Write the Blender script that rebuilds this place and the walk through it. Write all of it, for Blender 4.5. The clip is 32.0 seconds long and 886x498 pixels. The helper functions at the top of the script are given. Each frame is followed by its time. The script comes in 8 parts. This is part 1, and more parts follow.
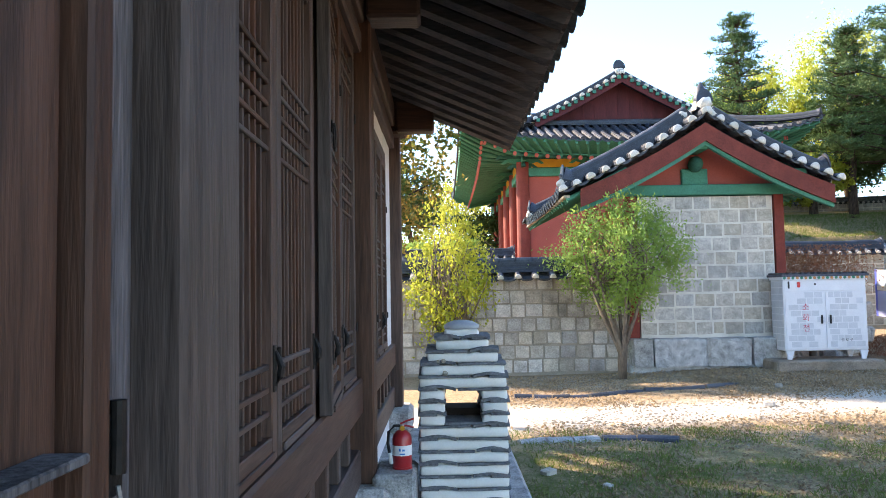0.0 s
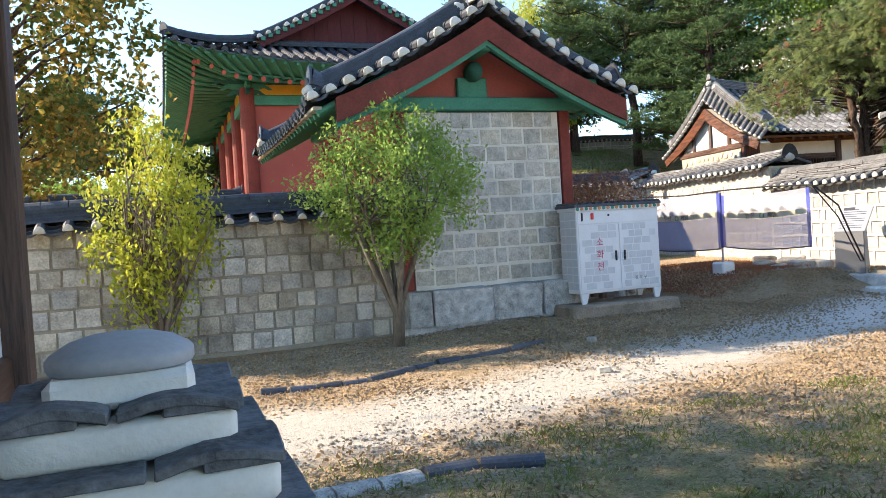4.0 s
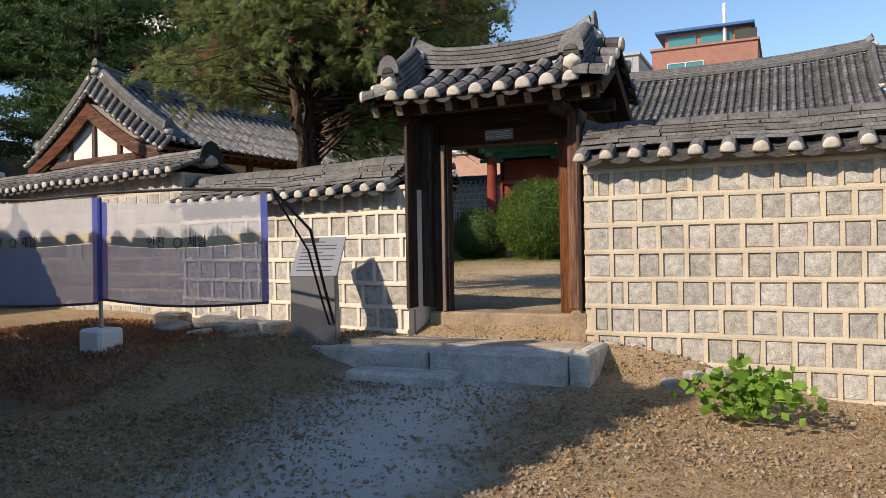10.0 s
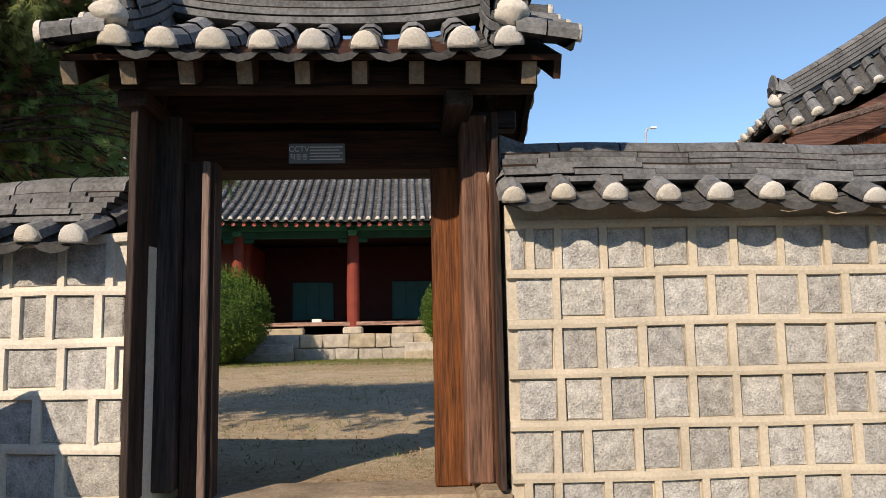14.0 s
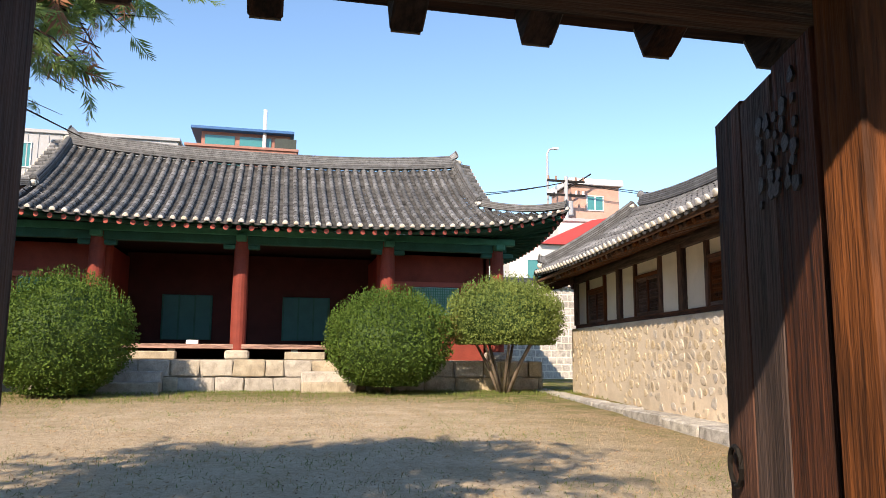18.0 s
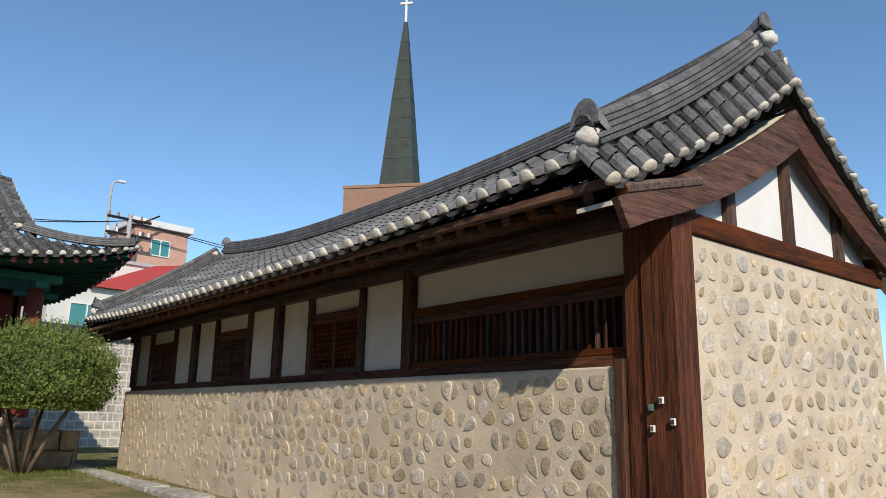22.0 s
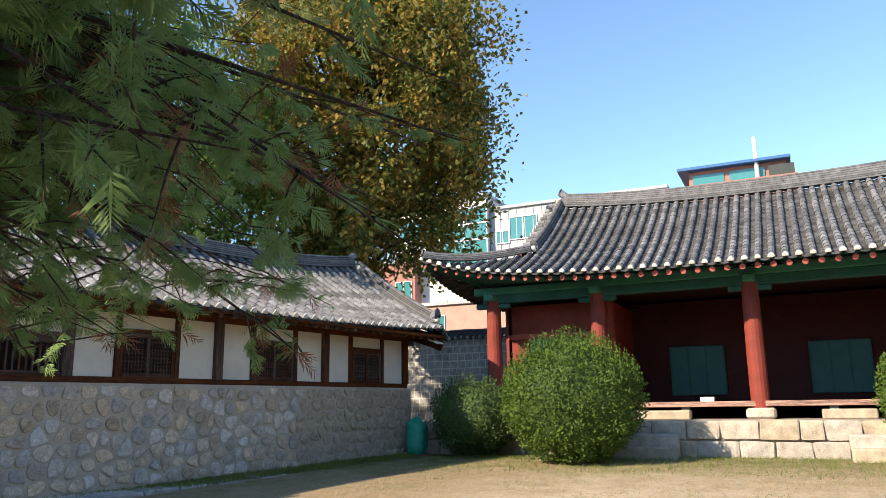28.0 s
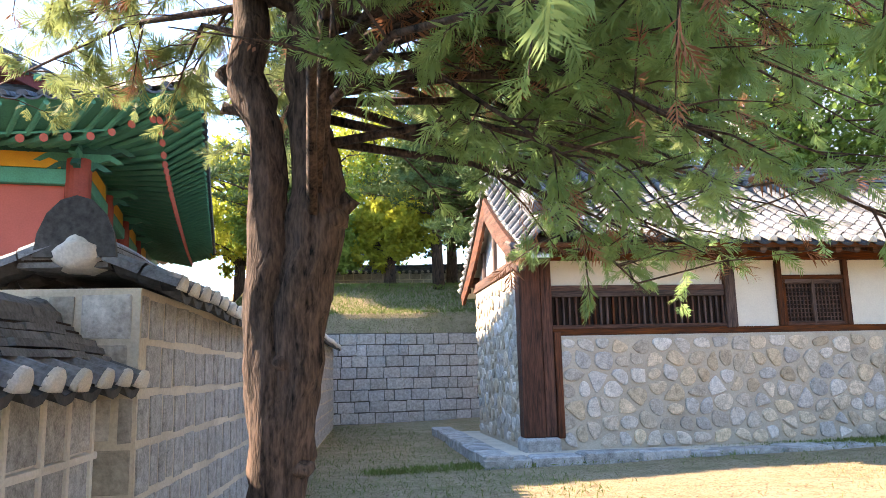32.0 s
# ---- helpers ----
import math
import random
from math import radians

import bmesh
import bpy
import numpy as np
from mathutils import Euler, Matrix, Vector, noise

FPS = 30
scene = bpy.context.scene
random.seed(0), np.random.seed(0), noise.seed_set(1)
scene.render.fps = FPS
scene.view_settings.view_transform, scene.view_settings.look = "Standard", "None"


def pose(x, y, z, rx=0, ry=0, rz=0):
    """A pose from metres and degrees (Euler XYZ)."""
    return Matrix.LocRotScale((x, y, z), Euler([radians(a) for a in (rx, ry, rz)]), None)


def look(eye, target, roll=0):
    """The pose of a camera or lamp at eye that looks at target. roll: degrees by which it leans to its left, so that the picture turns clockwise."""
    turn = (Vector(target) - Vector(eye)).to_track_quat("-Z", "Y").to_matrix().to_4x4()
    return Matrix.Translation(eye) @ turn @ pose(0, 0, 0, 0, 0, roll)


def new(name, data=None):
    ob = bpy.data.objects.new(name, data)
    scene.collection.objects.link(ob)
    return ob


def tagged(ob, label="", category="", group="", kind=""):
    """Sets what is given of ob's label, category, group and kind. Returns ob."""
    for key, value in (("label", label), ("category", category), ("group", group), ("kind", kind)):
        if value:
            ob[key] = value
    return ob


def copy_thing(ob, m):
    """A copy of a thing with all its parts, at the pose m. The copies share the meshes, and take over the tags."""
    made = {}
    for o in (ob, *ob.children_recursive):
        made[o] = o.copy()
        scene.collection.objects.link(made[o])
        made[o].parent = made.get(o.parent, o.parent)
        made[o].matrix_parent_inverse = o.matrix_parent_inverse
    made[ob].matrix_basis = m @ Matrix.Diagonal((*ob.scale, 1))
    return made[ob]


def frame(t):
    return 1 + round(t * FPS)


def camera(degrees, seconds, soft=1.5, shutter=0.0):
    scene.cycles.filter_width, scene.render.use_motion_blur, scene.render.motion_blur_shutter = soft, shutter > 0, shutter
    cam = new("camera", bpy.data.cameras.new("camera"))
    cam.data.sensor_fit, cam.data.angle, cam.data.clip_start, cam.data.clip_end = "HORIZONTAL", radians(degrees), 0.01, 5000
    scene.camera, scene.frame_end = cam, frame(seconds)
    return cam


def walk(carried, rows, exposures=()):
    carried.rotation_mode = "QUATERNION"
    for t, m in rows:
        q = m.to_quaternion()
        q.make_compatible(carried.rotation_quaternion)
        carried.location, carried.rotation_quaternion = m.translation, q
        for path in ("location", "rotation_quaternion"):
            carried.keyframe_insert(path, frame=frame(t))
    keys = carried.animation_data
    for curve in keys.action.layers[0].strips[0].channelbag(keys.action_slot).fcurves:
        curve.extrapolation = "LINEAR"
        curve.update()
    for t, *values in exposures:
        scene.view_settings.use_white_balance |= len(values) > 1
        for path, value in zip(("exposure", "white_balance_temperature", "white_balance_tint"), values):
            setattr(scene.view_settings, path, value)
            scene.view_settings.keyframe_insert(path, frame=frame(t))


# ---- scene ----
cam = camera(61.2, 32.0, soft=0.8)
METRES, EYE, TILT, LEAN, TURN = 24.0, 1.706, 0.0, 0.0, 0.0
ROWS = [
    (0.0, 0.0, 0.0, 0.0, 0.06, 3.41, 0.96),
    (0.5, -0.0001, 0.0087, -0.002, 0.84, 1.64, 0.57),
    (1.0, 0.0026, 0.0257, -0.0017, 1.6, -0.17, 0.17),
    (1.5, 0.0013, 0.0454, -0.0025, 1.31, -1.38, 0.19),
    (2.0, -0.0001, 0.0693, -0.0035, 1.06, -1.59, 0.54),
    (2.5, -0.001, 0.0922, -0.003, -0.88, -0.85, 1.61),
    (3.0, -0.0017, 0.1156, -0.0022, -6.07, -0.49, 2.54),
    (3.5, 0.0033, 0.1388, -0.0016, -13.48, -0.77, 3.0),
    (4.0, 0.0083, 0.1606, -0.0018, -20.66, -1.32, 3.57),
    (4.5, 0.0179, 0.1806, -0.0028, -26.39, -2.53, 3.34),
    (6.5, 0.0807, 0.2699, -0.0083, -46.31, 1.51, 0.02),
    (7.0, 0.1, 0.2878, -0.0091, -51.05, 1.24, -0.47),
    (7.5, 0.1172, 0.3061, -0.0087, -55.06, 1.0, -0.52),
    (8.0, 0.1358, 0.3221, -0.0071, -58.04, 0.41, -0.9),
    (8.5, 0.1559, 0.3369, -0.006, -60.41, 0.05, -1.29),
    (9.0, 0.174, 0.3533, -0.0074, -61.93, -0.38, -1.22),
    (9.5, 0.1919, 0.3678, -0.0073, -62.78, -0.42, -0.48),
    (10.0, 0.2073, 0.3847, -0.008, -65.15, -0.17, 0.94),
    (10.5, 0.2225, 0.4018, -0.009, -68.44, 1.08, 1.42),
    (11.0, 0.2402, 0.4184, -0.0088, -72.46, 2.28, 1.09),
    (11.5, 0.2585, 0.4339, -0.0087, -76.43, 3.64, 0.27),
    (12.0, 0.28, 0.4465, -0.007, -80.5, 5.07, -0.42),
    (12.5, 0.2983, 0.4605, -0.0066, -84.75, 5.85, -0.1),
    (13.0, 0.3175, 0.4711, -0.0065, -88.76, 6.0, 0.33),
    (13.5, 0.3382, 0.4802, -0.0043, -91.56, 6.54, 0.76),
    (14.0, 0.359, 0.4911, -0.0027, -92.66, 6.81, 1.04),
    (14.5, 0.3815, 0.4981, -0.0012, -92.71, 7.59, 1.12),
    (15.0, 0.4033, 0.5045, -0.0003, -93.42, 7.5, 1.05),
    (15.5, 0.4246, 0.5091, 0.0002, -93.55, 6.98, 0.44),
    (17.5, 0.496, 0.522, 0.0058, -97.63, 9.15, -1.46),
    (18.0, 0.5108, 0.5255, 0.0127, -102.48, 8.08, -0.4),
    (18.5, 0.5299, 0.5248, 0.0133, -107.09, 7.22, -0.74),
    (19.0, 0.5411, 0.5211, 0.0137, -112.5, 7.17, -0.88),
    (19.5, 0.5615, 0.5197, 0.0147, -118.6, 6.75, -0.33),
    (20.0, 0.5782, 0.5156, 0.0159, -122.94, 6.28, -0.47),
    (20.5, 0.5951, 0.5078, 0.0171, -126.91, 6.23, -1.16),
    (21.0, 0.6034, 0.504, 0.0193, -132.78, 7.41, -1.77),
    (21.5, 0.6087, 0.5047, 0.0213, -137.37, 10.36, -1.67),
    (22.0, 0.6095, 0.5041, 0.0238, -136.03, 12.86, -1.16),
    (22.5, 0.608, 0.504, 0.0253, -131.53, 14.3, -0.31),
    (23.0, 0.6076, 0.5046, 0.0257, -124.75, 15.01, 0.88),
    (23.5, 0.6087, 0.5051, 0.0249, -118.1, 15.04, 1.92),
    (24.0, 0.6118, 0.507, 0.0258, -111.67, 15.93, 2.55),
    (24.5, 0.6121, 0.5102, 0.0266, -104.27, 16.63, 2.54),
    (25.0, 0.6119, 0.5133, 0.0265, -96.28, 16.73, 2.66),
    (25.5, 0.6115, 0.5158, 0.0263, -89.05, 17.2, 2.9),
    (26.0, 0.6106, 0.5177, 0.027, -83.05, 17.61, 2.81),
    (26.5, 0.6091, 0.5191, 0.0273, -78.03, 17.54, 2.06),
    (28.5, 0.5971, 0.5337, 0.0243, -60.53, 9.2, 1.16),
    (29.0, 0.5984, 0.5344, 0.0229, -55.94, 7.23, 1.79),
    (29.5, 0.6032, 0.5411, 0.0218, -49.85, 6.73, 2.3),
    (30.0, 0.6154, 0.5434, 0.0196, -42.32, 7.61, 1.7),
    (30.5, 0.627, 0.5404, 0.0194, -35.25, 8.38, 0.79),
    (31.0, 0.6279, 0.5407, 0.019, -28.02, 8.45, 0.91),
    (31.5, 0.6256, 0.5413, 0.0203, -21.51, 8.88, 1.46),
    (32.0, 0.6234, 0.5417, 0.0209, -16.01, 9.46, 1.37),
]
EXPOSURES = [(0.0, 2.25, 7100, 17), (2.0, 2.6, 7250, 17), (3.0, 2.3, 7000, 15), (4.0, 1.75, 7200, 14), (6.5, 0.95, 7200, 16), (9.0, 0.5, 7200, 16), (13.0, 0.42, 7100, 15),
             (15.5, 0.5, 7100, 15), (17.5, 1.05, 7200, 17), (18.0, 1.0, 7200, 17), (19.0, 0.68, 7100, 16), (20.0, 0.65, 7300, 16), (22.0, 0.15, 6450, 10), (23.0, 0.25, 6400, 9), (25.0, 0.5, 6400, 9),
             (26.0, 0.75, 6700, 11), (28.5, 1.3, 7000, 15), (30.0, 1.62, 6900, 16), (31.0, 2.4, 7100, 17), (32.0, 2.7, 7400, 20)]
walk(cam, [(t, pose(0, 0, EYE, TILT, LEAN, TURN) @ pose(METRES * x, METRES * y, METRES * z, 90 + pitch, roll, yaw)) for t, x, y, z, yaw, pitch, roll in ROWS], EXPOSURES)

# ---- sky and sun ----
SUN_EL, SUN_AZ = radians(33), radians(-57)
SUN_DIR = Vector((math.sin(SUN_AZ) * math.cos(SUN_EL), math.cos(SUN_AZ) * math.cos(SUN_EL), math.sin(SUN_EL)))
world = bpy.data.worlds.new("world")
scene.world = world
world.use_nodes = True
wn = world.node_tree.nodes
sky = wn.new("ShaderNodeTexSky")
sky.sky_type, sky.sun_disc = "NISHITA", False
sky.sun_elevation, sky.sun_rotation = SUN_EL, SUN_AZ
sky.altitude, sky.air_density, sky.dust_density, sky.ozone_density = 400, 0.9, 0.1, 2.2
wn["Background"].inputs["Strength"].default_value = 0.15
tint = wn.new("ShaderNodeMixRGB")
tint.blend_type = "MULTIPLY"
tint.inputs[0].default_value, tint.inputs[2].default_value = 1.0, (0.81, 0.955, 0.985, 1)
world.node_tree.links.new(sky.outputs[0], tint.inputs[1])
world.node_tree.links.new(tint.outputs[0], wn["Background"].inputs[0])
sun = new("sun", bpy.data.lights.new("sun", "SUN"))
sun.data.energy, sun.data.angle, sun.data.color = 4.1, radians(0.6), (1.0, 0.88, 0.71)
sun.matrix_world = look(SUN_DIR * 60, (0, 0, 0))

# ---- materials ----
def material(name, base, rough=0.85, var=0.25, scale=3.0, fine=45.0, bump=0.25, stretch=(1, 1, 1), dark=None, spec=0.3, metal=0.0, rnd=0.0, stain=0.0, obj=True, ends=(0.3, 0.72), island=0.0):
    """A surface with broad patches, fine grain and relief; rnd: how far each object's tone differs."""
    mt = bpy.data.materials.new(name)
    mt.use_nodes = True
    nt = mt.node_tree
    n, l = nt.nodes, nt.links
    bs = n["Principled BSDF"]
    bs.inputs["Roughness"].default_value = rough
    bs.inputs["Specular IOR Level"].default_value = spec
    bs.inputs["Metallic"].default_value = metal
    if obj:
        src = n.new("ShaderNodeTexCoord").outputs["Object"]
    else:
        src = n.new("ShaderNodeNewGeometry").outputs["Position"]
    info = n.new("ShaderNodeObjectInfo")
    off = n.new("ShaderNodeVectorMath")
    off.operation = "MULTIPLY_ADD"
    l.new(src, off.inputs[0])
    off.inputs[1].default_value = stretch
    shift = n.new("ShaderNodeMath")
    shift.operation = "MULTIPLY"
    l.new(info.outputs["Random"], shift.inputs[0])
    shift.inputs[1].default_value = 37.0 if obj else 0.0
    l.new(shift.outputs[0], off.inputs[2])
    big, small = n.new("ShaderNodeTexNoise"), n.new("ShaderNodeTexNoise")
    for nz, sc, det in ((big, scale, 5), (small, fine, 3)):
        nz.inputs["Scale"].default_value, nz.inputs["Detail"].default_value = sc, det
        nz.inputs["Roughness"].default_value = 0.6
        l.new(off.outputs[0], nz.inputs["Vector"])
    dark = dark or tuple(c * (1 - 1.6 * var) for c in base)
    lite = tuple(min(1, c * (1 + 0.75 * var)) for c in base)
    ramp = n.new("ShaderNodeValToRGB")
    ramp.color_ramp.elements[0].position, ramp.color_ramp.elements[1].position = ends
    ramp.color_ramp.elements[0].color, ramp.color_ramp.elements[1].color = (*dark, 1), (*lite, 1)
    mix = n.new("ShaderNodeMath")
    mix.operation = "MULTIPLY_ADD"
    l.new(small.outputs["Fac"], mix.inputs[0])
    mix.inputs[1].default_value = 0.45
    hold = n.new("ShaderNodeMath")
    hold.operation = "MULTIPLY"
    l.new(big.outputs["Fac"], hold.inputs[0])
    hold.inputs[1].default_value = 0.55
    l.new(hold.outputs[0], mix.inputs[2])
    l.new(mix.outputs[0], ramp.inputs["Fac"])
    out = ramp.outputs["Color"]
    if rnd:
        hsv = n.new("ShaderNodeHueSaturation")
        val = n.new("ShaderNodeMapRange")
        l.new(info.outputs["Random"], val.inputs["Value"])
        val.inputs["To Min"].default_value, val.inputs["To Max"].default_value = 1 - rnd, 1 + rnd
        l.new(val.outputs[0], hsv.inputs["Value"])
        sat = n.new("ShaderNodeMapRange")
        wrap = n.new("ShaderNodeMath")
        wrap.operation = "FRACT"
        seven = n.new("ShaderNodeMath")
        seven.operation = "MULTIPLY"
        seven.inputs[1].default_value = 7.3
        l.new(info.outputs["Random"], seven.inputs[0])
        l.new(seven.outputs[0], wrap.inputs[0])
        l.new(wrap.outputs[0], sat.inputs["Value"])
        sat.inputs["To Min"].default_value, sat.inputs["To Max"].default_value = 0.55, 1.5
        l.new(sat.outputs[0], hsv.inputs["Saturation"])
        l.new(out, hsv.inputs["Color"])
        out = hsv.outputs["Color"]
    if island:
        each = n.new("ShaderNodeNewGeometry").outputs["Random Per Island"]
        tone, warm = n.new("ShaderNodeMapRange"), n.new("ShaderNodeMixRGB")
        l.new(each, tone.inputs["Value"])
        tone.inputs["To Min"].default_value, tone.inputs["To Max"].default_value = 1 - island, 1 + island
        warm.blend_type = "MULTIPLY"
        warm.inputs[0].default_value = 1.0
        l.new(out, warm.inputs[1])
        l.new(tone.outputs[0], warm.inputs[2])
        out = warm.outputs[0]
    if stain:
        patch = n.new("ShaderNodeTexNoise")
        patch.inputs["Scale"].default_value, patch.inputs["Detail"].default_value = 1.1, 7
        l.new(n.new("ShaderNodeNewGeometry").outputs["Position"], patch.inputs["Vector"])
        cut = n.new("ShaderNodeMapRange")
        cut.inputs["From Min"].default_value, cut.inputs["From Max"].default_value = 0.52, 0.7
        cut.inputs["To Max"].default_value = stain
        l.new(patch.outputs["Fac"], cut.inputs["Value"])
        mx = n.new("ShaderNodeMixRGB")
        mx.blend_type = "MULTIPLY"
        l.new(cut.outputs[0], mx.inputs[0])
        l.new(out, mx.inputs[1])
        mx.inputs[2].default_value = (0.35, 0.32, 0.28, 1)
        out = mx.outputs[0]
    l.new(out, bs.inputs["Base Color"])
    if bump:
        bp = n.new("ShaderNodeBump")
        bp.inputs["Strength"].default_value, bp.inputs["Distance"].default_value = bump, 0.02
        l.new(mix.outputs[0], bp.inputs["Height"])
        l.new(bp.outputs[0], bs.inputs["Normal"])
    return mt


def leafy(name, base, other, rough=0.6, thin=0.35, ends=(0.3, 0.72)):
    """Leaves: two hues in patches, light shining through."""
    mt = material(name, base, rough, var=0.3, scale=1.3, fine=9.0, bump=0.0, dark=other, obj=False, spec=0.12, ends=ends)
    nt = mt.node_tree
    bs = nt.nodes["Principled BSDF"]
    tr = nt.nodes.new("ShaderNodeBsdfTranslucent")
    mix = nt.nodes.new("ShaderNodeMixShader")
    mix.inputs[0].default_value = thin
    col = bs.inputs["Base Color"].links[0].from_socket
    nt.links.new(col, tr.inputs["Color"])
    nt.links.new(bs.outputs[0], mix.inputs[1])
    nt.links.new(tr.outputs[0], mix.inputs[2])
    nt.links.new(mix.outputs[0], nt.nodes["Material Output"].inputs["Surface"])
    return mt


def plain(name, base, rough=0.5, metal=0.0, spec=0.4):
    return material(name, base, rough, var=0.08, scale=4, fine=60, bump=0.05, spec=spec, metal=metal)


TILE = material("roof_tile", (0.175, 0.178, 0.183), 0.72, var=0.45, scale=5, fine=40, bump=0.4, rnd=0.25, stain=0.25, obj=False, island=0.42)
# the cover tile again, with channel shade and dirt put into the colour
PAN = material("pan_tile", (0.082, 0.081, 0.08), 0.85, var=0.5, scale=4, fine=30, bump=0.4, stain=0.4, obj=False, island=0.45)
TILE_NEW = material("dark_tile", (0.06, 0.066, 0.08), 0.5, var=0.35, scale=5, fine=40, bump=0.25, rnd=0.25, obj=False, island=0.3)
MORTAR = material("lime_mortar", (0.66, 0.62, 0.55), 0.95, var=0.22, scale=8, fine=60, bump=0.5, rnd=0.1)
JOINT = material("wall_mortar", (0.6, 0.53, 0.42), 0.95, var=0.2, scale=2, fine=50, bump=0.4, stain=0.4, obj=False)
JOINT_W = material("pale_wall_mortar", (0.74, 0.69, 0.6), 0.95, var=0.2, scale=2, fine=50, bump=0.4, stain=0.35, obj=False)
JOINT_DRY = material("dark_dry_joint", (0.12, 0.11, 0.095), 0.95, var=0.3, scale=3, fine=50, bump=0.4, obj=False)
JOINT_D = material("weathered_wall_mortar", (0.36, 0.32, 0.26), 0.95, var=0.3, scale=2, fine=50, bump=0.4, stain=0.6, obj=False)
STONE = material("grey_granite_block", (0.49, 0.48, 0.455), 0.9, var=0.42, scale=14, fine=75, bump=1.0, rnd=0.16, stain=0.2, obj=False)
STONE_W = material("tan_granite_block", (0.51, 0.47, 0.41), 0.92, var=0.38, scale=5, fine=30, bump=1.0, rnd=0.28, stain=0.6, obj=False)
KERB = material("granite_kerb", (0.5, 0.485, 0.45), 0.9, var=0.5, scale=7, fine=60, bump=1.0, rnd=0.15, stain=0.35, obj=False)
TERRACE = material("terrace_granite", (0.5, 0.445, 0.36), 0.9, var=0.34, scale=5, fine=40, bump=0.9, rnd=0.1, stain=0.4, obj=False)
RUBBLE = material("river_stone", (0.61, 0.515, 0.41), 0.85, var=0.38, scale=9, fine=40, bump=1.0, rnd=0.27, obj=False)
PALE_RUBBLE = material("pale_river_stone", (0.575, 0.5, 0.395), 0.9, var=0.36, scale=9, fine=45, bump=1.0, rnd=0.27, obj=False)
CLAY = material("clay_plaster", (0.64, 0.55, 0.43), 0.95, var=0.2, scale=1.5, fine=35, bump=0.5, stain=0.3, obj=False)
PLASTER = material("white_plaster", (0.72, 0.67, 0.57), 0.93, var=0.1, scale=1.2, fine=40, bump=0.15, stain=0.18, obj=False)
WHITEWASH = material("whitewash", (0.78, 0.78, 0.77), 0.9, var=0.07, scale=2, fine=40, bump=0.1, stain=0.1, obj=False)


def wood(name, base, axis, rough=0.75, bump=0.5, var=0.5):
    stretch = {"x": (0.07, 1, 1), "y": (1, 0.07, 1), "z": (1, 1, 0.07)}[axis]
    return material(name, base, rough, var=var, scale=14, fine=70, bump=bump, stretch=stretch, rnd=0.2, ends=(0.38, 0.62))


BROWN = {a: wood("brown_wood_" + a, (0.1, 0.043, 0.026), a) for a in "xyz"}
HOUSE = {a: wood("house_wood_" + a, (0.088, 0.054, 0.043), a, rough=0.55, bump=0.4, var=0.32) for a in "xyz"}
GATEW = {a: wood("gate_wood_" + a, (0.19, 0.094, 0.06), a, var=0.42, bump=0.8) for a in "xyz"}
BARGE = {a: wood("barge_wood_" + a, (0.11, 0.05, 0.034), a, var=0.5, bump=0.8) for a in "xyz"}
EAVEW = wood("eave_wood", (0.12, 0.055, 0.03), "x")
# gate wood as it looks in shade, its darkness put into the colour
SHADEW = {a: wood("shaded_gate_wood_" + a, (0.05, 0.026, 0.018), a) for a in "xyz"}
# near-black standing in for shade inside rooms and openings; also fills ridge joints
DARKW = material("inner_shade", (0.03, 0.018, 0.013), 0.9, var=0.2, bump=0.1)
RED = material("red_paint", (0.24, 0.045, 0.03), 0.75, var=0.25, scale=2, fine=30, bump=0.15, obj=False)
RED_WALL = material("red_wall_paint", (0.42, 0.1, 0.075), 0.85, var=0.15, scale=1, fine=30, bump=0.1, obj=False)
BARGE_RED = material("red_barge_paint", (0.19, 0.04, 0.028), 0.75, var=0.3, scale=3, fine=40, bump=0.3, obj=False)
GREEN = material("green_paint", (0.06, 0.24, 0.16), 0.75, var=0.25, scale=2, fine=30, bump=0.15, obj=False)
GREEN_D = material("dark_green_paint", (0.03, 0.12, 0.09), 0.8, var=0.3, scale=2, fine=30, bump=0.15, obj=False)
YELLOW = material("yellow_paint", (0.62, 0.3, 0.03), 0.8, var=0.15, bump=0.1)
DOOR_G = material("teal_door_paint", (0.035, 0.125, 0.115), 0.7, var=0.15, bump=0.1)
BAY_TEAL = material("faded_teal_paint", (0.3, 0.45, 0.42), 0.75, var=0.2, bump=0.1)
GLASS_T = plain("teal_window_glass", (0.05, 0.22, 0.22), 0.08, spec=0.8)
BARK = material("bark", (0.1, 0.066, 0.05), 0.95, var=0.6, scale=20, fine=70, bump=1.0, stretch=(1, 1, 0.2), ends=(0.36, 0.64))
BARK_G = material("grey_bark", (0.21, 0.165, 0.125), 0.95, var=0.4, scale=8, fine=30, bump=0.7, stretch=(1, 1, 0.3))
CABINET = plain("white_enamel", (0.72, 0.73, 0.75), 0.35)
BLACK = plain("black_rubber", (0.015, 0.015, 0.016), 0.55)
IRON = material("old_iron", (0.03, 0.027, 0.025), 0.6, var=0.3, bump=0.3, metal=0.6)
STEEL = plain("grey_steel", (0.35, 0.36, 0.37), 0.4, metal=0.7)


# ---- building tools ----
def part(name, bm, mat, parent, label="", smooth=False):
    """One bmesh as one mesh object under a thing or part."""
    me = bpy.data.meshes.new(name)
    bm.normal_update()
    bm.to_mesh(me)
    bm.free()
    me.materials.append(mat)
    if smooth:
        me.shade_smooth()
    ob = new(name, me)
    ob.parent = parent
    return tagged(ob, label)


def linked(name, me, parent, m, mat=None):
    """An object of its own on a shared mesh."""
    ob = new(name, me)
    ob.parent = parent
    ob.matrix_local = m
    return ob


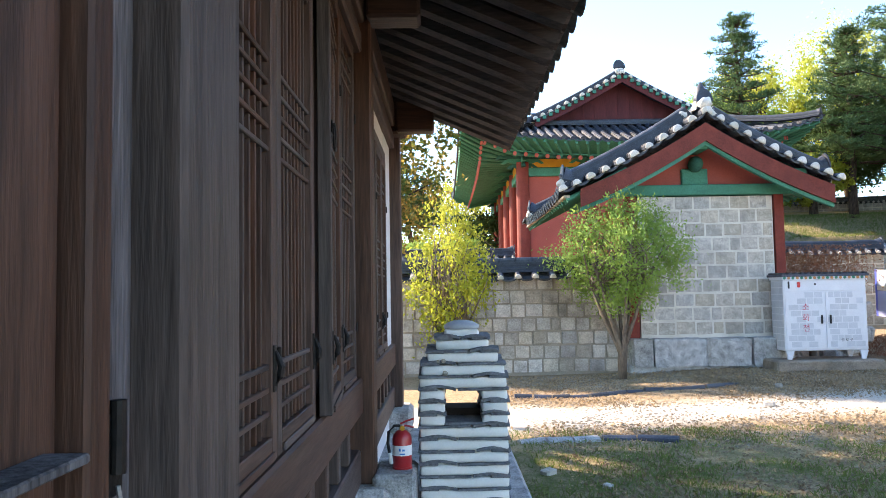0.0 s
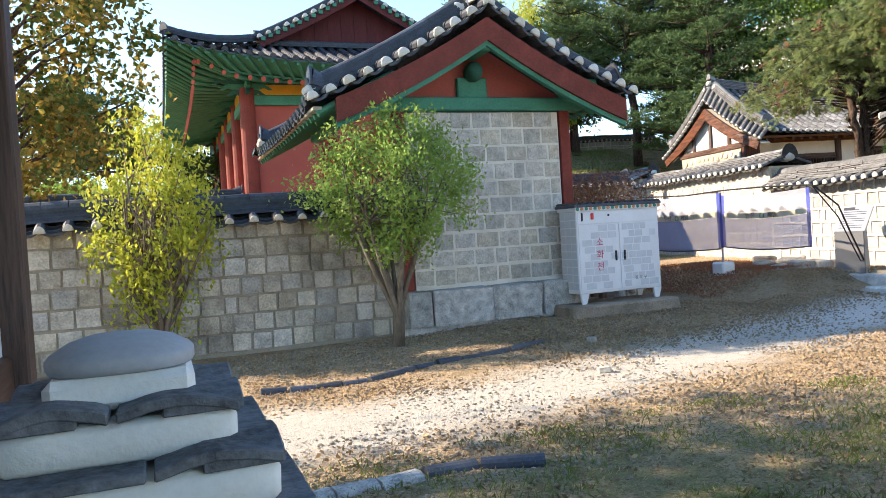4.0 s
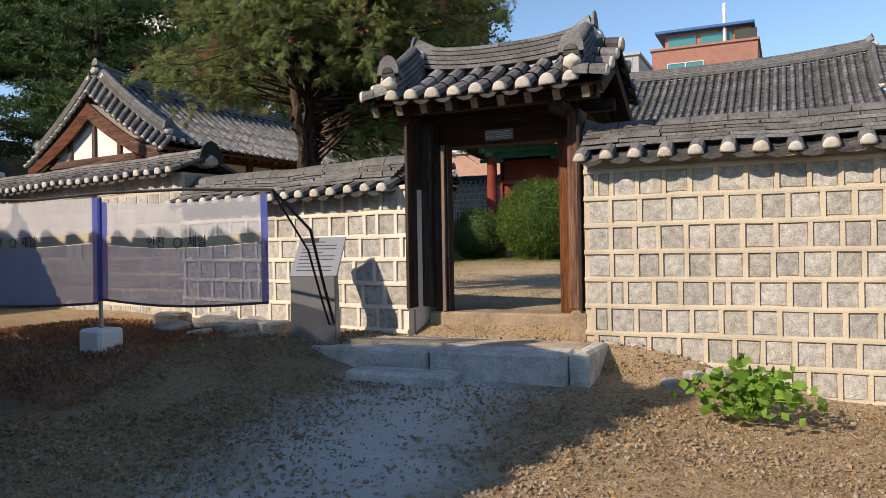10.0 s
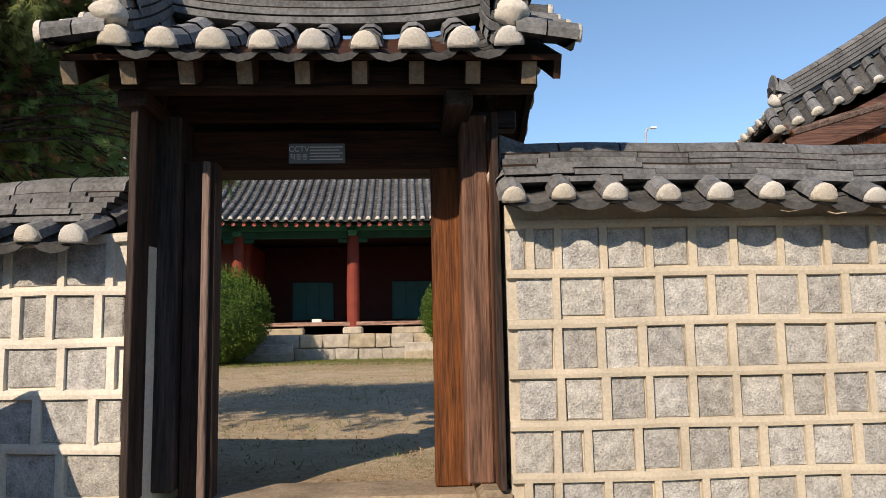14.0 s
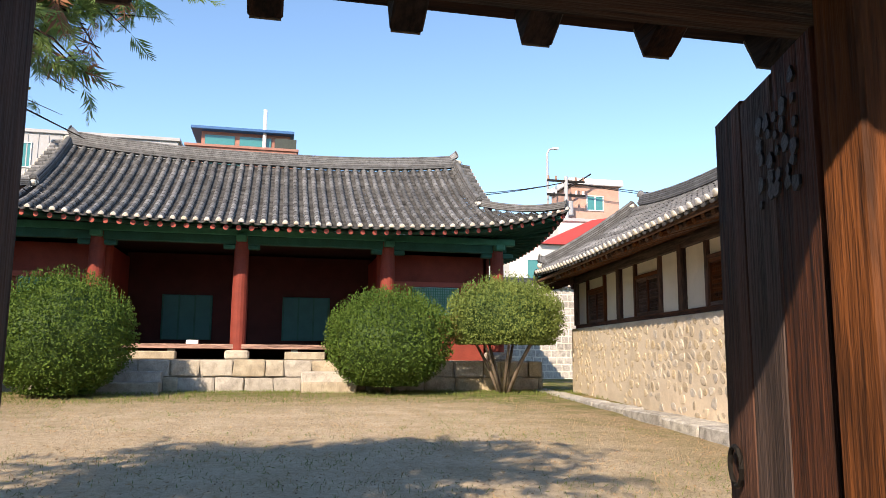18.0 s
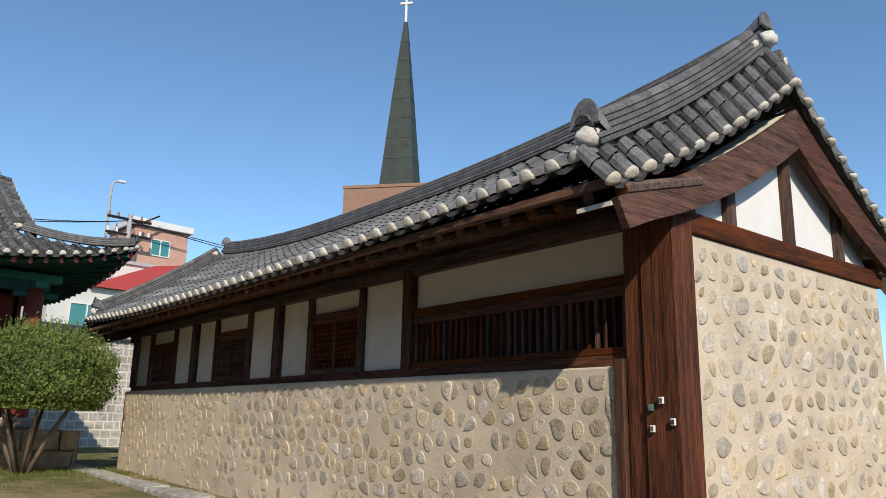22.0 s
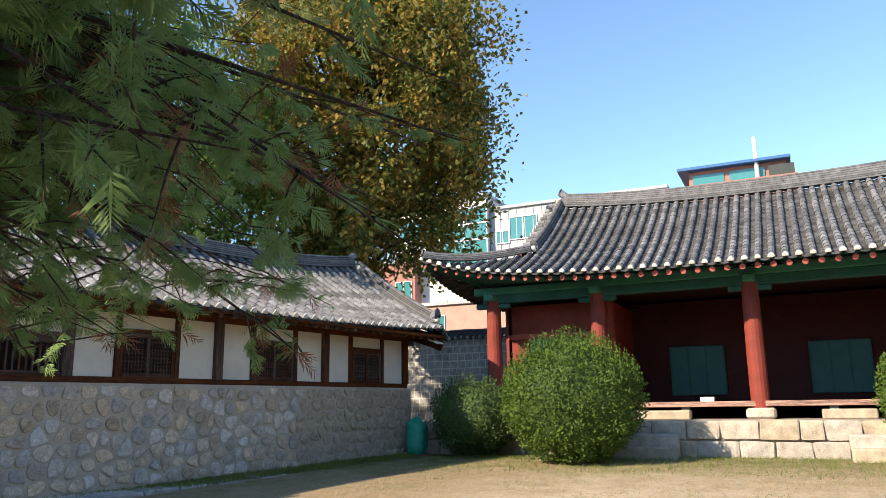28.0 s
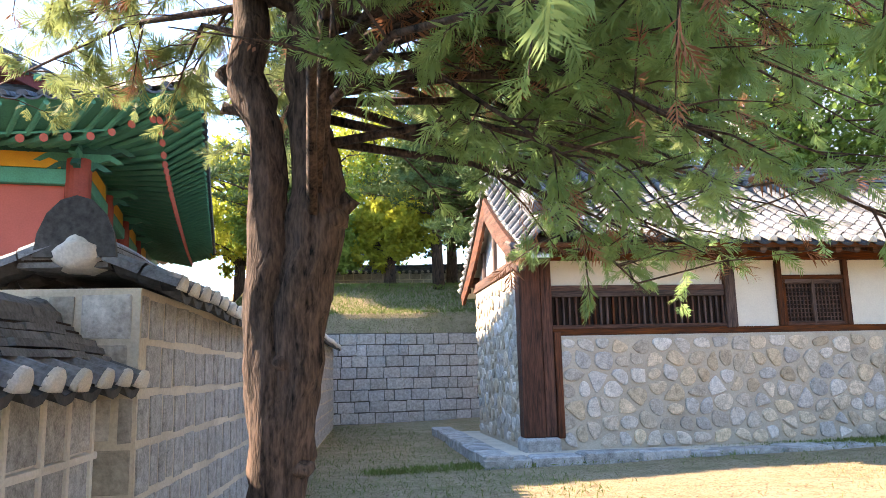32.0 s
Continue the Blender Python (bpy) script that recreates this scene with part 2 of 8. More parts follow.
def thing(name, m, label, category, group="", kind=""):
    ob = new(name)
    ob.matrix_world = m
    ob.empty_display_size = 0.2
    return tagged(ob, label, category, group, kind)


def single(name, bm, mat, label, category="", group="", kind="", smooth=False):
    return tagged(part(name, bm, mat, None, "", smooth), label, category, group, kind)


def box(bm, x0, x1, y0, y1, z0, z1, bevel=0.0):
    vs = [bm.verts.new(p) for p in ((x0, y0, z0), (x1, y0, z0), (x1, y1, z0), (x0, y1, z0), (x0, y0, z1), (x1, y0, z1), (x1, y1, z1), (x0, y1, z1))]
    fs = [bm.faces.new([vs[i] for i in q]) for q in ((3, 2, 1, 0), (4, 5, 6, 7), (0, 1, 5, 4), (1, 2, 6, 5), (2, 3, 7, 6), (3, 0, 4, 7))]
    if bevel:
        es = {e for f in fs for e in f.edges}
        bmesh.ops.bevel(bm, geom=list(es), offset=bevel, segments=1, affect="EDGES")
    return bm


def cuboid(x0, x1, y0, y1, z0, z1, bevel=0.0):
    return box(bmesh.new(), x0, x1, y0, y1, z0, z1, bevel)


def tube(bm, pts, radii, seg=8, cap=True):
    """A round bar along points, with a radius at each."""
    rings = []
    up = Vector((0.13, 0.21, 1))
    for i, p in enumerate(pts):
        d = (Vector(pts[min(i + 1, len(pts) - 1)]) - Vector(pts[max(i - 1, 0)])).normalized()
        if abs(d.dot(up.normalized())) > 0.95:
            up = Vector((1, 0.2, 0.1))
        a = d.cross(up).normalized()
        b = d.cross(a)
        r = radii[i] if not isinstance(radii, (int, float)) else radii
        rings.append([bm.verts.new(Vector(p) + r * (math.cos(2 * math.pi * k / seg) * a + math.sin(2 * math.pi * k / seg) * b)) for k in range(seg)])
    for r0, r1 in zip(rings, rings[1:]):
        for k in range(seg):
            bm.faces.new((r0[k], r0[(k + 1) % seg], r1[(k + 1) % seg], r1[k]))
    if cap:
        bm.faces.new(rings[0][::-1])
        bm.faces.new(rings[-1])
    return bm


def pipe(pts, radii, seg=8):
    bm = tube(bmesh.new(), pts, radii, seg)
    bmesh.ops.recalc_face_normals(bm, faces=bm.faces)
    return bm


def prism(poly, axis, a, b):
    """A flat outline (two coordinates) pushed from a to b along an axis."""
    bm = bmesh.new()
    put = {"x": lambda p, h: (h, p[0], p[1]), "y": lambda p, h: (p[0], h, p[1]), "z": lambda p, h: (p[0], p[1], h)}[axis]
    lo, hi = [bm.verts.new(put(p, a)) for p in poly], [bm.verts.new(put(p, b)) for p in poly]
    bm.faces.new(lo[::-1])
    bm.faces.new(hi)
    for i in range(len(poly)):
        j = (i + 1) % len(poly)
        bm.faces.new((lo[i], lo[j], hi[j], hi[i]))
    bmesh.ops.recalc_face_normals(bm, faces=bm.faces)
    return bm


def strip(curve, profile, closed=True):
    """A profile (side, up) swept along a level-ish curve of points."""
    bm = bmesh.new()
    rings = []
    for i, p in enumerate(curve):
        d = (Vector(curve[min(i + 1, len(curve) - 1)]) - Vector(curve[max(i - 1, 0)])).normalized()
        side = d.cross(Vector((0, 0, 1))).normalized()
        up = side.cross(d)
        rings.append([bm.verts.new(Vector(p) + a * side + b * up) for a, b in profile])
    n = len(profile)
    for r0, r1 in zip(rings, rings[1:]):
        for k in range(n):
            bm.faces.new((r0[k], r0[(k + 1) % n], r1[(k + 1) % n], r1[k]))
    bm.faces.new(rings[0])
    bm.faces.new(rings[-1][::-1])
    bmesh.ops.recalc_face_normals(bm, faces=bm.faces)
    return bm


def pydata(name, verts, faces, mat, parent=None, smooth=False):
    me = bpy.data.meshes.new(name)
    me.from_pydata([tuple(v) for v in verts], [], [tuple(f) for f in faces])
    me.materials.append(mat)
    if smooth:
        me.shade_smooth()
    ob = new(name, me)
    ob.parent = parent
    return ob


# shared pieces
def rough_block(seed, mat, bulge=0.12, soft=0.03, wob=0.02):
    """A squared stone of unit size: nearly flat split face to -y, crisp but uneven edges."""
    rng = random.Random(seed)
    bm = bmesh.new()
    bmesh.ops.create_cube(bm, size=1.0)
    bmesh.ops.bevel(bm, geom=list(bm.edges), offset=soft, segments=1, affect="EDGES")
    for v in bm.verts:
        v.co += Vector((rng.uniform(-wob, wob), rng.uniform(-0.05, 0.03), rng.uniform(-wob, wob)))
    face = max((f for f in bm.faces if f.normal.y < -0.9), key=lambda f: f.calc_area())
    c = bmesh.ops.poke(bm, faces=[face])["verts"][0]
    c.co += Vector((rng.uniform(-0.25, 0.25), -bulge * rng.uniform(0.1, 1.0), rng.uniform(-0.25, 0.25)))
    me = bpy.data.meshes.new("stone")
    bmesh.ops.recalc_face_normals(bm, faces=bm.faces)
    bm.to_mesh(me)
    bm.free()
    me.materials.append(mat)
    return me


GREY_BLOCKS = [rough_block(k, STONE) for k in range(10)]
TAN_BLOCKS = [rough_block(20 + k, STONE_W) for k in range(10)]
SHED_STONE = material("pale_shed_block", (0.57, 0.52, 0.45), 0.92, var=0.36, scale=9, fine=45, bump=1.0, rnd=0.14, stain=0.3, obj=False)
PALE_BLOCKS = [rough_block(70 + k, SHED_STONE) for k in range(8)]
KERB_BLOCKS = [rough_block(40 + k, KERB, 0.02, 0.05, 0.03) for k in range(6)]
TERRACE_BLOCKS = [rough_block(50 + k, TERRACE, 0.05, 0.05, 0.03) for k in range(6)]


def dome_mesh():
    """The lime plug that closes an eave tile: a half-round bulge facing -y."""
    vs, fs = [], []
    k = 8
    for r, y in ((1.0, 0.25), (1.0, -0.08), (0.86, -0.2), (0.4, -0.27)):
        for i in range(k + 1):
            a = math.pi * i / k
            vs.append((r * math.cos(a), y, r * math.sin(a) * 1.02 - 0.25 * (1 - math.sin(a))))
    for ring in range(3):
        for i in range(k):
            a = ring * (k + 1) + i
            fs.append((a, a + 1, a + k + 2, a + k + 1))
    fs.append(tuple(3 * (k + 1) + i for i in range(k + 1)))
    for ring in range(3):
        fs.append((ring * (k + 1) + k, ring * (k + 1), (ring + 1) * (k + 1), (ring + 1) * (k + 1) + k))
    me = bpy.data.meshes.new("mortar_cap")
    me.from_pydata(vs, [], fs)
    bm = bmesh.new()
    bm.from_mesh(me)
    bmesh.ops.recalc_face_normals(bm, faces=bm.faces)
    bm.to_mesh(me)
    bm.free()
    me.materials.append(MORTAR)
    me.shade_smooth()
    return me


CAP = dome_mesh()


def tile_slope(parent, surf, length, pitch=0.27, rad=0.075, depth=3.0, mat=TILE, caps=True, split=True, seg=5, tile=0.32, jitter=0.006, first=0.5, s0=None, s1=None):
    """A slope of half-round cover tiles over dished pan tiles. surf(u, t): the place u metres along the eave, t from eave 0 to ridge 1."""
    rng = random.Random(int(length * 100))
    rows = max(2, round(length / pitch))
    pitch = length / rows
    steps = max(2, round(depth / tile))
    # pans: one dished sheet with a thick edge at the eave
    us = [pitch * (r + f) for r in range(rows) for f in (0, 0.25, 0.5, 0.75)] + [length]
    courses = max(2, round(depth / 0.14))
    ts = [f for k in range(courses) for f in (k / courses, (k + 0.93) / courses)] + [1.0]
    vs, fs = [], []
    w = len(us)
    sheet = []
    for j, t in enumerate(ts):
        for q, u in enumerate(us):
            p = Vector(surf(u, t))
            dip = (0, 0.78, 1.0, 0.78)[q % 4] * 0.88 * rad - (0.016 if j % 2 == 0 else 0.0)
            sheet.append((p.x, p.y, p.z - dip))
    vs += sheet[:w]
    base = len(vs)
    for q, u in enumerate(us):
        vs.append((vs[q][0], vs[q][1], vs[q][2] - 0.042))
    for q, u in enumerate(us):
        p = Vector(surf(u, 0.18))
        vs.append((p.x, p.y, p.z - 0.42 * rad - 0.04))
    # every pan tile of every course is a piece of its own
    for k in range(0, len(ts) - 2, 2):
        for r in range(rows):
            o = len(vs)
            slip = rng.uniform(-0.004, 0.004)
            for j in (k, k + 1, k + 2):
                vs += [(x, y, z + slip) for x, y, z in sheet[j * w + 4 * r:j * w + 4 * r + 5]]
            fs += [(o + 5 * j + i, o + 5 * j + i + 1, o + 5 * j + i + 6, o + 5 * j + i + 5) for j in (0, 1) for i in range(4)]
    for q in range(w - 1):
        fs.append((q + 1, q, base + q, base + q + 1))
        fs.append((base + q + 1, base + q, base + w + q, base + w + q + 1))
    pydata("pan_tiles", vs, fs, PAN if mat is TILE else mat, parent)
    # covers
    allv, allf = [], []
    for r in range(rows + 1):
        u = pitch * r + rng.uniform(-jitter, jitter)
        if s0 is not None and u < s0 or s1 is not None and u > s1:
            continue
        u = min(max(u, 0.02), length - 0.02)
        vv, ff = [], []
        prof = []
        for k in range(steps):
            prof += [(k / steps, 1.06), ((k + 0.94) / steps, 0.96)]
        for k, (t, g) in enumerate(prof):
            p = Vector(surf(u, t))
            q = Vector(surf(u, min(t + 0.04, 1.0))) - Vector(surf(u, max(t - 0.04, 0)))
            v = Vector(surf(min(u + 0.05, length), t)) - Vector(surf(max(u - 0.05, 0), t))
            v.normalize()
            up = v.cross(q.normalized())
            if up.z < 0:
                up = -up
            p += v * rng.uniform(-jitter, jitter)
            for i in range(seg + 1):
                a = math.pi * i / seg
                vv.append(p + rad * g * (math.cos(a) * v + math.sin(a) * up) - 0.015 * up)
        n = seg + 1
        for k in range(0, len(prof) - 1, 2):
            for i in range(seg):
                a = k * n + i
                ff.append((a, a + 1, a + n + 1, a + n))
        ff.append(tuple(range(n)))
        if split:
            pydata("cover_tile", vv, ff, mat, parent, smooth=False)
        else:
            o = len(allv)
            allv += vv
            allf += [tuple(i + o for i in f) for f in ff]
        if caps:
            p, q = Vector(surf(u, 0)), Vector(surf(u, 0.06))
            d = (p - q).normalized()
            v = (Vector(surf(min(u + 0.05, length), 0)) - Vector(surf(max(u - 0.05, 0), 0))).normalized()
            up = v.cross(d)
            if up.z < 0:
                up, v = -up, -v
            z = v.cross(-d)
            if z.z < 0:
                v = -v
                z = v.cross(-d)
            k = rad * rng.uniform(0.88, 1.06)
            m = Matrix(((v.x * k, -d.x * k, z.x * k, p.x + 0.01 * d.x), (v.y * k, -d.y * k, z.y * k, p.y + 0.01 * d.y), (v.z * k, -d.z * k, z.z * k, p.z - 0.012), (0, 0, 0, 1)))
            linked("mortar_cap", CAP, parent, m)
    if allv:
        tagged(pydata("cover_tiling", allv, allf, mat, parent), kind="stuff")


def ridge(parent, curve, width=0.22, layers=4, lift=0.05, mat=TILE, name="ridge", top=True, single_caps=True, taper=0.07, pieces=False):
    """Layers of flat tiles along a curve, each a little narrower and jogged, with a round cap row."""
    rng = random.Random(len(curve) + int(width * 1000))
    for k in range(layers):
        w = width * (1 - taper * k) / 2 * rng.uniform(0.97, 1.03)
        z0, z1 = lift * k, lift * (k + 1) - 0.012
        if pieces:
            pts = [Vector(p) for p in curve]
            total = sum((b - a).length for a, b in zip(pts, pts[1:]))
            f = -rng.uniform(0, 0.3) / total
            while f < 1:
                g = f + rng.uniform(0.3, 0.62) / total
                a, b = max(f, 0), min(g - 0.006 / total, 1)
                if b - a > 0.03 / total:
                    jz, jw = rng.uniform(-0.007, 0.007), rng.uniform(-0.018, 0.018)
                    v = w + jw
                    part("flat_tile", strip([along(pts, a), along(pts, (a + b) / 2), along(pts, b)], [(-v, z0 + jz), (v, z0 + jz), (v * 0.96, z1 + jz + 0.004), (-v * 0.96, z1 + jz + 0.004)]), mat, parent)
                f = g
        else:
            part(name + "_layer", strip(curve, [(-w, z0), (w, z0), (w * 0.97, z1), (-w * 0.97, z1)]), mat, parent)
        part(name + "_joint", strip(curve, [(-w * 0.85, z1 - 0.002), (w * 0.85, z1 - 0.002), (w * 0.85, z1 + 0.014), (-w * 0.85, z1 + 0.014)]), DARKW if mat is TILE else mat, parent)
    if top:
        z, w = lift * layers, width * (1 - taper * layers) * 0.45
        prof = [(w * math.cos(a), z + w * 0.85 * math.sin(a)) for a in [math.pi * i / 6 for i in range(7)]]
        pts = [Vector(p) for p in curve]
        total = sum((b - a).length for a, b in zip(pts, pts[1:]))
        n = max(2, round(total / 0.36))
        whole = bmesh.new()
        for i in range(n):
            a, b = i / n, (i + 0.97) / n
            sub = [along(pts, a), along(pts, (a + b) / 2), along(pts, b)]
            if single_caps:
                part(name + "_cap_tile", strip(sub, prof), mat, parent)
            else:
                joinin(whole, strip(sub, prof))
        if single_caps:
            whole.free()
        else:
            tagged(part(name + "_tiling", whole, mat, parent), kind="stuff")


def joinin(bm, other):
    """Moves the geometry of one bmesh into another."""
    m = {v: bm.verts.new(v.co) for v in other.verts}
    for f in other.faces:
        bm.faces.new([m[v] for v in f.verts])
    other.free()


def along(pts, f):
    lens = [(b - a).length for a, b in zip(pts, pts[1:])]
    d = f * sum(lens)
    for (a, b), n in zip(zip(pts, pts[1:]), lens):
        if d <= n + 1e-9:
            return a.lerp(b, d / n if n else 0)
        d -= n
    return pts[-1].copy()


def block_courses(parent, meshes, length, z0, z1, rows, wide, depth=0.09, gap=0.042, seed=0, y=0.0, top_z=None, skip=None, proud=0.008, keep=None, ribs=None):
    """Courses of squared stones on the face y (looking to -y), from u 0 to length; each stone an object of its own."""
    rng = random.Random(seed)
    h = (z1 - z0) / rows
    rest = []
    for r in range(rows + 1 if ribs else 0):
        bm = bmesh.new()
        n = max(2, int(length / 0.45))
        z = z0 + h * r
        pts = [(length * i / n, 0, z + rng.uniform(-0.006, 0.006)) for i in range(n + 1)]
        bm.free()
        part("mortar_band", strip(pts, [(-y + 0.009, -gap * 0.42), (-y + 0.012, 0), (-y + 0.009, gap * 0.42), (-y - 0.03, gap * 0.6), (-y - 0.03, -gap * 0.6)]), ribs, parent)
    for r in range(rows):
        cross = bmesh.new()
        u = -rng.uniform(0, wide)
        while u < length:
            w = wide * (rng.uniform(0.9, 1.13) if rng.random() > 0.07 else 0.6)
            a, b = max(u, 0.0) + gap / 2, min(u + w, length) - gap / 2
            u += w
            if ribs and gap < u < length - gap:
                k, q = gap * rng.uniform(0.36, 0.46), rng.uniform(-0.008, 0.008)
                box(cross, u - k + q, u + k + q, y - 0.008, y + 0.03, z0 + h * r + 0.3 * gap, z0 + h * (r + 1) - 0.3 * gap)
            if b - a < 0.07:
                continue
            zc = z0 + h * (r + 0.5) + rng.uniform(-0.008, 0.008)
            if skip and skip((a + b) / 2, zc):
                continue
            hh = h - gap + rng.uniform(-0.02, 0.01)
            m = Matrix.Translation(((a + b) / 2, y + depth / 2 - proud, zc)) @ pose(0, 0, 0, 0, rng.uniform(-1.2, 1.2), 0) @ Matrix.Diagonal((b - a, depth, hh, 1))
            me = rng.choice(meshes)
            if keep is None or keep[0] <= (a + b) / 2 <= keep[1]:
                linked("stone", me, parent, m)
            else:
                rest.append((me, m))
        if len(cross.verts):
            part("mortar_joint", cross, ribs, parent)
        else:
            cross.free()
    if rest:
        merged(rest, "stone_field", parent)


def merged(items, name, parent):
    """Many placed meshes as one mesh of kind stuff."""
    vs, fs, mat = [], [], None
    for me, m in items:
        o = len(vs)
        vs += [tuple(m @ v.co) for v in me.vertices]
        fs += [tuple(i + o for i in q.vertices) for q in me.polygons]
        mat = me.materials[0]
    return tagged(pydata(name, vs, fs, mat, parent), kind="stuff")


def wall_coping(parent, length, z, half, rise=0.28, pitch=0.29, rad=0.075, back=True, mat=TILE, bend=None, caps_back=True, layers=3, split=True, stack=None):
    """A little tiled roof along a wall in its local frame; y runs across the wall, 0 its middle."""
    wob = bend or (lambda u: 0.012 * math.sin(u * 2.1) + 0.008 * math.sin(u * 5.3))
    tile_slope(parent, lambda u, t: (u, -half * (1 - t) - 0.0, z + rise * t * (0.8 + 0.2 * t) + wob(u)), length, pitch, rad, half, mat, tile=0.24, split=split)
    if back:
        tile_slope(parent, lambda u, t: (length - u, half * (1 - t), z + rise * t * (0.8 + 0.2 * t) + wob(length - u)), length, pitch, rad, half, mat, tile=0.24, caps=caps_back, split=split and caps_back)
    n = max(3, int(length / 0.5))
    ridge(parent, [(length * i / n, 0, z + rise * 0.42 + wob(length * i / n)) for i in range(n + 1)], width=stack or 2 * half - 0.26, layers=layers + 2, lift=0.042, mat=mat, single_caps=split, taper=0.125, pieces=split)

# ---- roofs ----
def sag(t):
    return t * (0.74 + 0.26 * t)


def gable_roof(parent, x0, x1, y0, ym, y1, ze, zr, lift_e=0.12, lift_r=0.25, pitch=0.29, rad=0.08, verge=0.5, mat=TILE, split=True, near="both", layers=5, rw=0.24, back_split=False, white_ridge=True, caps=True, single_caps=False, inset=0.12, drop=(0.0, 0.0), ze_b=None, eave_caps=True):
    """A tiled gable roof in a local frame: eaves at y0 and y1, ridge at ym, descending ridges and outward verge tiles at both ends."""
    length = x1 - x0

    def bow(x):
        return abs(2 * (x - x0) / length - 1) ** 2.6

    def at(x, t, side):
        y = y0 if side == "f" else y1
        zs = ze if side == "f" or ze_b is None else ze_b
        z = zs + lift_e * bow(x) * (1 - t) + lift_r * bow(x) * t + (zr - zs) * sag(t)
        return (x, y + (ym - y) * t, z)

    slope = math.hypot(ym - y0, zr - ze)
    tile_slope(parent, lambda u, t: at(x0 + verge + u, t, "f"), length - 2 * verge, pitch, rad, slope, mat, split=split, caps=caps)
    tile_slope(parent, lambda u, t: at(x1 - verge - u, t, "b"), length - 2 * verge, pitch, rad, math.hypot(y1 - ym, zr - ze), mat, split=back_split, caps=back_split and eave_caps)
    for end, sgn in ((x0, 1), (x1, -1)):
        for side in "fb":
            def vs(u, t, end=end, sgn=sgn, side=side):
                k = u / slope
                k = 1 - k if (sgn > 0) == (side == "f") else k
                p = at(end + sgn * verge, k, side)
                return (end + sgn * verge * t, p[1], p[2] + 0.02 + 0.05 * t - (drop[0] + (drop[1] - drop[0]) * k) * (1 - t))
            tile_slope(parent, vs, slope, pitch * 0.95, rad * 0.95, verge, mat, split=False, tile=0.25, caps=caps)
            n = 8
            curve = [Vector(at(end + sgn * verge, 0.05 + (0.95 - 0.05) * i / n, side)) + Vector((0, 0, 0.05)) for i in range(n + 1)]
            ridge(parent, curve, width=rw * 1.05, layers=4, lift=0.055, mat=mat, name="descending_ridge", single_caps=single_caps)
            # end tile of the descending ridge, tipped up, on a lump of lime
            p = curve[0]
            dy = -1 if side == "f" else 1
            horn(parent, p + Vector((0, 0.05 * dy, 0.2)), Vector((0, dy, 0.25)), rw * 1.1, mat)
            lump(parent, p + Vector((0, 0.02 * dy, 0.08)), rw * 0.5)
            lump(parent, Vector(at(end + sgn * verge, 0.9, side)) + Vector((0, 0, 0.2)), rw * 0.55)
    n = 14
    rc = [Vector(at(x0 + inset + (length - 2 * inset) * i / n, 1, "f")) + Vector((0, 0, 0.02)) for i in range(n + 1)]
    ridge(parent, rc, width=rw, layers=layers, lift=0.055, mat=mat, single_caps=single_caps)
    for end, sgn in ((rc[0], -1), (rc[-1], 1)):
        horn(parent, end + Vector((0, 0, layers * 0.055)), Vector((sgn, 0, 0.35)), rw * 0.9, mat)
        if white_ridge:
            lump(parent, end + Vector((0.02 * sgn, 0, 0.1)), rw * 0.5)
    return at


def horn(parent, p, d, w, mat):
    """The curved end tile that closes a ridge: a shield tipped outwards."""
    d = Vector(d).normalized()
    side = d.cross(Vector((0, 0, 1))).normalized()
    up = side.cross(d)
    bm = bmesh.new()
    rings = []
    for off in (0.0, 0.03):
        ring = []
        for i in range(9):
            a = math.pi * i / 8
            ring.append(bm.verts.new(p + d * (off + 0.05 * math.sin(a)) + side * (0.62 * w * math.cos(a)) + up * (0.95 * w * math.sin(a) - 0.12 * w)))
        rings.append(ring)
    bm.faces.new(rings[0])
    bm.faces.new(rings[1][::-1])
    for i in range(8):
        bm.faces.new((rings[0][i], rings[0][i + 1], rings[1][i + 1], rings[1][i]))
    bm.faces.new((rings[0][8], rings[0][0], rings[1][0], rings[1][8]))
    # the barrel behind it
    k0 = None
    for s, q in ((0.0, 1.0), (0.25, 0.72)):
        ring = [bm.verts.new(p - d * s + side * (0.55 * w * q * math.cos(math.pi * i / 8)) + up * (0.85 * w * q * math.sin(math.pi * i / 8) - 0.1 * w)) for i in range(9)]
        if k0:
            for i in range(8):
                bm.faces.new((k0[i], k0[i + 1], ring[i + 1], ring[i]))
        k0 = ring
    bmesh.ops.recalc_face_normals(bm, faces=bm.faces)
    part("end_tile", bm, mat, parent)


def lump_mesh(p, r, flat=0.8):
    """An uneven rounded lump."""
    bm = bmesh.new()
    bmesh.ops.create_icosphere(bm, subdivisions=3, radius=r)
    for v in bm.verts:
        d = v.co / r
        g = 1 + 0.26 * noise.noise(d * 1.7 + p * 3.1) + 0.12 * noise.noise(d * 4.5 + p * 5.3)
        v.co = Vector((v.co.x * 0.95, v.co.y * 0.95, v.co.z * flat)) * g + p
    return bm


def lump(parent, p, r, flat=0.8):
    part("lime_lump", lump_mesh(p, r, flat), MORTAR, parent, smooth=True)


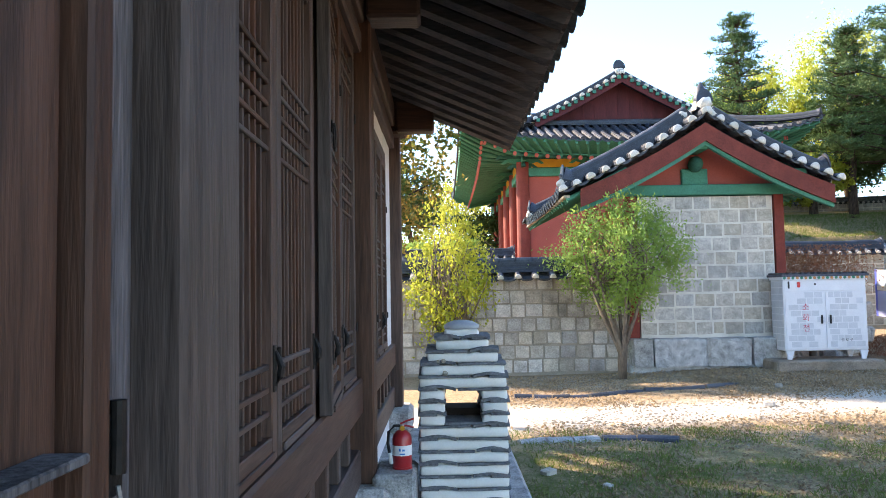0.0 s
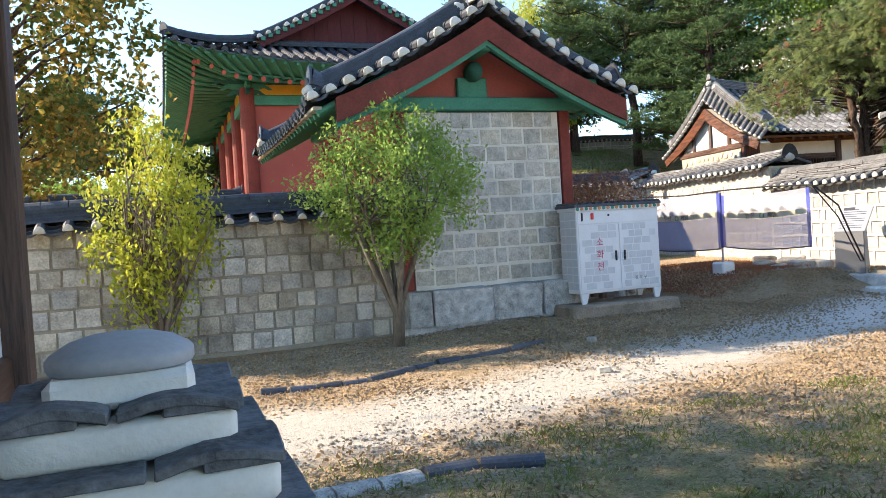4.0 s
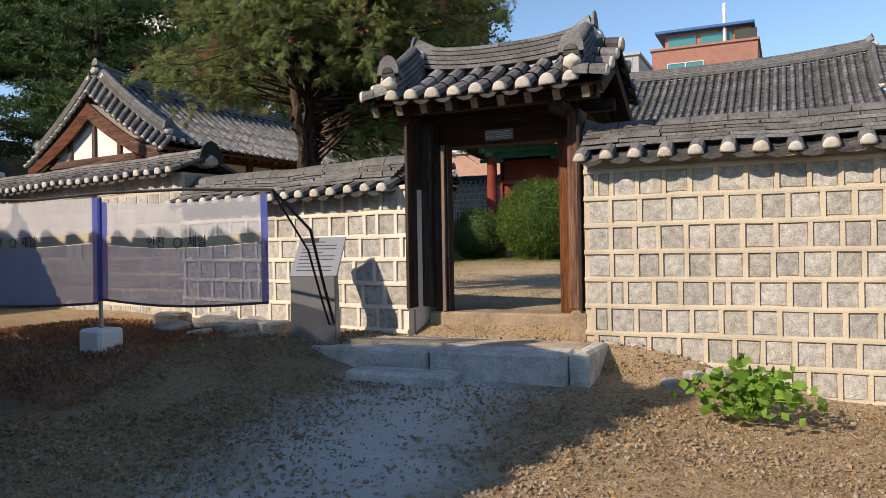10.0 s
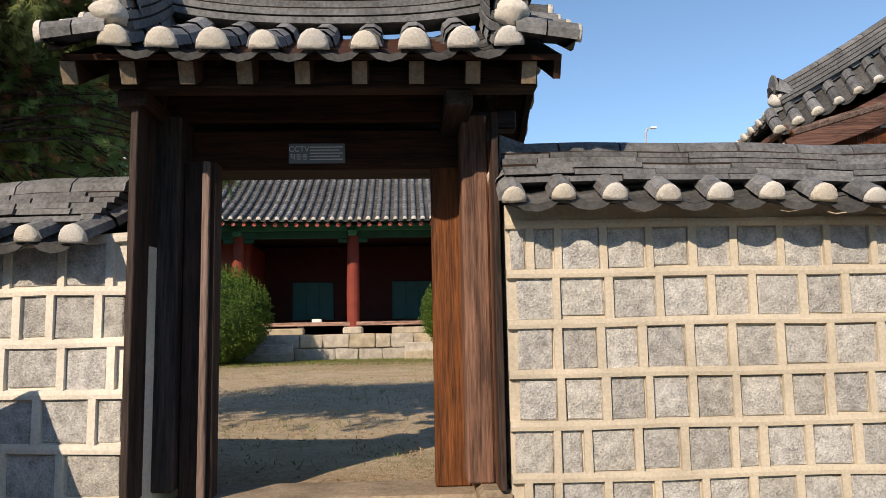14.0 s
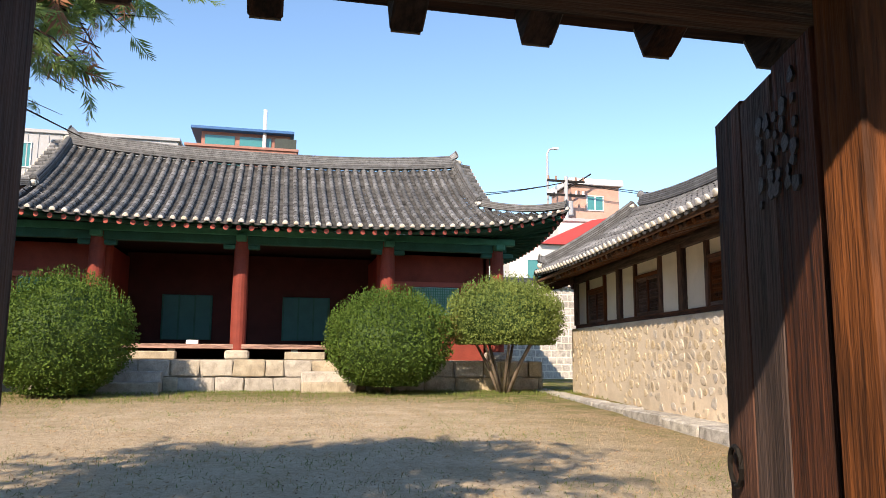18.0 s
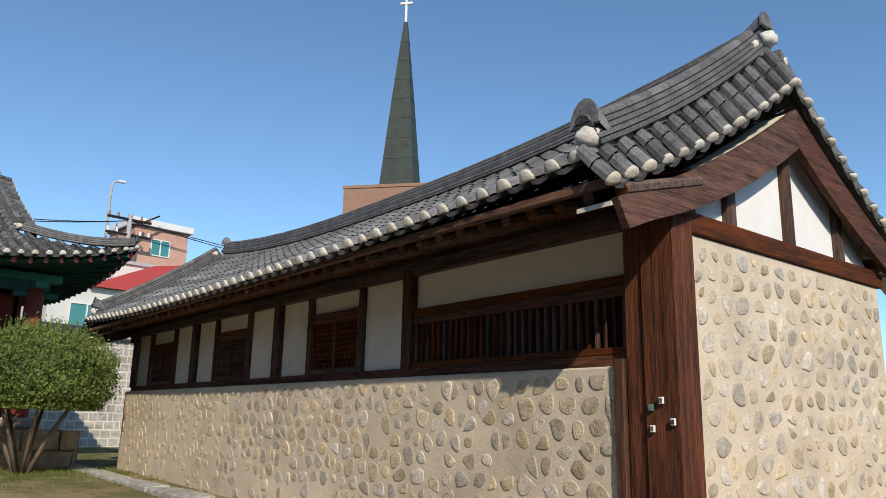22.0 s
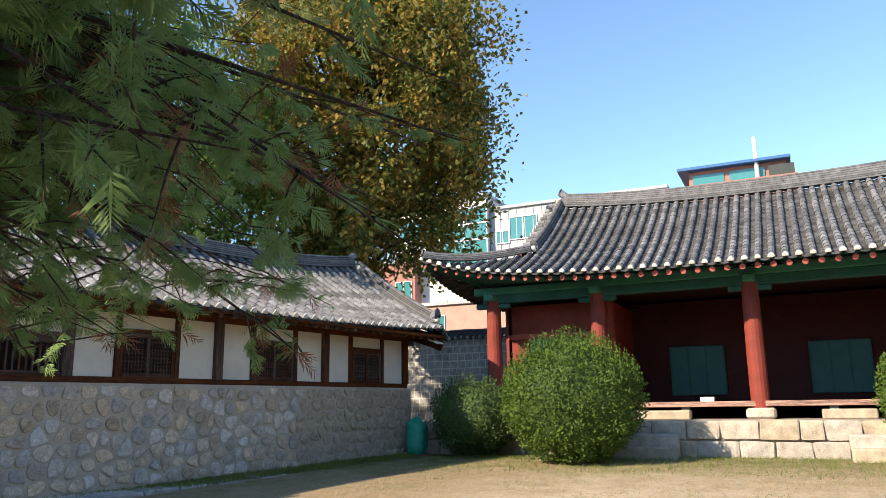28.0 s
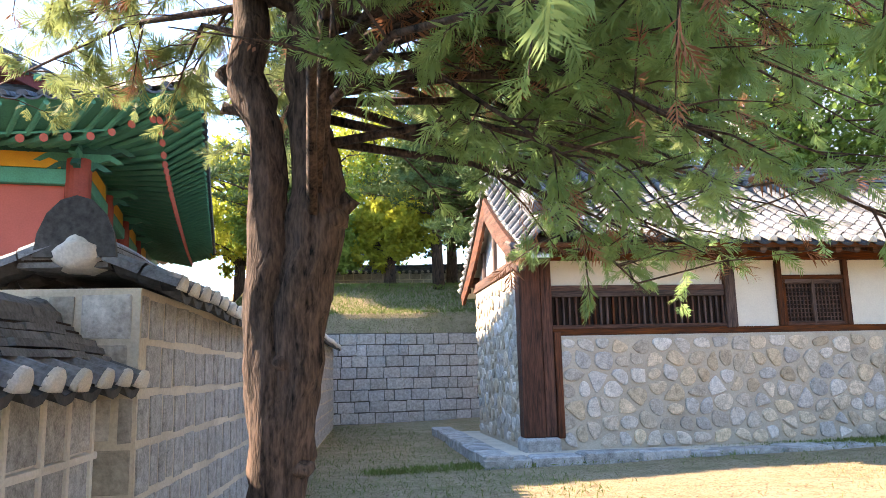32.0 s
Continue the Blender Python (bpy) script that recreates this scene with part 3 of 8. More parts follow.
def hip_gable_roof(parent, x0, x1, y0, y1, ze, zr, rx0, rx1, tg=0.42, lift=0.75, lift_r=0.35, pitch=0.31, rad=0.085, mat=TILE, sides="f", split=True, gable=BARGE_RED, wide=0.3, end_caps=True):
    """A hip-and-gable roof: ridge from rx0 to rx1, gables over the end slopes. sides: the slopes whose rows are parts."""
    ym, xm = (y0 + y1) / 2, (x0 + x1) / 2

    def up(x, y):
        a, b = abs((x - xm) / (x1 - xm)), abs((y - ym) / (y1 - ym))
        return lift * (0.75 * a ** 3.2 * b ** 2 + 0.25 * (a * b) ** 8)

    def cap_t(x):
        if x < rx0:
            return tg * (x - x0) / (rx0 - x0)
        if x > rx1:
            return tg * (x1 - x) / (x1 - rx1)
        return 1.0

    def front(x, t, yy):
        k = max(t * cap_t(x), 0)
        bow = abs((x - (rx0 + rx1) / 2) / ((rx1 - rx0) / 2)) ** 2.4
        return (x, yy + (ym - yy) * k, ze + up(x, yy) * (1 - k) + (zr - ze) * sag(k) + lift_r * min(bow, 1.0) * k * k)

    def end(y, t, xx):
        rx = rx0 if xx == x0 else rx1
        q = min(y - y0, y1 - y) / (ym - y0)
        s = t * min(1.0, max(q, 0) / tg)
        return (xx + (rx - xx) * s, y, ze + up(xx, y) * (1 - s) + (zr - ze) * sag(tg * s))

    d = math.hypot(ym - y0, zr - ze)
    tile_slope(parent, lambda u, t: front(x0 + u, t, y0), x1 - x0, pitch, rad, d, mat, split="f" in sides and split, caps="f" in sides)
    tile_slope(parent, lambda u, t: front(x1 - u, t, y1), x1 - x0, pitch, rad, d, mat, split=False, caps=False)
    tile_slope(parent, lambda u, t: end(y1 - u, t, x0), y1 - y0, pitch, rad, d * tg, mat, split="l" in sides and split, caps="l" in sides and end_caps)
    tile_slope(parent, lambda u, t: end(y0 + u, t, x1), y1 - y0, pitch, rad, d * tg, mat, split="r" in sides and split, caps="r" in sides)
    n = 16
    rc = [Vector(front(rx0 + (rx1 - rx0) * i / n, 1, y0)) for i in range(n + 1)]
    ridge(parent, rc, width=wide, layers=6, lift=0.07, mat=mat)
    for p, s in ((rc[0], -1), (rc[-1], 1)):
        horn(parent, p + Vector((0, 0, 0.42)), Vector((s, 0, 0.5)), wide, mat)
        lump(parent, p + Vector((0.05 * s, 0, 0.2)), wide * 0.5)
    for rx, xx, s in ((rx0, x0, 1), (rx1, x1, -1)):
        for yy in (y0, y1):
            curve = [Vector(front(rx + 0.02 * s, tg + (1 - tg) * (1 - i / 8), yy)) for i in range(9)]
            ridge(parent, curve, width=wide * 0.8, layers=4, lift=0.06, mat=mat, name="descending_ridge")
            horn(parent, curve[-1] + Vector((0, 0, 0.2)), (curve[-1] - curve[-2]) + Vector((0, 0, 0.1)), wide * 0.7, mat)
            lump(parent, curve[-1] + Vector((0, 0, 0.12)), wide * 0.42)
            hipc = [Vector(front(rx + (xx - rx) * (0.03 + 0.95 * i / 8), 1, yy)) + Vector((0, 0, 0.03)) for i in range(9)]
            ridge(parent, hipc, width=wide * 0.75, layers=3, lift=0.055, mat=mat, name="hip_ridge")
            horn(parent, hipc[-1] + Vector((0, 0, 0.12)), (hipc[-1] - hipc[-2]) + Vector((0, 0, 0.1)), wide * 0.6, mat)
        for yy in (y0, y1):
            flip = (s > 0) == (yy == y0)

            def verge(u, t, rx=rx, s=s, yy=yy, flip=flip):
                k = u / run
                p = front(rx, tg + (1 - tg) * (1 - k if flip else k), yy)
                return (rx - s * 0.5 * (1 - t), p[1], p[2] + 0.06 + 0.05 * t)
            run = d * (1 - tg)
            tile_slope(parent, verge, run, pitch, rad, 0.5, mat, split=False, tile=0.25, caps=yy == y0 or "l" in sides)
            pts = [front(rx, tg + (1 - tg) * i / 6, yy) for i in range(7)]
            up_ = [(p[1], p[2] + 0.02) for p in pts]
            dn_ = [(p[1], p[2] - 0.34) for p in pts]
            part("barge_board", prism(up_ + dn_[::-1], "x", rx - 0.42 * s - 0.03, rx - 0.42 * s + 0.03), gable, parent)
            if "l" in sides:
                for i in range(14):
                    p = front(rx, tg + (1 - tg) * (i + 0.5) / 14, yy)
                    part("rafter_end", cuboid(rx - 0.5 * s - 0.05, rx - 0.5 * s + 0.05, p[1] - 0.07, p[1] + 0.07, p[2] - 0.14, p[2] - 0.01), GREEN, parent)
        # gable wall and its boards
        gx = rx + 0.35 * s
        edge = [(y0 + (ym - y0) * t, front(rx, t, y0)[2] - 0.12) for t in (tg, 0.6, 0.8, 1.0)]
        poly = edge + [(2 * ym - a, b) for a, b in edge[-2::-1]]
        part("gable_board", prism(poly, "x", gx - 0.04, gx + 0.04), gable, parent)
    return front, end


def eave_rafters(parent, pts_out, pts_in, mat_end, mat_body, step=0.36, r=0.075, soffit=None, split=True):
    """Round rafters from the wall plate out to the eave, each with a painted end, and the boards over them."""
    a, b = [Vector(p) for p in pts_out], [Vector(p) for p in pts_in]
    bodies, ends = bmesh.new(), bmesh.new()
    n = max(2, round(sum((q - p).length for p, q in zip(a, a[1:])) / step))
    for i in range(n + 1):
        p, q = along(a, i / n), along(b, i / n)
        d = (p - q).normalized()
        if split:
            part("rafter", pipe([q, p], r, 7), mat_body, parent)
            part("rafter_end", pipe([p, p + d * 0.02], r * 1.04, 8), mat_end, parent)
        else:
            tube(bodies, [q, p], r, 7)
            tube(ends, [p, p + d * 0.02], r * 1.04, 8)
    if split:
        bodies.free()
        ends.free()
    else:
        for nm, bm, mt in (("raftering", bodies, mat_body), ("rafter_edging", ends, mat_end)):
            bmesh.ops.recalc_face_normals(bm, faces=bm.faces)
            tagged(part(nm, bm, mt, parent), kind="stuff")
    if soffit:
        vs = [tuple(p + Vector((0, 0, r * 1.1))) for p in a] + [tuple(p + Vector((0, 0, r * 1.1))) for p in b]
        vs += [(x, y, z + 0.05) for x, y, z in vs]
        m, k = len(a), 2 * len(a)
        fs = []
        for i in range(m - 1):
            fs += [(i, i + 1, m + i + 1, m + i), (k + i + 1, k + i, k + m + i, k + m + i + 1), (i, k + i, k + i + 1, i + 1)]
        pydata("soffit_board", vs, fs, soffit, parent)

# ---- ground ----
def smooth(a, b, x):
    t = min(max((x - a) / (b - a), 0), 1)
    return t * t * (3 - 2 * t)


def ground_z(x, y):
    far = smooth(45, 90, math.hypot(x - 15, y - 14))
    side = smooth(12.9, 13.3, x - 0.18 * max(y - 13.2, 0) * (1 if y > 13.2 else 0))
    # front yard: level, rising towards the corner left of the gate and the gate's landing
    k = smooth(13.2, 15.5, y)
    edge0, edge1 = 12.1 + (9.0 - 12.1) * k, 12.9 + (11.0 - 12.9) * k
    front = 0.5 * smooth(edge0, edge1, x) * smooth(8.6, 11.0, y)
    front += 0.12 * smooth(11, 15, y) * smooth(2, 6, x) * (1 - smooth(8.8, 11, x))
    front = max(front, 0.17 * smooth(8.5, 11.6, x) * smooth(9.3, 11.5, y))
    yard = 0.72 + 0.26 * smooth(14, 34, x)
    z = front + (yard - front) * side
    # wooded bank behind
    z += 3.4 * smooth(36.4, 37.2, y) * smooth(12.5, 16, x) + 2.6 * smooth(38, 60, y) + 1.3 * smooth(36.8, 42.5, y) * smooth(12.5, 16, x) * (1 - smooth(50, 70, y))
    return z * (1 - far) + far * (2.5 if y > 40 else 0.2)


def ground_sheet():
    xs = [-1500, -400, -120, -50, -25, -12] + [-6 + 0.45 * i for i in range(105)] + [44, 50, 60, 75, 120, 400, 1500]
    ys = [-1500, -400, -120, -50, -25, -12, -8] + [-5 + 0.45 * i for i in range(98)] + [40, 43, 47, 52, 60, 75, 120, 400, 1500]
    vs = []
    for y in ys:
        for x in xs:
            inside = -6 <= x <= 42 and -5 <= y <= 39
            bump = 0.025 * noise.noise(Vector((x * 0.7, y * 0.7, 0))) + 0.012 * noise.noise(Vector((x * 2.3, y * 2.3, 4))) if inside else 0
            vs.append((x, y, ground_z(x, y) + bump))
    w = len(xs)
    fs = [(j * w + i, j * w + i + 1, (j + 1) * w + i + 1, (j + 1) * w + i) for j in range(len(ys) - 1) for i in range(w - 1)]
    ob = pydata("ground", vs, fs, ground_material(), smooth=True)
    return tagged(ob, "bare earth yard with dry grass, green patches and a sandy path", "ground", kind="structure")


def ground_material():
    mt = bpy.data.materials.new("yard_earth")
    mt.use_nodes = True
    nt = mt.node_tree
    n, l = nt.nodes, nt.links
    bs = n["Principled BSDF"]
    bs.inputs["Roughness"].default_value = 0.97
    bs.inputs["Specular IOR Level"].default_value = 0.1
    pos = n.new("ShaderNodeNewGeometry").outputs["Position"]

    def tex(scale, det=6, rough=0.65, stretch=None):
        nz = n.new("ShaderNodeTexNoise")
        nz.inputs["Scale"].default_value, nz.inputs["Detail"].default_value, nz.inputs["Roughness"].default_value = scale, det, rough
        l.new(pos, nz.inputs["Vector"])
        return nz.outputs["Fac"]

    def maprange(v, a, b, c=0.0, d=1.0):
        mr = n.new("ShaderNodeMapRange")
        mr.inputs["From Min"].default_value, mr.inputs["From Max"].default_value = a, b
        mr.inputs["To Min"].default_value, mr.inputs["To Max"].default_value = c, d
        l.new(v, mr.inputs["Value"])
        return mr.outputs[0]

    def mixc(f, a, b):
        mx = n.new("ShaderNodeMixRGB")
        if isinstance(f, float):
            mx.inputs[0].default_value = f
        else:
            l.new(f, mx.inputs[0])
        for s, v in ((1, a), (2, b)):
            if isinstance(v, tuple):
                mx.inputs[s].default_value = (*v, 1)
            else:
                l.new(v, mx.inputs[s])
        return mx.outputs[0]

    def op(kind, a, b):
        m = n.new("ShaderNodeMath")
        m.operation = kind
        for s, v in ((0, a), (1, b)):
            if isinstance(v, (int, float)):
                m.inputs[s].default_value = v
            else:
                l.new(v, m.inputs[s])
        return m.outputs[0]

    sep = n.new("ShaderNodeSeparateXYZ")
    l.new(pos, sep.inputs[0])
    X, Y = sep.outputs["X"], sep.outputs["Y"]
    fine, mid, big = tex(60, 4), tex(9), tex(1.3)
    grit = tex(220, 2)
    dry = mixc(maprange(mid, 0.3, 0.7), (0.27, 0.19, 0.12), (0.48, 0.36, 0.225))
    dry = mixc(maprange(fine, 0.42, 0.66), dry, (0.52, 0.39, 0.25))
    dry = mixc(maprange(tex(26, 5), 0.53, 0.62, 0.0, 0.85), dry, (0.15, 0.1, 0.058))
    dry = mixc(maprange(tex(3.4, 6), 0.5, 0.68, 0.0, 0.5), dry, (0.2, 0.16, 0.08))
    grass = mixc(maprange(fine, 0.35, 0.65), (0.08, 0.11, 0.03), (0.18, 0.19, 0.065))
    sand = mixc(maprange(mid, 0.3, 0.7), (0.48, 0.45, 0.395), (0.61, 0.575, 0.51))
    sand = mixc(maprange(grit, 0.5, 0.75), sand, (0.24, 0.2, 0.16))
    # towards the gate grey gravel, its colour lifted to offset the shade lying there
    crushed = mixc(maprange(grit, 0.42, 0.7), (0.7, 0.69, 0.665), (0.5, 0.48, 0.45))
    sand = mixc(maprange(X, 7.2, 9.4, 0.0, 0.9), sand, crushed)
    # green where the lawn holds: near the house, along the yard's far edge
    spot_a = op("MULTIPLY", maprange(X, 6.5, 3.0), maprange(Y, 9.2, 7.6))
    yard = op("MULTIPLY", maprange(X, 13.4, 14.2), op("ADD", maprange(X, 24, 33, 0.0, 0.75), maprange(Y, 19, 23, 0.0, 0.4)))
    side = op("MULTIPLY", maprange(X, 15.5, 17.5), maprange(Y, 11, 7.2, 0.0, 0.55))
    green = op("ADD", op("ADD", spot_a, yard), side)
    green = op("MULTIPLY", green, maprange(big, 0.33, 0.62))
    green = op("ADD", green, maprange(tex(0.55), 0.6, 0.75, 0.0, 0.35))
    col = mixc(green, dry, grass)
    # the trodden sandy path to the gate
    curve = op("ADD", op("MULTIPLY", maprange(X, 2.5, 10.5, 0.0, 1.0), 2.1), 10.35)
    away = op("ABSOLUTE", op("SUBTRACT", Y, curve), 0)
    away = op("ADD", away, op("MULTIPLY", op("SUBTRACT", big, 0.5), 1.6))
    path = op("MULTIPLY", maprange(away, 1.25, 0.55), maprange(X, 12.9, 12.3))
    inner = op("MULTIPLY", maprange(X, 13.5, 14.5), maprange(X, 32, 27))
    inner = op("MULTIPLY", op("MULTIPLY", inner, maprange(op("ABSOLUTE", op("SUBTRACT", Y, 12.8), 0), 6.5, 3.5)), maprange(big, 0.62, 0.38, 0.45, 0.9))
    warm = mixc(maprange(mid, 0.3, 0.7), (0.52, 0.43, 0.3), (0.68, 0.575, 0.42))
    warm = mixc(maprange(grit, 0.5, 0.75), warm, (0.36, 0.28, 0.19))
    warm = mixc(maprange(tex(17, 5), 0.54, 0.66, 0.0, 0.5), warm, (0.33, 0.26, 0.16))
    warm = mixc(maprange(tex(5, 6), 0.55, 0.7, 0.0, 0.45), warm, (0.3, 0.27, 0.12))
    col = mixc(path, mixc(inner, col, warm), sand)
    # darker earth in the corner left of the gate
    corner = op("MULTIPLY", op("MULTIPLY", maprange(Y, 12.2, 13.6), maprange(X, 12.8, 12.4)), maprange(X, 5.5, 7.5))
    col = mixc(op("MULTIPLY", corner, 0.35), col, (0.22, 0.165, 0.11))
    l.new(col, bs.inputs["Base Color"])
    bp = n.new("ShaderNodeBump")
    bp.inputs["Strength"].default_value, bp.inputs["Distance"].default_value = 1.0, 0.05
    l.new(op("ADD", op("MULTIPLY", mid, 0.6), op("MULTIPLY", fine, 0.6)), bp.inputs["Height"])
    l.new(bp.outputs[0], bs.inputs["Normal"])
    return mt


ground_sheet()

# ---- stone walls ----
def stone_wall(name, p0, p1, z0, z1, thick, rows, wide, label, joint=JOINT, meshes=GREY_BLOCKS, both=False, coping=0.42, rise=0.26, seed=1, mat=TILE, step=0.36, rise_end=0.0, back_cap=True, limit=None, layers=3, pitch=0.29, keep=None, split=True, gap=0.042, proud=0.008, courses=None, stack=None, end_tiles=(True, True), end_face=False, coping_cut=0.0):
    """A wall of squared stones from p0 to p1 (its face looks to the right of that line) under a small tiled roof."""
    d = Vector((p1[0] - p0[0], p1[1] - p0[1]))
    length = d.length
    ang = math.degrees(math.atan2(d.y, d.x))
    w = thing(name, pose(p0[0], p0[1], 0, 0, 0, ang), label, "wall", kind="structure")
    ribs = joint if split else None
    part("wall_body", cuboid(0, length, 0.02 if ribs else 0.0, thick - (0.02 if ribs and both else 0), z0 - 0.4, z1), joint, w)
    c0, c1 = courses or (z0, z1 - 0.02)
    block_courses(w, meshes, limit or length, c0, c1, rows, wide, seed=seed, y=0.0, keep=keep, ribs=ribs, gap=gap, proud=-0.01 if ribs else proud)
    if both:
        b = new("back_face")
        b.parent = w
        b.matrix_local = pose(length, thick, 0, 0, 0, 180)
        block_courses(b, meshes, length, max(z0, 0.75), z1 - 0.02, rows - (2 if z0 < 0.5 else 0), wide, seed=seed + 7, keep=(0, 7) if keep is None else (99, 99), ribs=ribs, proud=-0.004 if ribs else 0.008)
    if end_face:
        e = new("end_face")
        e.parent = w
        e.matrix_local = pose(length, 0, 0, 0, 0, 90)
        block_courses(e, TAN_BLOCKS, thick, max(z0, 0.75), z1 - 0.02, rows - 2, 0.3, seed=seed + 9)
    if coping:
        c = new("coping")
        c.parent = w
        c.matrix_local = pose(0, thick / 2, 0)
        tag = (lambda u: rise_end * u / length + 0.012 * math.sin(u * 2.1) + 0.008 * math.sin(u * 5.3))
        wall_coping(c, length - coping_cut, z1, coping, rise, back=back_cap, mat=mat, bend=tag, caps_back=both, layers=layers, pitch=pitch, split=split, stack=stack)
        # the rounded end tiles and lime that close the coping
        for u, sg, shown in ((0.0, -1, end_tiles[0]), (length, 1, end_tiles[1])):
            if not shown:
                continue
            zz = z1 + rise + tag(u)
            if stack:
                horn(c, Vector((u + 0.02 * sg, 0.08, zz - 0.06)), Vector((sg, 0, 0.12)), 0.36, PAN)
                lump(c, Vector((u - 0.06 * sg, 0.08, zz - 0.07)), 0.17, 0.7)
            else:
                horn(c, Vector((u + 0.02 * sg, 0, zz + 0.02)), Vector((sg, 0, 0.12)), 0.26, mat)
                lump(c, Vector((u - 0.04 * sg, 0, zz - 0.04)), 0.13)
    return w


# the yard wall on both sides of the gate
stone_wall("wall_gate_south", (12.85, 11.22), (12.85, -4.0), -0.1, 2.4, 0.42, 8, 0.268, "granite block wall with thick tan joints under grey roof tiles", seed=3, limit=9.0, keep=(0, 6.5), coping=0.44, gap=0.054, courses=(0.009, 2.285))
stone_wall("wall_gate_north", (13.62, 17.6), (12.77, 13.31), 0.36, 2.2, 0.7, 6, 0.318, "granite block wall with white joints under old grey tiles", joint=JOINT_W, both=True, seed=5, coping=0.57, gap=0.054, courses=(0.52, 2.22), end_tiles=(True, False), coping_cut=0.16)
stone_wall("wall_north", (15.06, 24.7), (13.66, 17.62), 0.4, 2.72, 0.86, 9, 0.28, "tall yellowish granite block wall with tiled coping", both=True, seed=6, coping=0.64, keep=(3, 10), split=False, stack=0.5, end_face=True)
stone_wall("wall_north_upper", (17.1, 35.0), (15.08, 24.72), 0.4, 3.0, 0.86, 10, 0.28, "further stretch of the stone block wall, a step higher", both=True, seed=7, coping=0.64, keep=(99, 99), split=False, stack=0.5)
# the wall beside the shed
stone_wall("wall_shed_side", (-7.0, 15.5), (4.0, 15.5), -0.02, 2.02, 0.45, 7, 0.315, "weathered tan stone block wall with dark tiled coping", joint=JOINT_D, meshes=TAN_BLOCKS, seed=8, coping=0.5, rise=0.25, mat=TILE_NEW, back_cap=True, pitch=0.36, keep=(5.2, 11), split=False, gap=0.034, proud=0.028, courses=(0.05, 2.03))
# the walls further back
stone_wall("wall_inner", (-6.0, 25.5), (2.4, 25.5), 0.2, 2.85, 0.4, 9, 0.32, "pale stone wall of the shrine yard with tiled coping", joint=JOINT_W, meshes=TAN_BLOCKS, seed=9, coping=0.4, mat=TILE_NEW, keep=(99, 99), split=False)
stone_wall("wall_corner", (6.9, 23.3), (13.7, 23.3), 0.2, 2.75, 0.4, 8, 0.34, "grey stone wall with tiled coping behind the cabinet", joint=JOINT_W, meshes=TAN_BLOCKS, seed=10, coping=0.45, mat=TILE_NEW, keep=(99, 99), split=False)

# the retaining wall of the wooded bank, and the wall behind the halls
stone_wall("wall_retaining", (16.0, 36.0), (27.0, 36.0), 0.75, 3.5, 0.6, 8, 0.52, "dry-laid grey granite retaining wall below the wooded bank", joint=JOINT_DRY, meshes=GREY_BLOCKS, seed=13, coping=0, keep=(0.0, 10.5), split=False, gap=0.024, proud=0.05)
stone_wall("wall_bank", (18.0, 47.5), (31.0, 45.0), 4.2, 6.9, 0.5, 8, 0.5, "pale stone block wall high on the bank", joint=JOINT_W, meshes=TAN_BLOCKS, seed=15, coping=0.4, keep=(99, 99), split=False)
stone_wall("wall_rear", (45.0, 36.0), (45.0, -2.0), 1.0, 5.2, 0.5, 13, 0.36, "high pale stone wall with tiled coping behind the halls", joint=JOINT_W, meshes=TAN_BLOCKS, seed=14, coping=0.45, mat=TILE_NEW, keep=(99, 99), split=False)

# ---- the gate ----
FOOT = material("weathered_foot_stone", (0.33, 0.26, 0.185), 0.95, var=0.35, scale=4, fine=40, bump=0.9, stain=0.5, obj=False)
EARTH = material("trodden_earth", (0.5, 0.43, 0.335), 0.95, var=0.4, scale=5, fine=40, bump=1.0, stain=0.4, obj=False)
GX = 13.2
gate = thing("gate", pose(GX, 12.35, 0, 0, 0, -90), "small tiled wooden gate with open plank doors", "gate")
# local x runs along the wall to the south, local y into the yard
# north timbers take the shaded colour, south timbers and the jamb board the lit one
for x0, x1, j0, j1 in ((-0.98, -0.78, -0.78, -0.58), (0.9, 1.06, 0.72, 0.945)):
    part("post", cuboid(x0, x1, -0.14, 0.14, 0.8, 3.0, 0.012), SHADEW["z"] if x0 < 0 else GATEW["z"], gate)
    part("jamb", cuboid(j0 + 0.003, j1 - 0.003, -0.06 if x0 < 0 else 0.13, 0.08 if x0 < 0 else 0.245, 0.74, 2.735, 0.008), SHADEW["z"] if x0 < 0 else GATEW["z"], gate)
part("jamb_board", cuboid(-0.66, -0.615, -0.1, -0.062, 0.74, 2.73, 0.006), GATEW["z"], gate)
part("base_stone", cuboid(-1.16, -0.93, -0.34, 0.2, 0.42, 0.8, 0.03), FOOT, gate)
part("base_stone", cuboid(0.95, 1.16, -0.34, 0.2, 0.42, 0.8, 0.03), FOOT, gate)
part("outer_board", cuboid(1.063, 1.1, -0.24, -0.1, 0.8, 2.95, 0.004), GATEW["z"], gate)
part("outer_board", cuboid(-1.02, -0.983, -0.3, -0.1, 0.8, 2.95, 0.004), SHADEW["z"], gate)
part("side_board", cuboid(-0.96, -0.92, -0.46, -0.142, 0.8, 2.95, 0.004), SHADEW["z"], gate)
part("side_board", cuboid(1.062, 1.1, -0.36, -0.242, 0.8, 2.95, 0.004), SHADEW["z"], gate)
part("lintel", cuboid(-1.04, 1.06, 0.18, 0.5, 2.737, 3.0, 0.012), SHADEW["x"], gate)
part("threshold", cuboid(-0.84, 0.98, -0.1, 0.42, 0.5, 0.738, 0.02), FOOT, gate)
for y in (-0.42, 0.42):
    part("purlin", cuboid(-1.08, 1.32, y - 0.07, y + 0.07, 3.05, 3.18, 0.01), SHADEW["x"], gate)
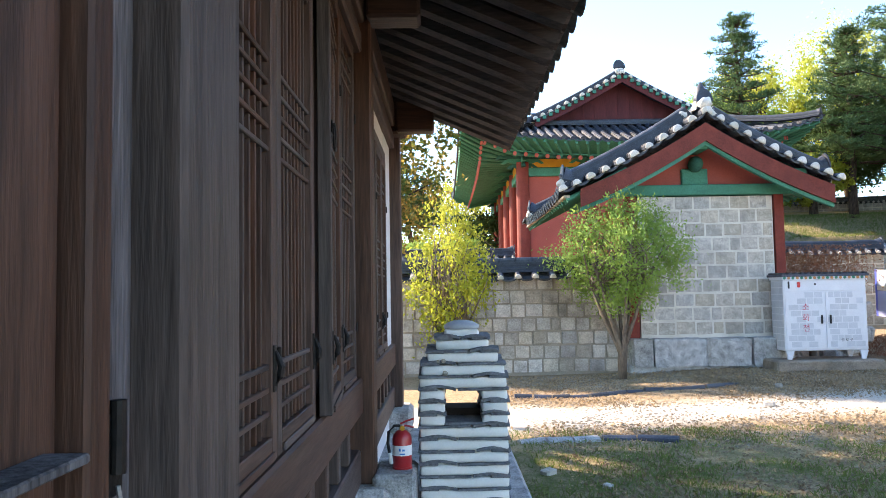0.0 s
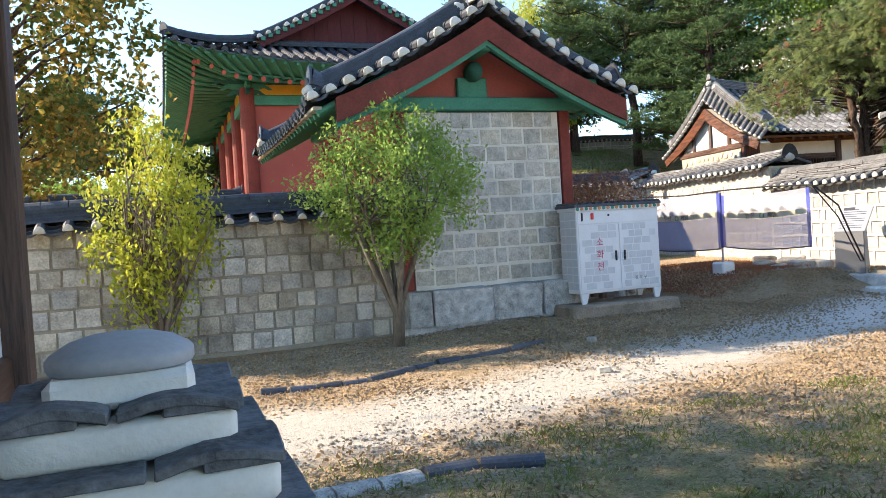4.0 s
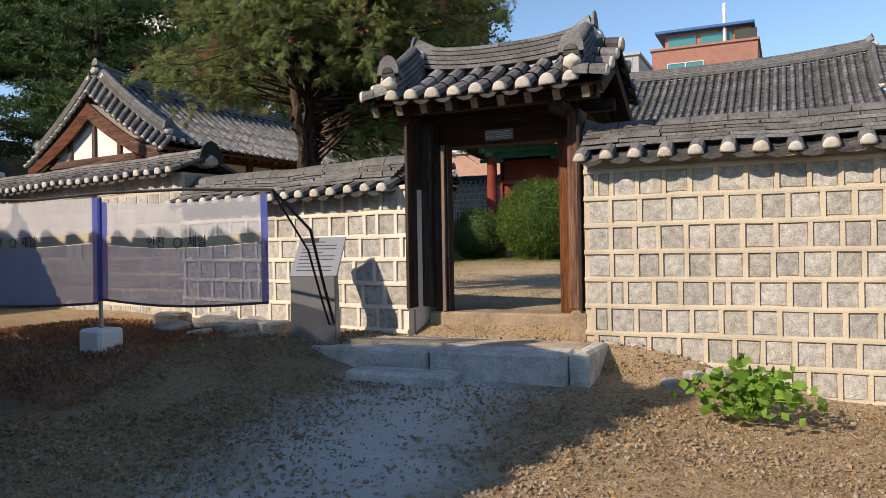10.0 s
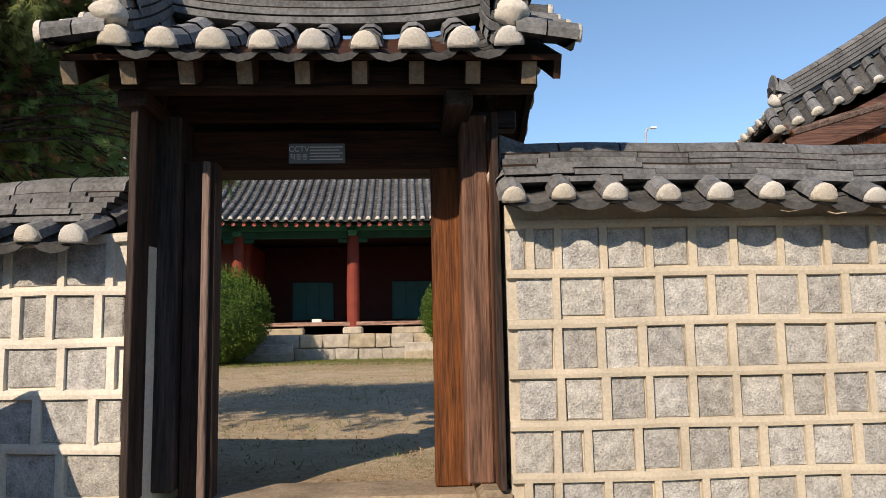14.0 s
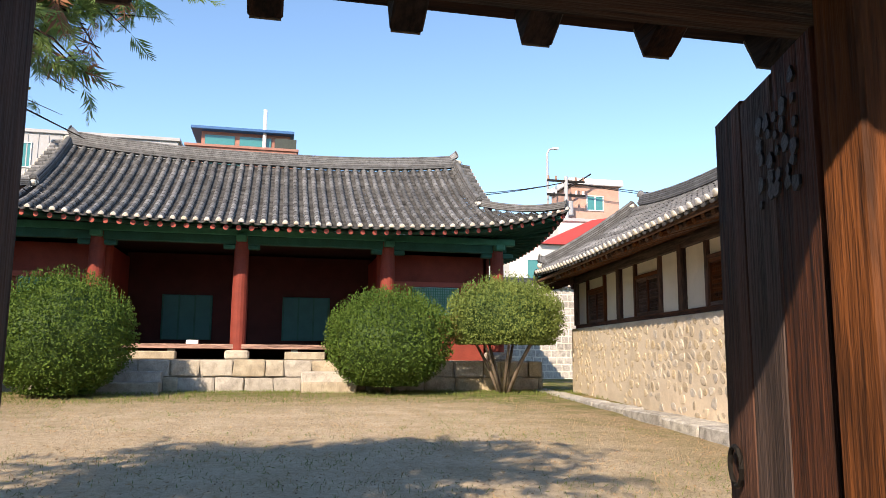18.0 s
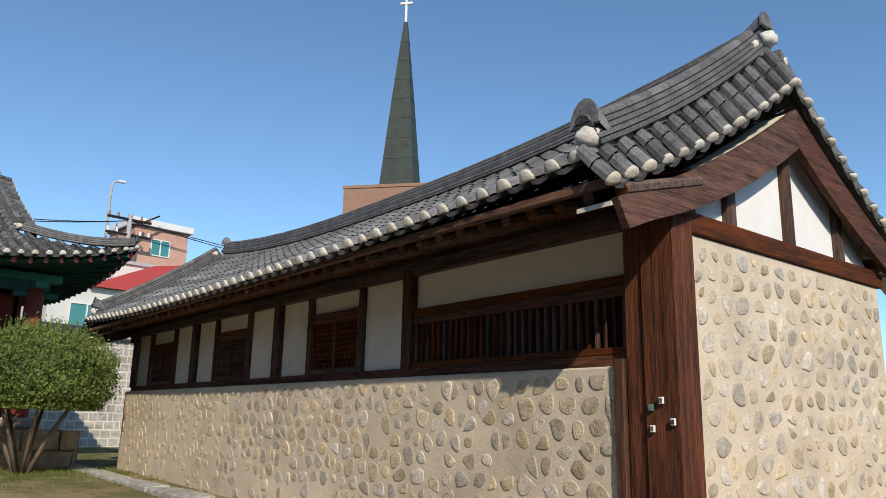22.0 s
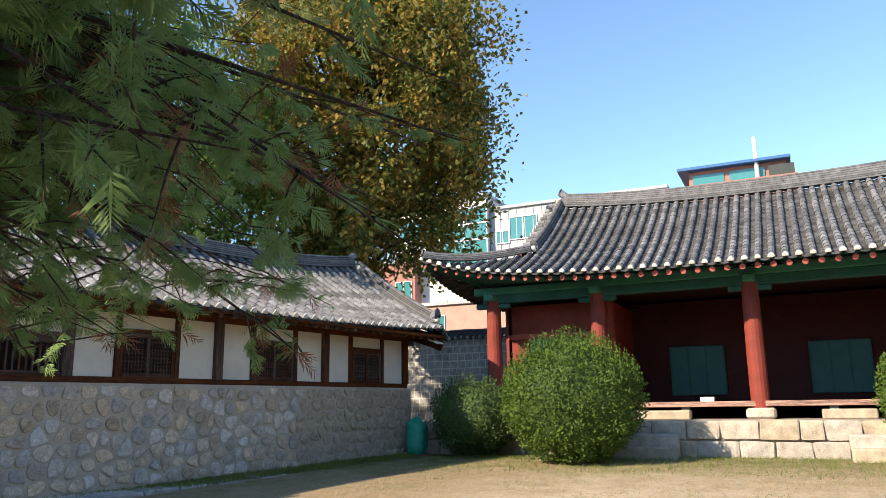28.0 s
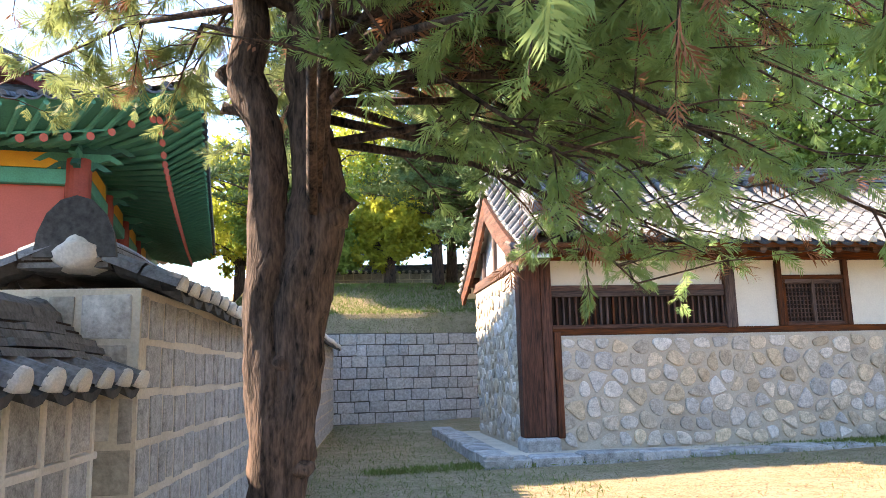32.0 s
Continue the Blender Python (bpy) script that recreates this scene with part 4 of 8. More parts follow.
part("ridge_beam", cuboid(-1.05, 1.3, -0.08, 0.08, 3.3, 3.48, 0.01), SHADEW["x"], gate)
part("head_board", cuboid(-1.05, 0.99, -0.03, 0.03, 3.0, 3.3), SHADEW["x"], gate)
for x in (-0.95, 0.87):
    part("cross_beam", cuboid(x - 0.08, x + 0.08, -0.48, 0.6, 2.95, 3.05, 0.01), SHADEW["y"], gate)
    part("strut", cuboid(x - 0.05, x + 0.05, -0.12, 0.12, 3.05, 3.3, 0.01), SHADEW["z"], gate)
SLOPE = 28.0


def on_slope(s, x, bm):
    """Lays a piece, built along +y from the ridge, on one side of the gate roof."""
    bm.transform(pose(0, 0, 3.5) @ pose(0, 0, 0, -SLOPE) if s > 0 else pose(2 * x, 0, 3.5, 0, 0, 180) @ pose(0, 0, 0, -SLOPE))
    return bm


for s, xs, run in ((-1, [-1.22 + 0.308 * i for i in range(9)], 0.77), (1, [-1.05 + 0.365 * i for i in range(7)], 1.12)):
    for x in xs:
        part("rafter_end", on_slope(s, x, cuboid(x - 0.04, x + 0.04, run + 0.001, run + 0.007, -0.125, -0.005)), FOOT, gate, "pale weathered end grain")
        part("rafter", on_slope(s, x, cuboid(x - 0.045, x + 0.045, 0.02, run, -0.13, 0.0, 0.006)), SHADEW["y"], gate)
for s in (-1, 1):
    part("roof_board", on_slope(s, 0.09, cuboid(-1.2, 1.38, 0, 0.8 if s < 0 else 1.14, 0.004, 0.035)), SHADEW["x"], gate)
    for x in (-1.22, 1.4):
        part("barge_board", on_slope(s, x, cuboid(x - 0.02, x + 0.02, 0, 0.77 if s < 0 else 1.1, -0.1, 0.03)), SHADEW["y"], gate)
gate_roof = new("roof")
gate_roof.parent = gate
gable_roof(gate_roof, -1.3, 1.48, -0.78, 0, 1.1, 3.19, 3.58, lift_e=0.05, lift_r=0.2, pitch=0.28, rad=0.085, verge=0.34, layers=4, rw=0.2, back_split=False, single_caps=True, inset=0.3, ze_b=3.2)


WORN_IRON = material("worn_iron_plate", (0.085, 0.085, 0.088), 0.6, var=0.4, scale=20, fine=60, bump=0.4, metal=0.3)


def gate_leaf(hinge, turn, label, wide):
    leaf = thing("gate_door", pose(*hinge, 0, 0, turn), label, "door", group="gate doors")
    n = round(wide / 0.22)
    for k in range(n):
        w = wide / n
        part("plank", cuboid(w * k, w * k + w - 0.004, -0.022, 0.022, 0.0, 1.9 - 0.012 * (k % 2), 0.005), BARGE["z"], leaf)
    for z in (0.3, 1.4):
        part("batten", cuboid(0.02, wide - 0.02, -0.06, -0.022, z, z + 0.09, 0.006), GATEW["x"], leaf)
    for k in range(26):
        u, z = 0.1 + 0.05 * (k % 5) + random.uniform(-0.012, 0.012), 1.6 + 0.045 * (k // 5) + random.uniform(-0.012, 0.012)
        r = random.uniform(0.012, 0.026)
        part("iron_scroll", prism([(u + r * random.uniform(0.6, 1.2) * math.cos(q), z + r * random.uniform(0.6, 1.2) * math.sin(q)) for q in [2 * math.pi * i / 7 for i in range(7)]], "y", 0.021, 0.028), WORN_IRON, leaf)
    part("ring_pull", pipe([(wide - 0.1 + 0.05 * math.cos(a), 0.035, 0.95 + 0.05 * math.sin(a)) for a in [2 * math.pi * i / 12 for i in range(13)]], 0.007, 6), IRON, leaf)
    return leaf


gate_leaf((GX + 0.1, 12.98, 0.78), 62, "dark weathered plank gate door, standing open", 0.62)
gate_leaf((GX + 0.3, 11.56, 0.78), -16.8, "dark weathered plank gate door with iron strap, standing open", 0.68)
# landing and steps
# kerb granite again, its colour lifted to offset the shade on the landing
STEP_STONE = material("brightened_step_granite", (0.62, 0.61, 0.59), 0.9, var=0.4, scale=6, fine=60, bump=1.0, rnd=0.1, stain=0.35, obj=False)
landing = thing("gate_steps", pose(0, 0, 0), "grey granite kerbstones and a lower step before the gate", "steps")
part("landing_earth", cuboid(12.3, 13.12, 11.15, 13.9, 0.0, 0.475), EARTH, landing)
for x0, x1, y0, y1, z1 in ((12.0, 12.4, 13.42, 14.2, 0.42), (11.86, 12.32, 12.62, 13.41, 0.45), (11.84, 12.32, 11.18, 12.61, 0.47), (11.98, 12.84, 10.96, 11.17, 0.485)):
    bm = cuboid(x0, x1, y0 + 0.01, y1 - 0.01, -0.05, z1, 0.03)
    for v in bm.verts:
        v.co += Vector((random.uniform(-0.02, 0.02), random.uniform(-0.015, 0.015), random.uniform(-0.012, 0.012)))
    part("kerbstone", bm, STEP_STONE, landing)
part("lower_step", cuboid(11.42, 11.8, 12.2, 13.35, -0.05, 0.28, 0.03), STEP_STONE, landing)

# ---- the two side halls of the yard ----
def slat_window(parent, x0, x1, z0, z1, y):
    part("frame", cuboid(x0, x1, y - 0.06, y + 0.04, z1 - 0.1, z1, 0.008), BROWN["x"], parent)
    part("frame", cuboid(x0, x1, y - 0.06, y + 0.04, z0, z0 + 0.07, 0.008), BROWN["x"], parent)
    # near-black sheet stands in for the shade behind the slats
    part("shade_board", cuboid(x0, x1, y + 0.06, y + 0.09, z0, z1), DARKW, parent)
    n = max(6, int((x1 - x0) / 0.115))
    me = None
    for i in range(n + 1):
        x = x0 + 0.03 + (x1 - x0 - 0.06) * i / n
        if me is None:
            me = part("slat", cuboid(-0.018, 0.018, -0.025, 0.025, z0 + 0.07, z1 - 0.1, 0.003), BROWN["z"], parent)
            me.location = (x, y, 0)
        else:
            linked("slat", me.data, parent, pose(x, y, 0))


def lattice_window(parent, x0, x1, z0, z1, y):
    for a, b, c, d in ((x0, x1, z1 - 0.07, z1), (x0, x1, z0, z0 + 0.07), (x0, x0 + 0.07, z0, z1), (x1 - 0.07, x1, z0, z1), ((x0 + x1) / 2 - 0.035, (x0 + x1) / 2 + 0.035, z0, z1)):
        part("frame", cuboid(a, b, y - 0.05, y + 0.04, c, d, 0.006), BROWN["z" if d - c > 0.2 else "x"], parent)
    # the dark behind the lattice, made as a near-black sheet
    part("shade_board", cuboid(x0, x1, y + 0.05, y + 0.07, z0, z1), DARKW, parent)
    bars = bmesh.new()
    n = max(8, int((x1 - x0) / 0.07))
    for i in range(1, n):
        x = x0 + (x1 - x0) * i / n
        box(bars, x - 0.008, x + 0.008, y - 0.012, y + 0.012, z0 + 0.05, z1 - 0.05)
    k = max(8, int((z1 - z0) / 0.075))
    for i in range(1, k):
        z = z0 + (z1 - z0) * i / k
        box(bars, x0 + 0.05, x1 - 0.05, y - 0.01, y + 0.014, z - 0.008, z + 0.008)
    part("lattice", bars, BROWN["x"], parent)


def cell(c, near):
    """The outline of the region nearest to c among its neighbours."""
    poly = [(c[0] - 0.5, c[1] - 0.5), (c[0] + 0.5, c[1] - 0.5), (c[0] + 0.5, c[1] + 0.5), (c[0] - 0.5, c[1] + 0.5)]
    for q in near:
        nx, nz = q[0] - c[0], q[1] - c[1]
        lim = nx * (c[0] + q[0]) / 2 + nz * (c[1] + q[1]) / 2
        out = []
        for i, p in enumerate(poly):
            r = poly[(i + 1) % len(poly)]
            dp, dr = nx * p[0] + nz * p[1] - lim, nx * r[0] + nz * r[1] - lim
            if dp <= 0:
                out.append(p)
            if dp * dr < 0:
                f = dp / (dp - dr)
                out.append((p[0] + f * (r[0] - p[0]), p[1] + f * (r[1] - p[1])))
        poly = out
    return poly


def cx_far(x, w):
    """0 at the far end of the long wall, 1 from its middle on."""
    return min(1.0, 1.6 * x / w)


def rubble(parent, w, z0, z1, seed, size, gap, mat, keep=(-1, 99), proud=0.02, bare=0.0):
    """River stones bedded in clay in loose rows on the face y = 0, looking to -y; each has its own outline."""
    rng = random.Random(seed)
    rows = round((z1 - z0) / (size * 0.8))
    h = (z1 - z0) / rows
    pts = []
    for r in range(-1, rows + 1):
        x = -rng.uniform(0, size)
        while x < w + size:
            pts.append((x + rng.uniform(-0.05, 0.05), z0 + h * (r + 0.5) + rng.uniform(-0.4, 0.4) * h))
            x += size * rng.choice((0.62, 0.85, 1.0, 1.15, 1.35))
    rest_v, rest_f = [], []
    for c in pts:
        if not (z0 < c[1] < z1 and 0.02 < c[0] < w - 0.02):
            continue
        # patches where the clay has been smeared over the stones
        if bare and rng.random() < bare * (0.25 + 0.9 * max(0, 1 - cx_far(c[0], w)) + (1.1 if c[1] < z0 + 0.42 else 0)):
            continue
        near = [q for q in pts if q is not c and abs(q[0] - c[0]) < 2.2 * size and abs(q[1] - c[1]) < 2.2 * size]
        poly = [(min(max(x, 0.03), w - 0.03), min(max(z, z0 + 0.01), z1 - 0.01)) for x, z in cell(c, near)]
        if len(poly) < 3:
            continue
        cx, cz = sum(p[0] for p in poly) / len(poly), sum(p[1] for p in poly) / len(poly)
        rad = min(math.hypot((p[0] + q[0]) / 2 - cx, (p[1] + q[1]) / 2 - cz) for p, q in zip(poly, poly[1:] + poly[:1]))
        if rad < 0.05:
            continue
        k = (1 - gap * rng.uniform(0.7, 1.5) / 2 / rad) * rng.uniform(0.9, 1.02)
        if k < 0.35:
            continue
        poly = [(cx + (x - cx) * k, cz + (z - cz) * k) for x, z in poly]
        for f in (0.3, 0.26):
            if len(poly) < 13:
                poly = [p for a, b in zip(poly, poly[1:] + poly[:1]) for p in ((a[0] + f * (b[0] - a[0]), a[1] + f * (b[1] - a[1])), (b[0] + f * (a[0] - b[0]), b[1] + f * (a[1] - b[1])))]
        n = len(poly)
        d = proud * rng.uniform(0.4, 1.3)
        vs, fs = [], []
        for s, y in ((1.0, 0.02), (0.97, -0.85 * d), (0.9, -1.0 * d), (0.45, -1.06 * d)):
            vs += [((x - cx) * s, y + rng.uniform(-0.1, 0.1) * d, (z - cz) * s) for x, z in poly]
        for r in range(3):
            fs += [(r * n + i, r * n + (i + 1) % n, (r + 1) * n + (i + 1) % n, (r + 1) * n + i) for i in range(n)]
        fs.append(tuple(range(3 * n, 4 * n)))
        if keep[0] < cx < keep[1]:
            ob = pydata("river_stone", vs, fs, mat, parent, True)
            ob.location = (cx, 0, cz)
        else:
            o = len(rest_v)
            rest_v += [(x + cx, y, z + cz) for x, y, z in vs]
            rest_f += [tuple(i + o for i in f) for f in fs]
    if rest_v:
        tagged(pydata("stone_field", rest_v, rest_f, mat, parent, True), kind="stuff")


def wing(name, m, posts, near_hi, label, seed, depth=4.2, size=0.36, gap=0.05, stone=RUBBLE, clay=CLAY, proud=0.02):
    """A side hall: stone lower wall, plastered bays with lattice windows, one slatted bay at the near end."""
    b = thing(name, m, label, "building")
    L = posts[-1]
    lo, hi = -0.1, L + 0.1
    near = L if near_hi else 0.0
    face = new("front_wall")
    face.parent = b
    wx0, wx1 = (0.0 - 0.1, L - 0.28) if near_hi else (0.28, L + 0.1)
    bm = cuboid(wx0, wx1, -0.16, 0.3, 0.6, 2.8, 0.02)
    part("clay_wall", bm, clay, face)
    sf = new("stone_face")
    sf.parent = b
    sf.matrix_local = pose(wx0, -0.16, 0)
    rubble(sf, wx1 - wx0, 0.9, 2.77, seed, size, gap, stone, (wx1 - wx0 - 9.0, 99) if near_hi else (-1, 9.0), proud, 0.3 if near_hi else 0.0)
    # kerb of long granite blocks
    k = new("kerb")
    k.parent = b
    rng = random.Random(seed)
    x = -1.2
    while x < L + 0.7:
        w = rng.uniform(1.4, 2.4) if near_hi else rng.uniform(0.5, 1.1)
        mm = Matrix.Translation((x + w / 2, -0.9, 0.76 if near_hi else 0.72)) @ pose(0, 0, 0, rng.uniform(-2, 2), rng.uniform(-1, 1), rng.uniform(-1.5, 1.5)) @ Matrix.Diagonal((w - (0.012 if near_hi else 0.03), 0.5, 0.5 if near_hi else rng.uniform(0.36, 0.46), 1))
        linked("kerbstone", rng.choice(KERB_BLOCKS), k, mm)
        x += w
    nx = L + 0.95 if near_hi else -0.95
    y = -1.15
    while y < depth + 0.6:
        w = rng.uniform(0.7, 1.4)
        mm = Matrix.Translation((nx, y + w / 2, 0.74)) @ pose(0, 0, 0, 0, 0, 90) @ Matrix.Diagonal((w - 0.012, 0.46, 0.42, 1))
        linked("kerbstone", rng.choice(KERB_BLOCKS), k, mm)
        y += w
    part("base_earth", cuboid(-0.75, L + 0.75, -0.75, depth + 0.5, 0.4, 0.9), CLAY, b)
    # sill, posts, plate
    part("sill_beam", cuboid(lo, hi, -0.04, 0.12, 2.8, 2.92, 0.01), BROWN["x"], b)
    for i, x in enumerate(posts):
        big = x == near
        if big:
            w = 0.27
            xx = x
            side = 1 if near_hi else -1
            for u0, u1, y0, y1 in ((-0.27, -0.065, -0.17, 0.1), (-0.06, 0.31, -0.2, 0.12)):
                part("corner_post", cuboid(min(xx + side * u0, xx + side * u1), max(xx + side * u0, xx + side * u1), y0, y1, 1.12, 4.2, 0.015), BARGE["z"], b)
            part("corner_board", cuboid(xx - w - 0.12 if near_hi else xx + w + 0.004, xx - w - 0.004 if near_hi else xx + w + 0.12, -0.21, 0.2, 1.1, 2.86, 0.01), BARGE["z"], b)
            part("base_stone", cuboid(xx - w - 0.06, xx + w + 0.02, -0.3, 0.3, 0.85, 1.12, 0.04), KERB, b)
        else:
            part("post", cuboid(x - 0.1, x + 0.1, -0.08, 0.12, 2.9, 4.2, 0.01), BROWN["z"], b)
    part("wall_plate", cuboid(lo, hi, -0.07, 0.13, 4.12, 4.3, 0.01), BROWN["x"], b)
    spans = list(zip(posts, posts[1:]))
    for i, (a, c) in enumerate(spans):
        slat = (i == len(spans) - 1) if near_hi else (i == 0)
        a, c = a + 0.1, c - 0.1
        if slat:
            if near_hi:
                c -= 0.16
            else:
                a += 0.16
            part("plaster_panel", cuboid(a, c, 0.03, 0.1, 3.66, 4.12), PLASTER, b)
            part("head_rail", cuboid(a, c, -0.03, 0.12, 3.58, 3.68, 0.008), BROWN["x"], b)
            wnd = new("slat_window")
            wnd.parent = b
            slat_window(wnd, a, c, 2.92, 3.58, 0.02)
        else:
            w = c - a
            f0, f1 = a + 0.28 * w, a + 0.7 * w
            part("plaster_panel", cuboid(a, f0 - 0.05, 0.03, 0.1, 2.92, 4.12), PLASTER, b)
            part("plaster_panel", cuboid(f1 + 0.05, c, 0.03, 0.1, 2.92, 4.12), PLASTER, b)
            part("plaster_panel", cuboid(f0 + 0.05, f1 - 0.05, 0.03, 0.1, 3.84, 4.12), PLASTER, b)
            part("window_post", cuboid(f0 - 0.05, f0 + 0.05, -0.05, 0.1, 2.92, 4.12, 0.008), BROWN["z"], b)
            part("window_post", cuboid(f1 - 0.05, f1 + 0.05, -0.05, 0.1, 2.92, 4.12, 0.008), BROWN["z"], b)
            part("window_head", cuboid(f0 + 0.05, f1 - 0.05, -0.04, 0.1, 3.76, 3.84, 0.008), BROWN["x"], b)
            wnd = new("lattice_window")
            wnd.parent = b
            lattice_window(wnd, f0 + 0.05, f1 - 0.05, 2.92, 3.76, 0.03)
    # gable walls of clay and stone, plaster above
    for x, s in ((0.0, -1), (L, 1)):
        gx = x + s * 0.27
        part("gable_clay_wall", cuboid(min(gx, gx - s * 0.3), max(gx, gx - s * 0.3), 0.122, depth, 0.6, 4.0, 0.015), clay, b)
        part("gable_beam", cuboid(min(gx + s * 0.04, gx - s * 0.2), max(gx + s * 0.04, gx - s * 0.2), -0.1, depth + 0.1, 4.0, 4.2, 0.01), BROWN["y"], b)
        zr = 5.6
        part("gable_plaster", prism([(0, 4.2), (depth, 4.2), (depth / 2, zr)], "x", gx - s * 0.1 - 0.03, gx - s * 0.1 + 0.03), WHITEWASH, b)
        for y, z1 in ((depth / 2, zr), (0.9, 4.8), (depth - 0.9, 4.8)):
            part("gable_post", cuboid(min(gx, gx - s * 0.14), max(gx, gx - s * 0.14), y - 0.08, y + 0.08, 4.2, z1, 0.008), BROWN["z"], b)
        if (x == near):
            g = new("gable_stones")
            g.parent = b
            g.matrix_local = pose(gx + s * 0.0, 0.12 if s > 0 else depth, 0, 0, 0, 90 if s > 0 else -90)
            rubble(g, depth - 0.12, 0.92, 3.98, seed + 3, size * 1.0, 0.06 if near_hi else 0.05, stone, proud=0.012 if near_hi else 0.03)
        # purlin ends and barge boards
        for y, z in ((-0.02, 4.34), (depth / 2, 5.5), (depth + 0.02, 4.34)):
            part("purlin", cuboid(min(x, x + s * 0.38), max(x, x + s * 0.38), y - 0.11, y + 0.11, z - 0.2, z + 0.02, 0.02), BARGE["x"], b)
        ex = x + s * 0.4
        for y0, y1 in ((-1.12, depth / 2), (depth + 1.12, depth / 2)):
            n = 7
            up = [(y0 + (y1 - y0) * i / n, 4.06 + 1.68 * sag(i / n)) for i in range(n + 1)]
            dn = [(a + (0.14 if j == 0 else 0) * (1 if y0 < 0 else -1), z - 0.46 + 0.22 * (1 - j / n) ** 2) for j, (a, z) in enumerate(up)]
            part("barge_board", prism(up + dn[::-1], "x", ex - 0.035, ex + 0.035), BARGE["y"], b)
            lid = [(a, z - 0.02) for a, z in up] + [(a, z - 0.06) for a, z in up[::-1]]
            part("verge_soffit", prism(lid, "x", min(ex - s * 0.04, x), max(ex - s * 0.04, x)), PLASTER, b)
            for j in (1, 3, 5):
                part("verge_lath", cuboid(min(ex - s * 0.04, gx), max(ex - s * 0.04, gx), up[j][0] - 0.05, up[j][0] + 0.05, up[j][1] - 0.17, up[j][1] - 0.06, 0.008), BROWN["x"], b)
    part("eave_infill", cuboid(-0.1, L + 0.1, 0.04, 0.08, 4.26, 4.62), EAVEW, b)
    part("back_wall", cuboid(-0.1, L + 0.1, depth - 0.2, depth, 0.5, 4.25), CLAY, b)
    # near-black sheet put behind the windows as the hall's inner shade
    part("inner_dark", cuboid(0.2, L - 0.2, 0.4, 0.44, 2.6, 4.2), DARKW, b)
    eave_rafters(b, [(x, -1.02, 4.15) for x in (-0.4, L + 0.4)], [(x, 0.1, 4.46) for x in (-0.4, L + 0.4)], EAVEW, EAVEW, step=0.34, r=0.06, soffit=EAVEW)
    roof = new("roof")
    roof.parent = b
    gable_roof(roof, -0.44, L + 0.44, -1.2, depth / 2, depth + 1.2, 4.28, 6.12, lift_e=0.2, lift_r=0.5, pitch=0.3, rad=0.085, verge=0.34, inset=0.28, single_caps=True, drop=(0.3, 0.52))
    # the eave board under the tiles
    part("eave_board", cuboid(-0.45, L + 0.45, -1.14, -1.07, 4.17, 4.25, 0.008), EAVEW, roof)
    return b


CLAY_G = material("grey_clay_plaster", (0.5, 0.42, 0.325), 0.95, var=0.2, scale=1.5, fine=35, bump=0.5, stain=0.3, obj=False)
R_ANG, L_ANG = -7.0, -8.5
rc, rs = math.cos(radians(R_ANG)), math.sin(radians(R_ANG))
R_LEN = 15.15
R_NEAR = Vector((17.95, 5.82))
R_FAR = R_NEAR + R_LEN * Vector((rc, rs))
wing("side_hall_south", pose(R_FAR.x, R_FAR.y, 0, 0, 0, R_ANG + 180), [0.0, 3.85, 7.58, 11.31, R_LEN], True, "long hall of brown timber, river stones and pale plaster, sunlit", 11, size=0.27, gap=0.05, stone=PALE_RUBBLE, proud=0.0095)
wing("side_hall_north", pose(20.09, 25.03, 0, 0, 0, L_ANG), [0.0, 3.6, 6.95, 10.3, 13.65], False, "long hall of brown timber, river stones and white plaster, front shaded", 12, size=0.34, gap=0.03, stone=RUBBLE, clay=CLAY_G, proud=0.035)
# hall red darkened in colour to stand in for the unlit back of the bays
RED_SHADED = material("shaded_red_paint", (0.06, 0.018, 0.015), 0.85, var=0.3, scale=2, fine=30, bump=0.1, obj=False)

# ---- the open main hall of the yard ----
hall = thing("pavilion_hall", pose(36.0, 13.75, 0, 0, 0, -90), "red-columned open hall with green beams and a hipped gable tile roof", "building")
HC = (-7.4, -4.15, 0.0, 4.55, 8.2)
terr = new("terrace")
terr.parent = hall
part("terrace_core", cuboid(-9.0, 9.05, -1.95, 9.0, 0.4, 1.84), JOINT_D, terr)
tf = new("terrace_face")
tf.parent = hall
tf.matrix_local = pose(-9.0, -1.95, 0)
block_courses(tf, TERRACE_BLOCKS, 18.0, 0.9, 1.86, 2, 0.85, depth=0.35, gap=0.03, seed=4, proud=0.1)
for x, w in ((-2.55, 1.5), (2.6, 1.5)):
    for k in range(2):
        part("terrace_step", cuboid(x - w / 2, x + w / 2, -2.9 + 0.4 * k, -2.06, 0.8, 1.26 + 0.28 * k, 0.03), TERRACE, terr)
for x in HC:
    part("column", pipe([(x, 0, 2.12), (x, 0, 3.4), (x, 0, 5.6)], [0.235, 0.24, 0.215], 16), RED, hall)
    part("column_base", cuboid(x - 0.36, x + 0.36, -0.36, 0.36, 1.84, 2.12, 0.06), TERRACE, hall)
    part("bracket", cuboid(x - 0.16, x + 0.16, -0.45, 0.3, 5.42, 5.62, 0.03), GREEN, hall)
    part("bracket_arm", cuboid(x - 0.55, x + 0.55, -0.1, 0.1, 5.2, 5.36, 0.03), GREEN_D, hall)
part("beam", cuboid(HC[0] - 0.3, HC[-1] + 0.3, -0.13, 0.13, 5.36, 5.62, 0.015), GREEN_D, hall)
part("plate", cuboid(HC[0] - 0.6, HC[-1] + 0.6, -0.15, 0.15, 5.62, 5.85, 0.03), GREEN, hall)
for x in (HC[0], HC[-1]):
    part("side_beam", cuboid(x - 0.12, x + 0.12, 0.0, 7.3, 5.36, 5.7, 0.015), GREEN_D, hall)
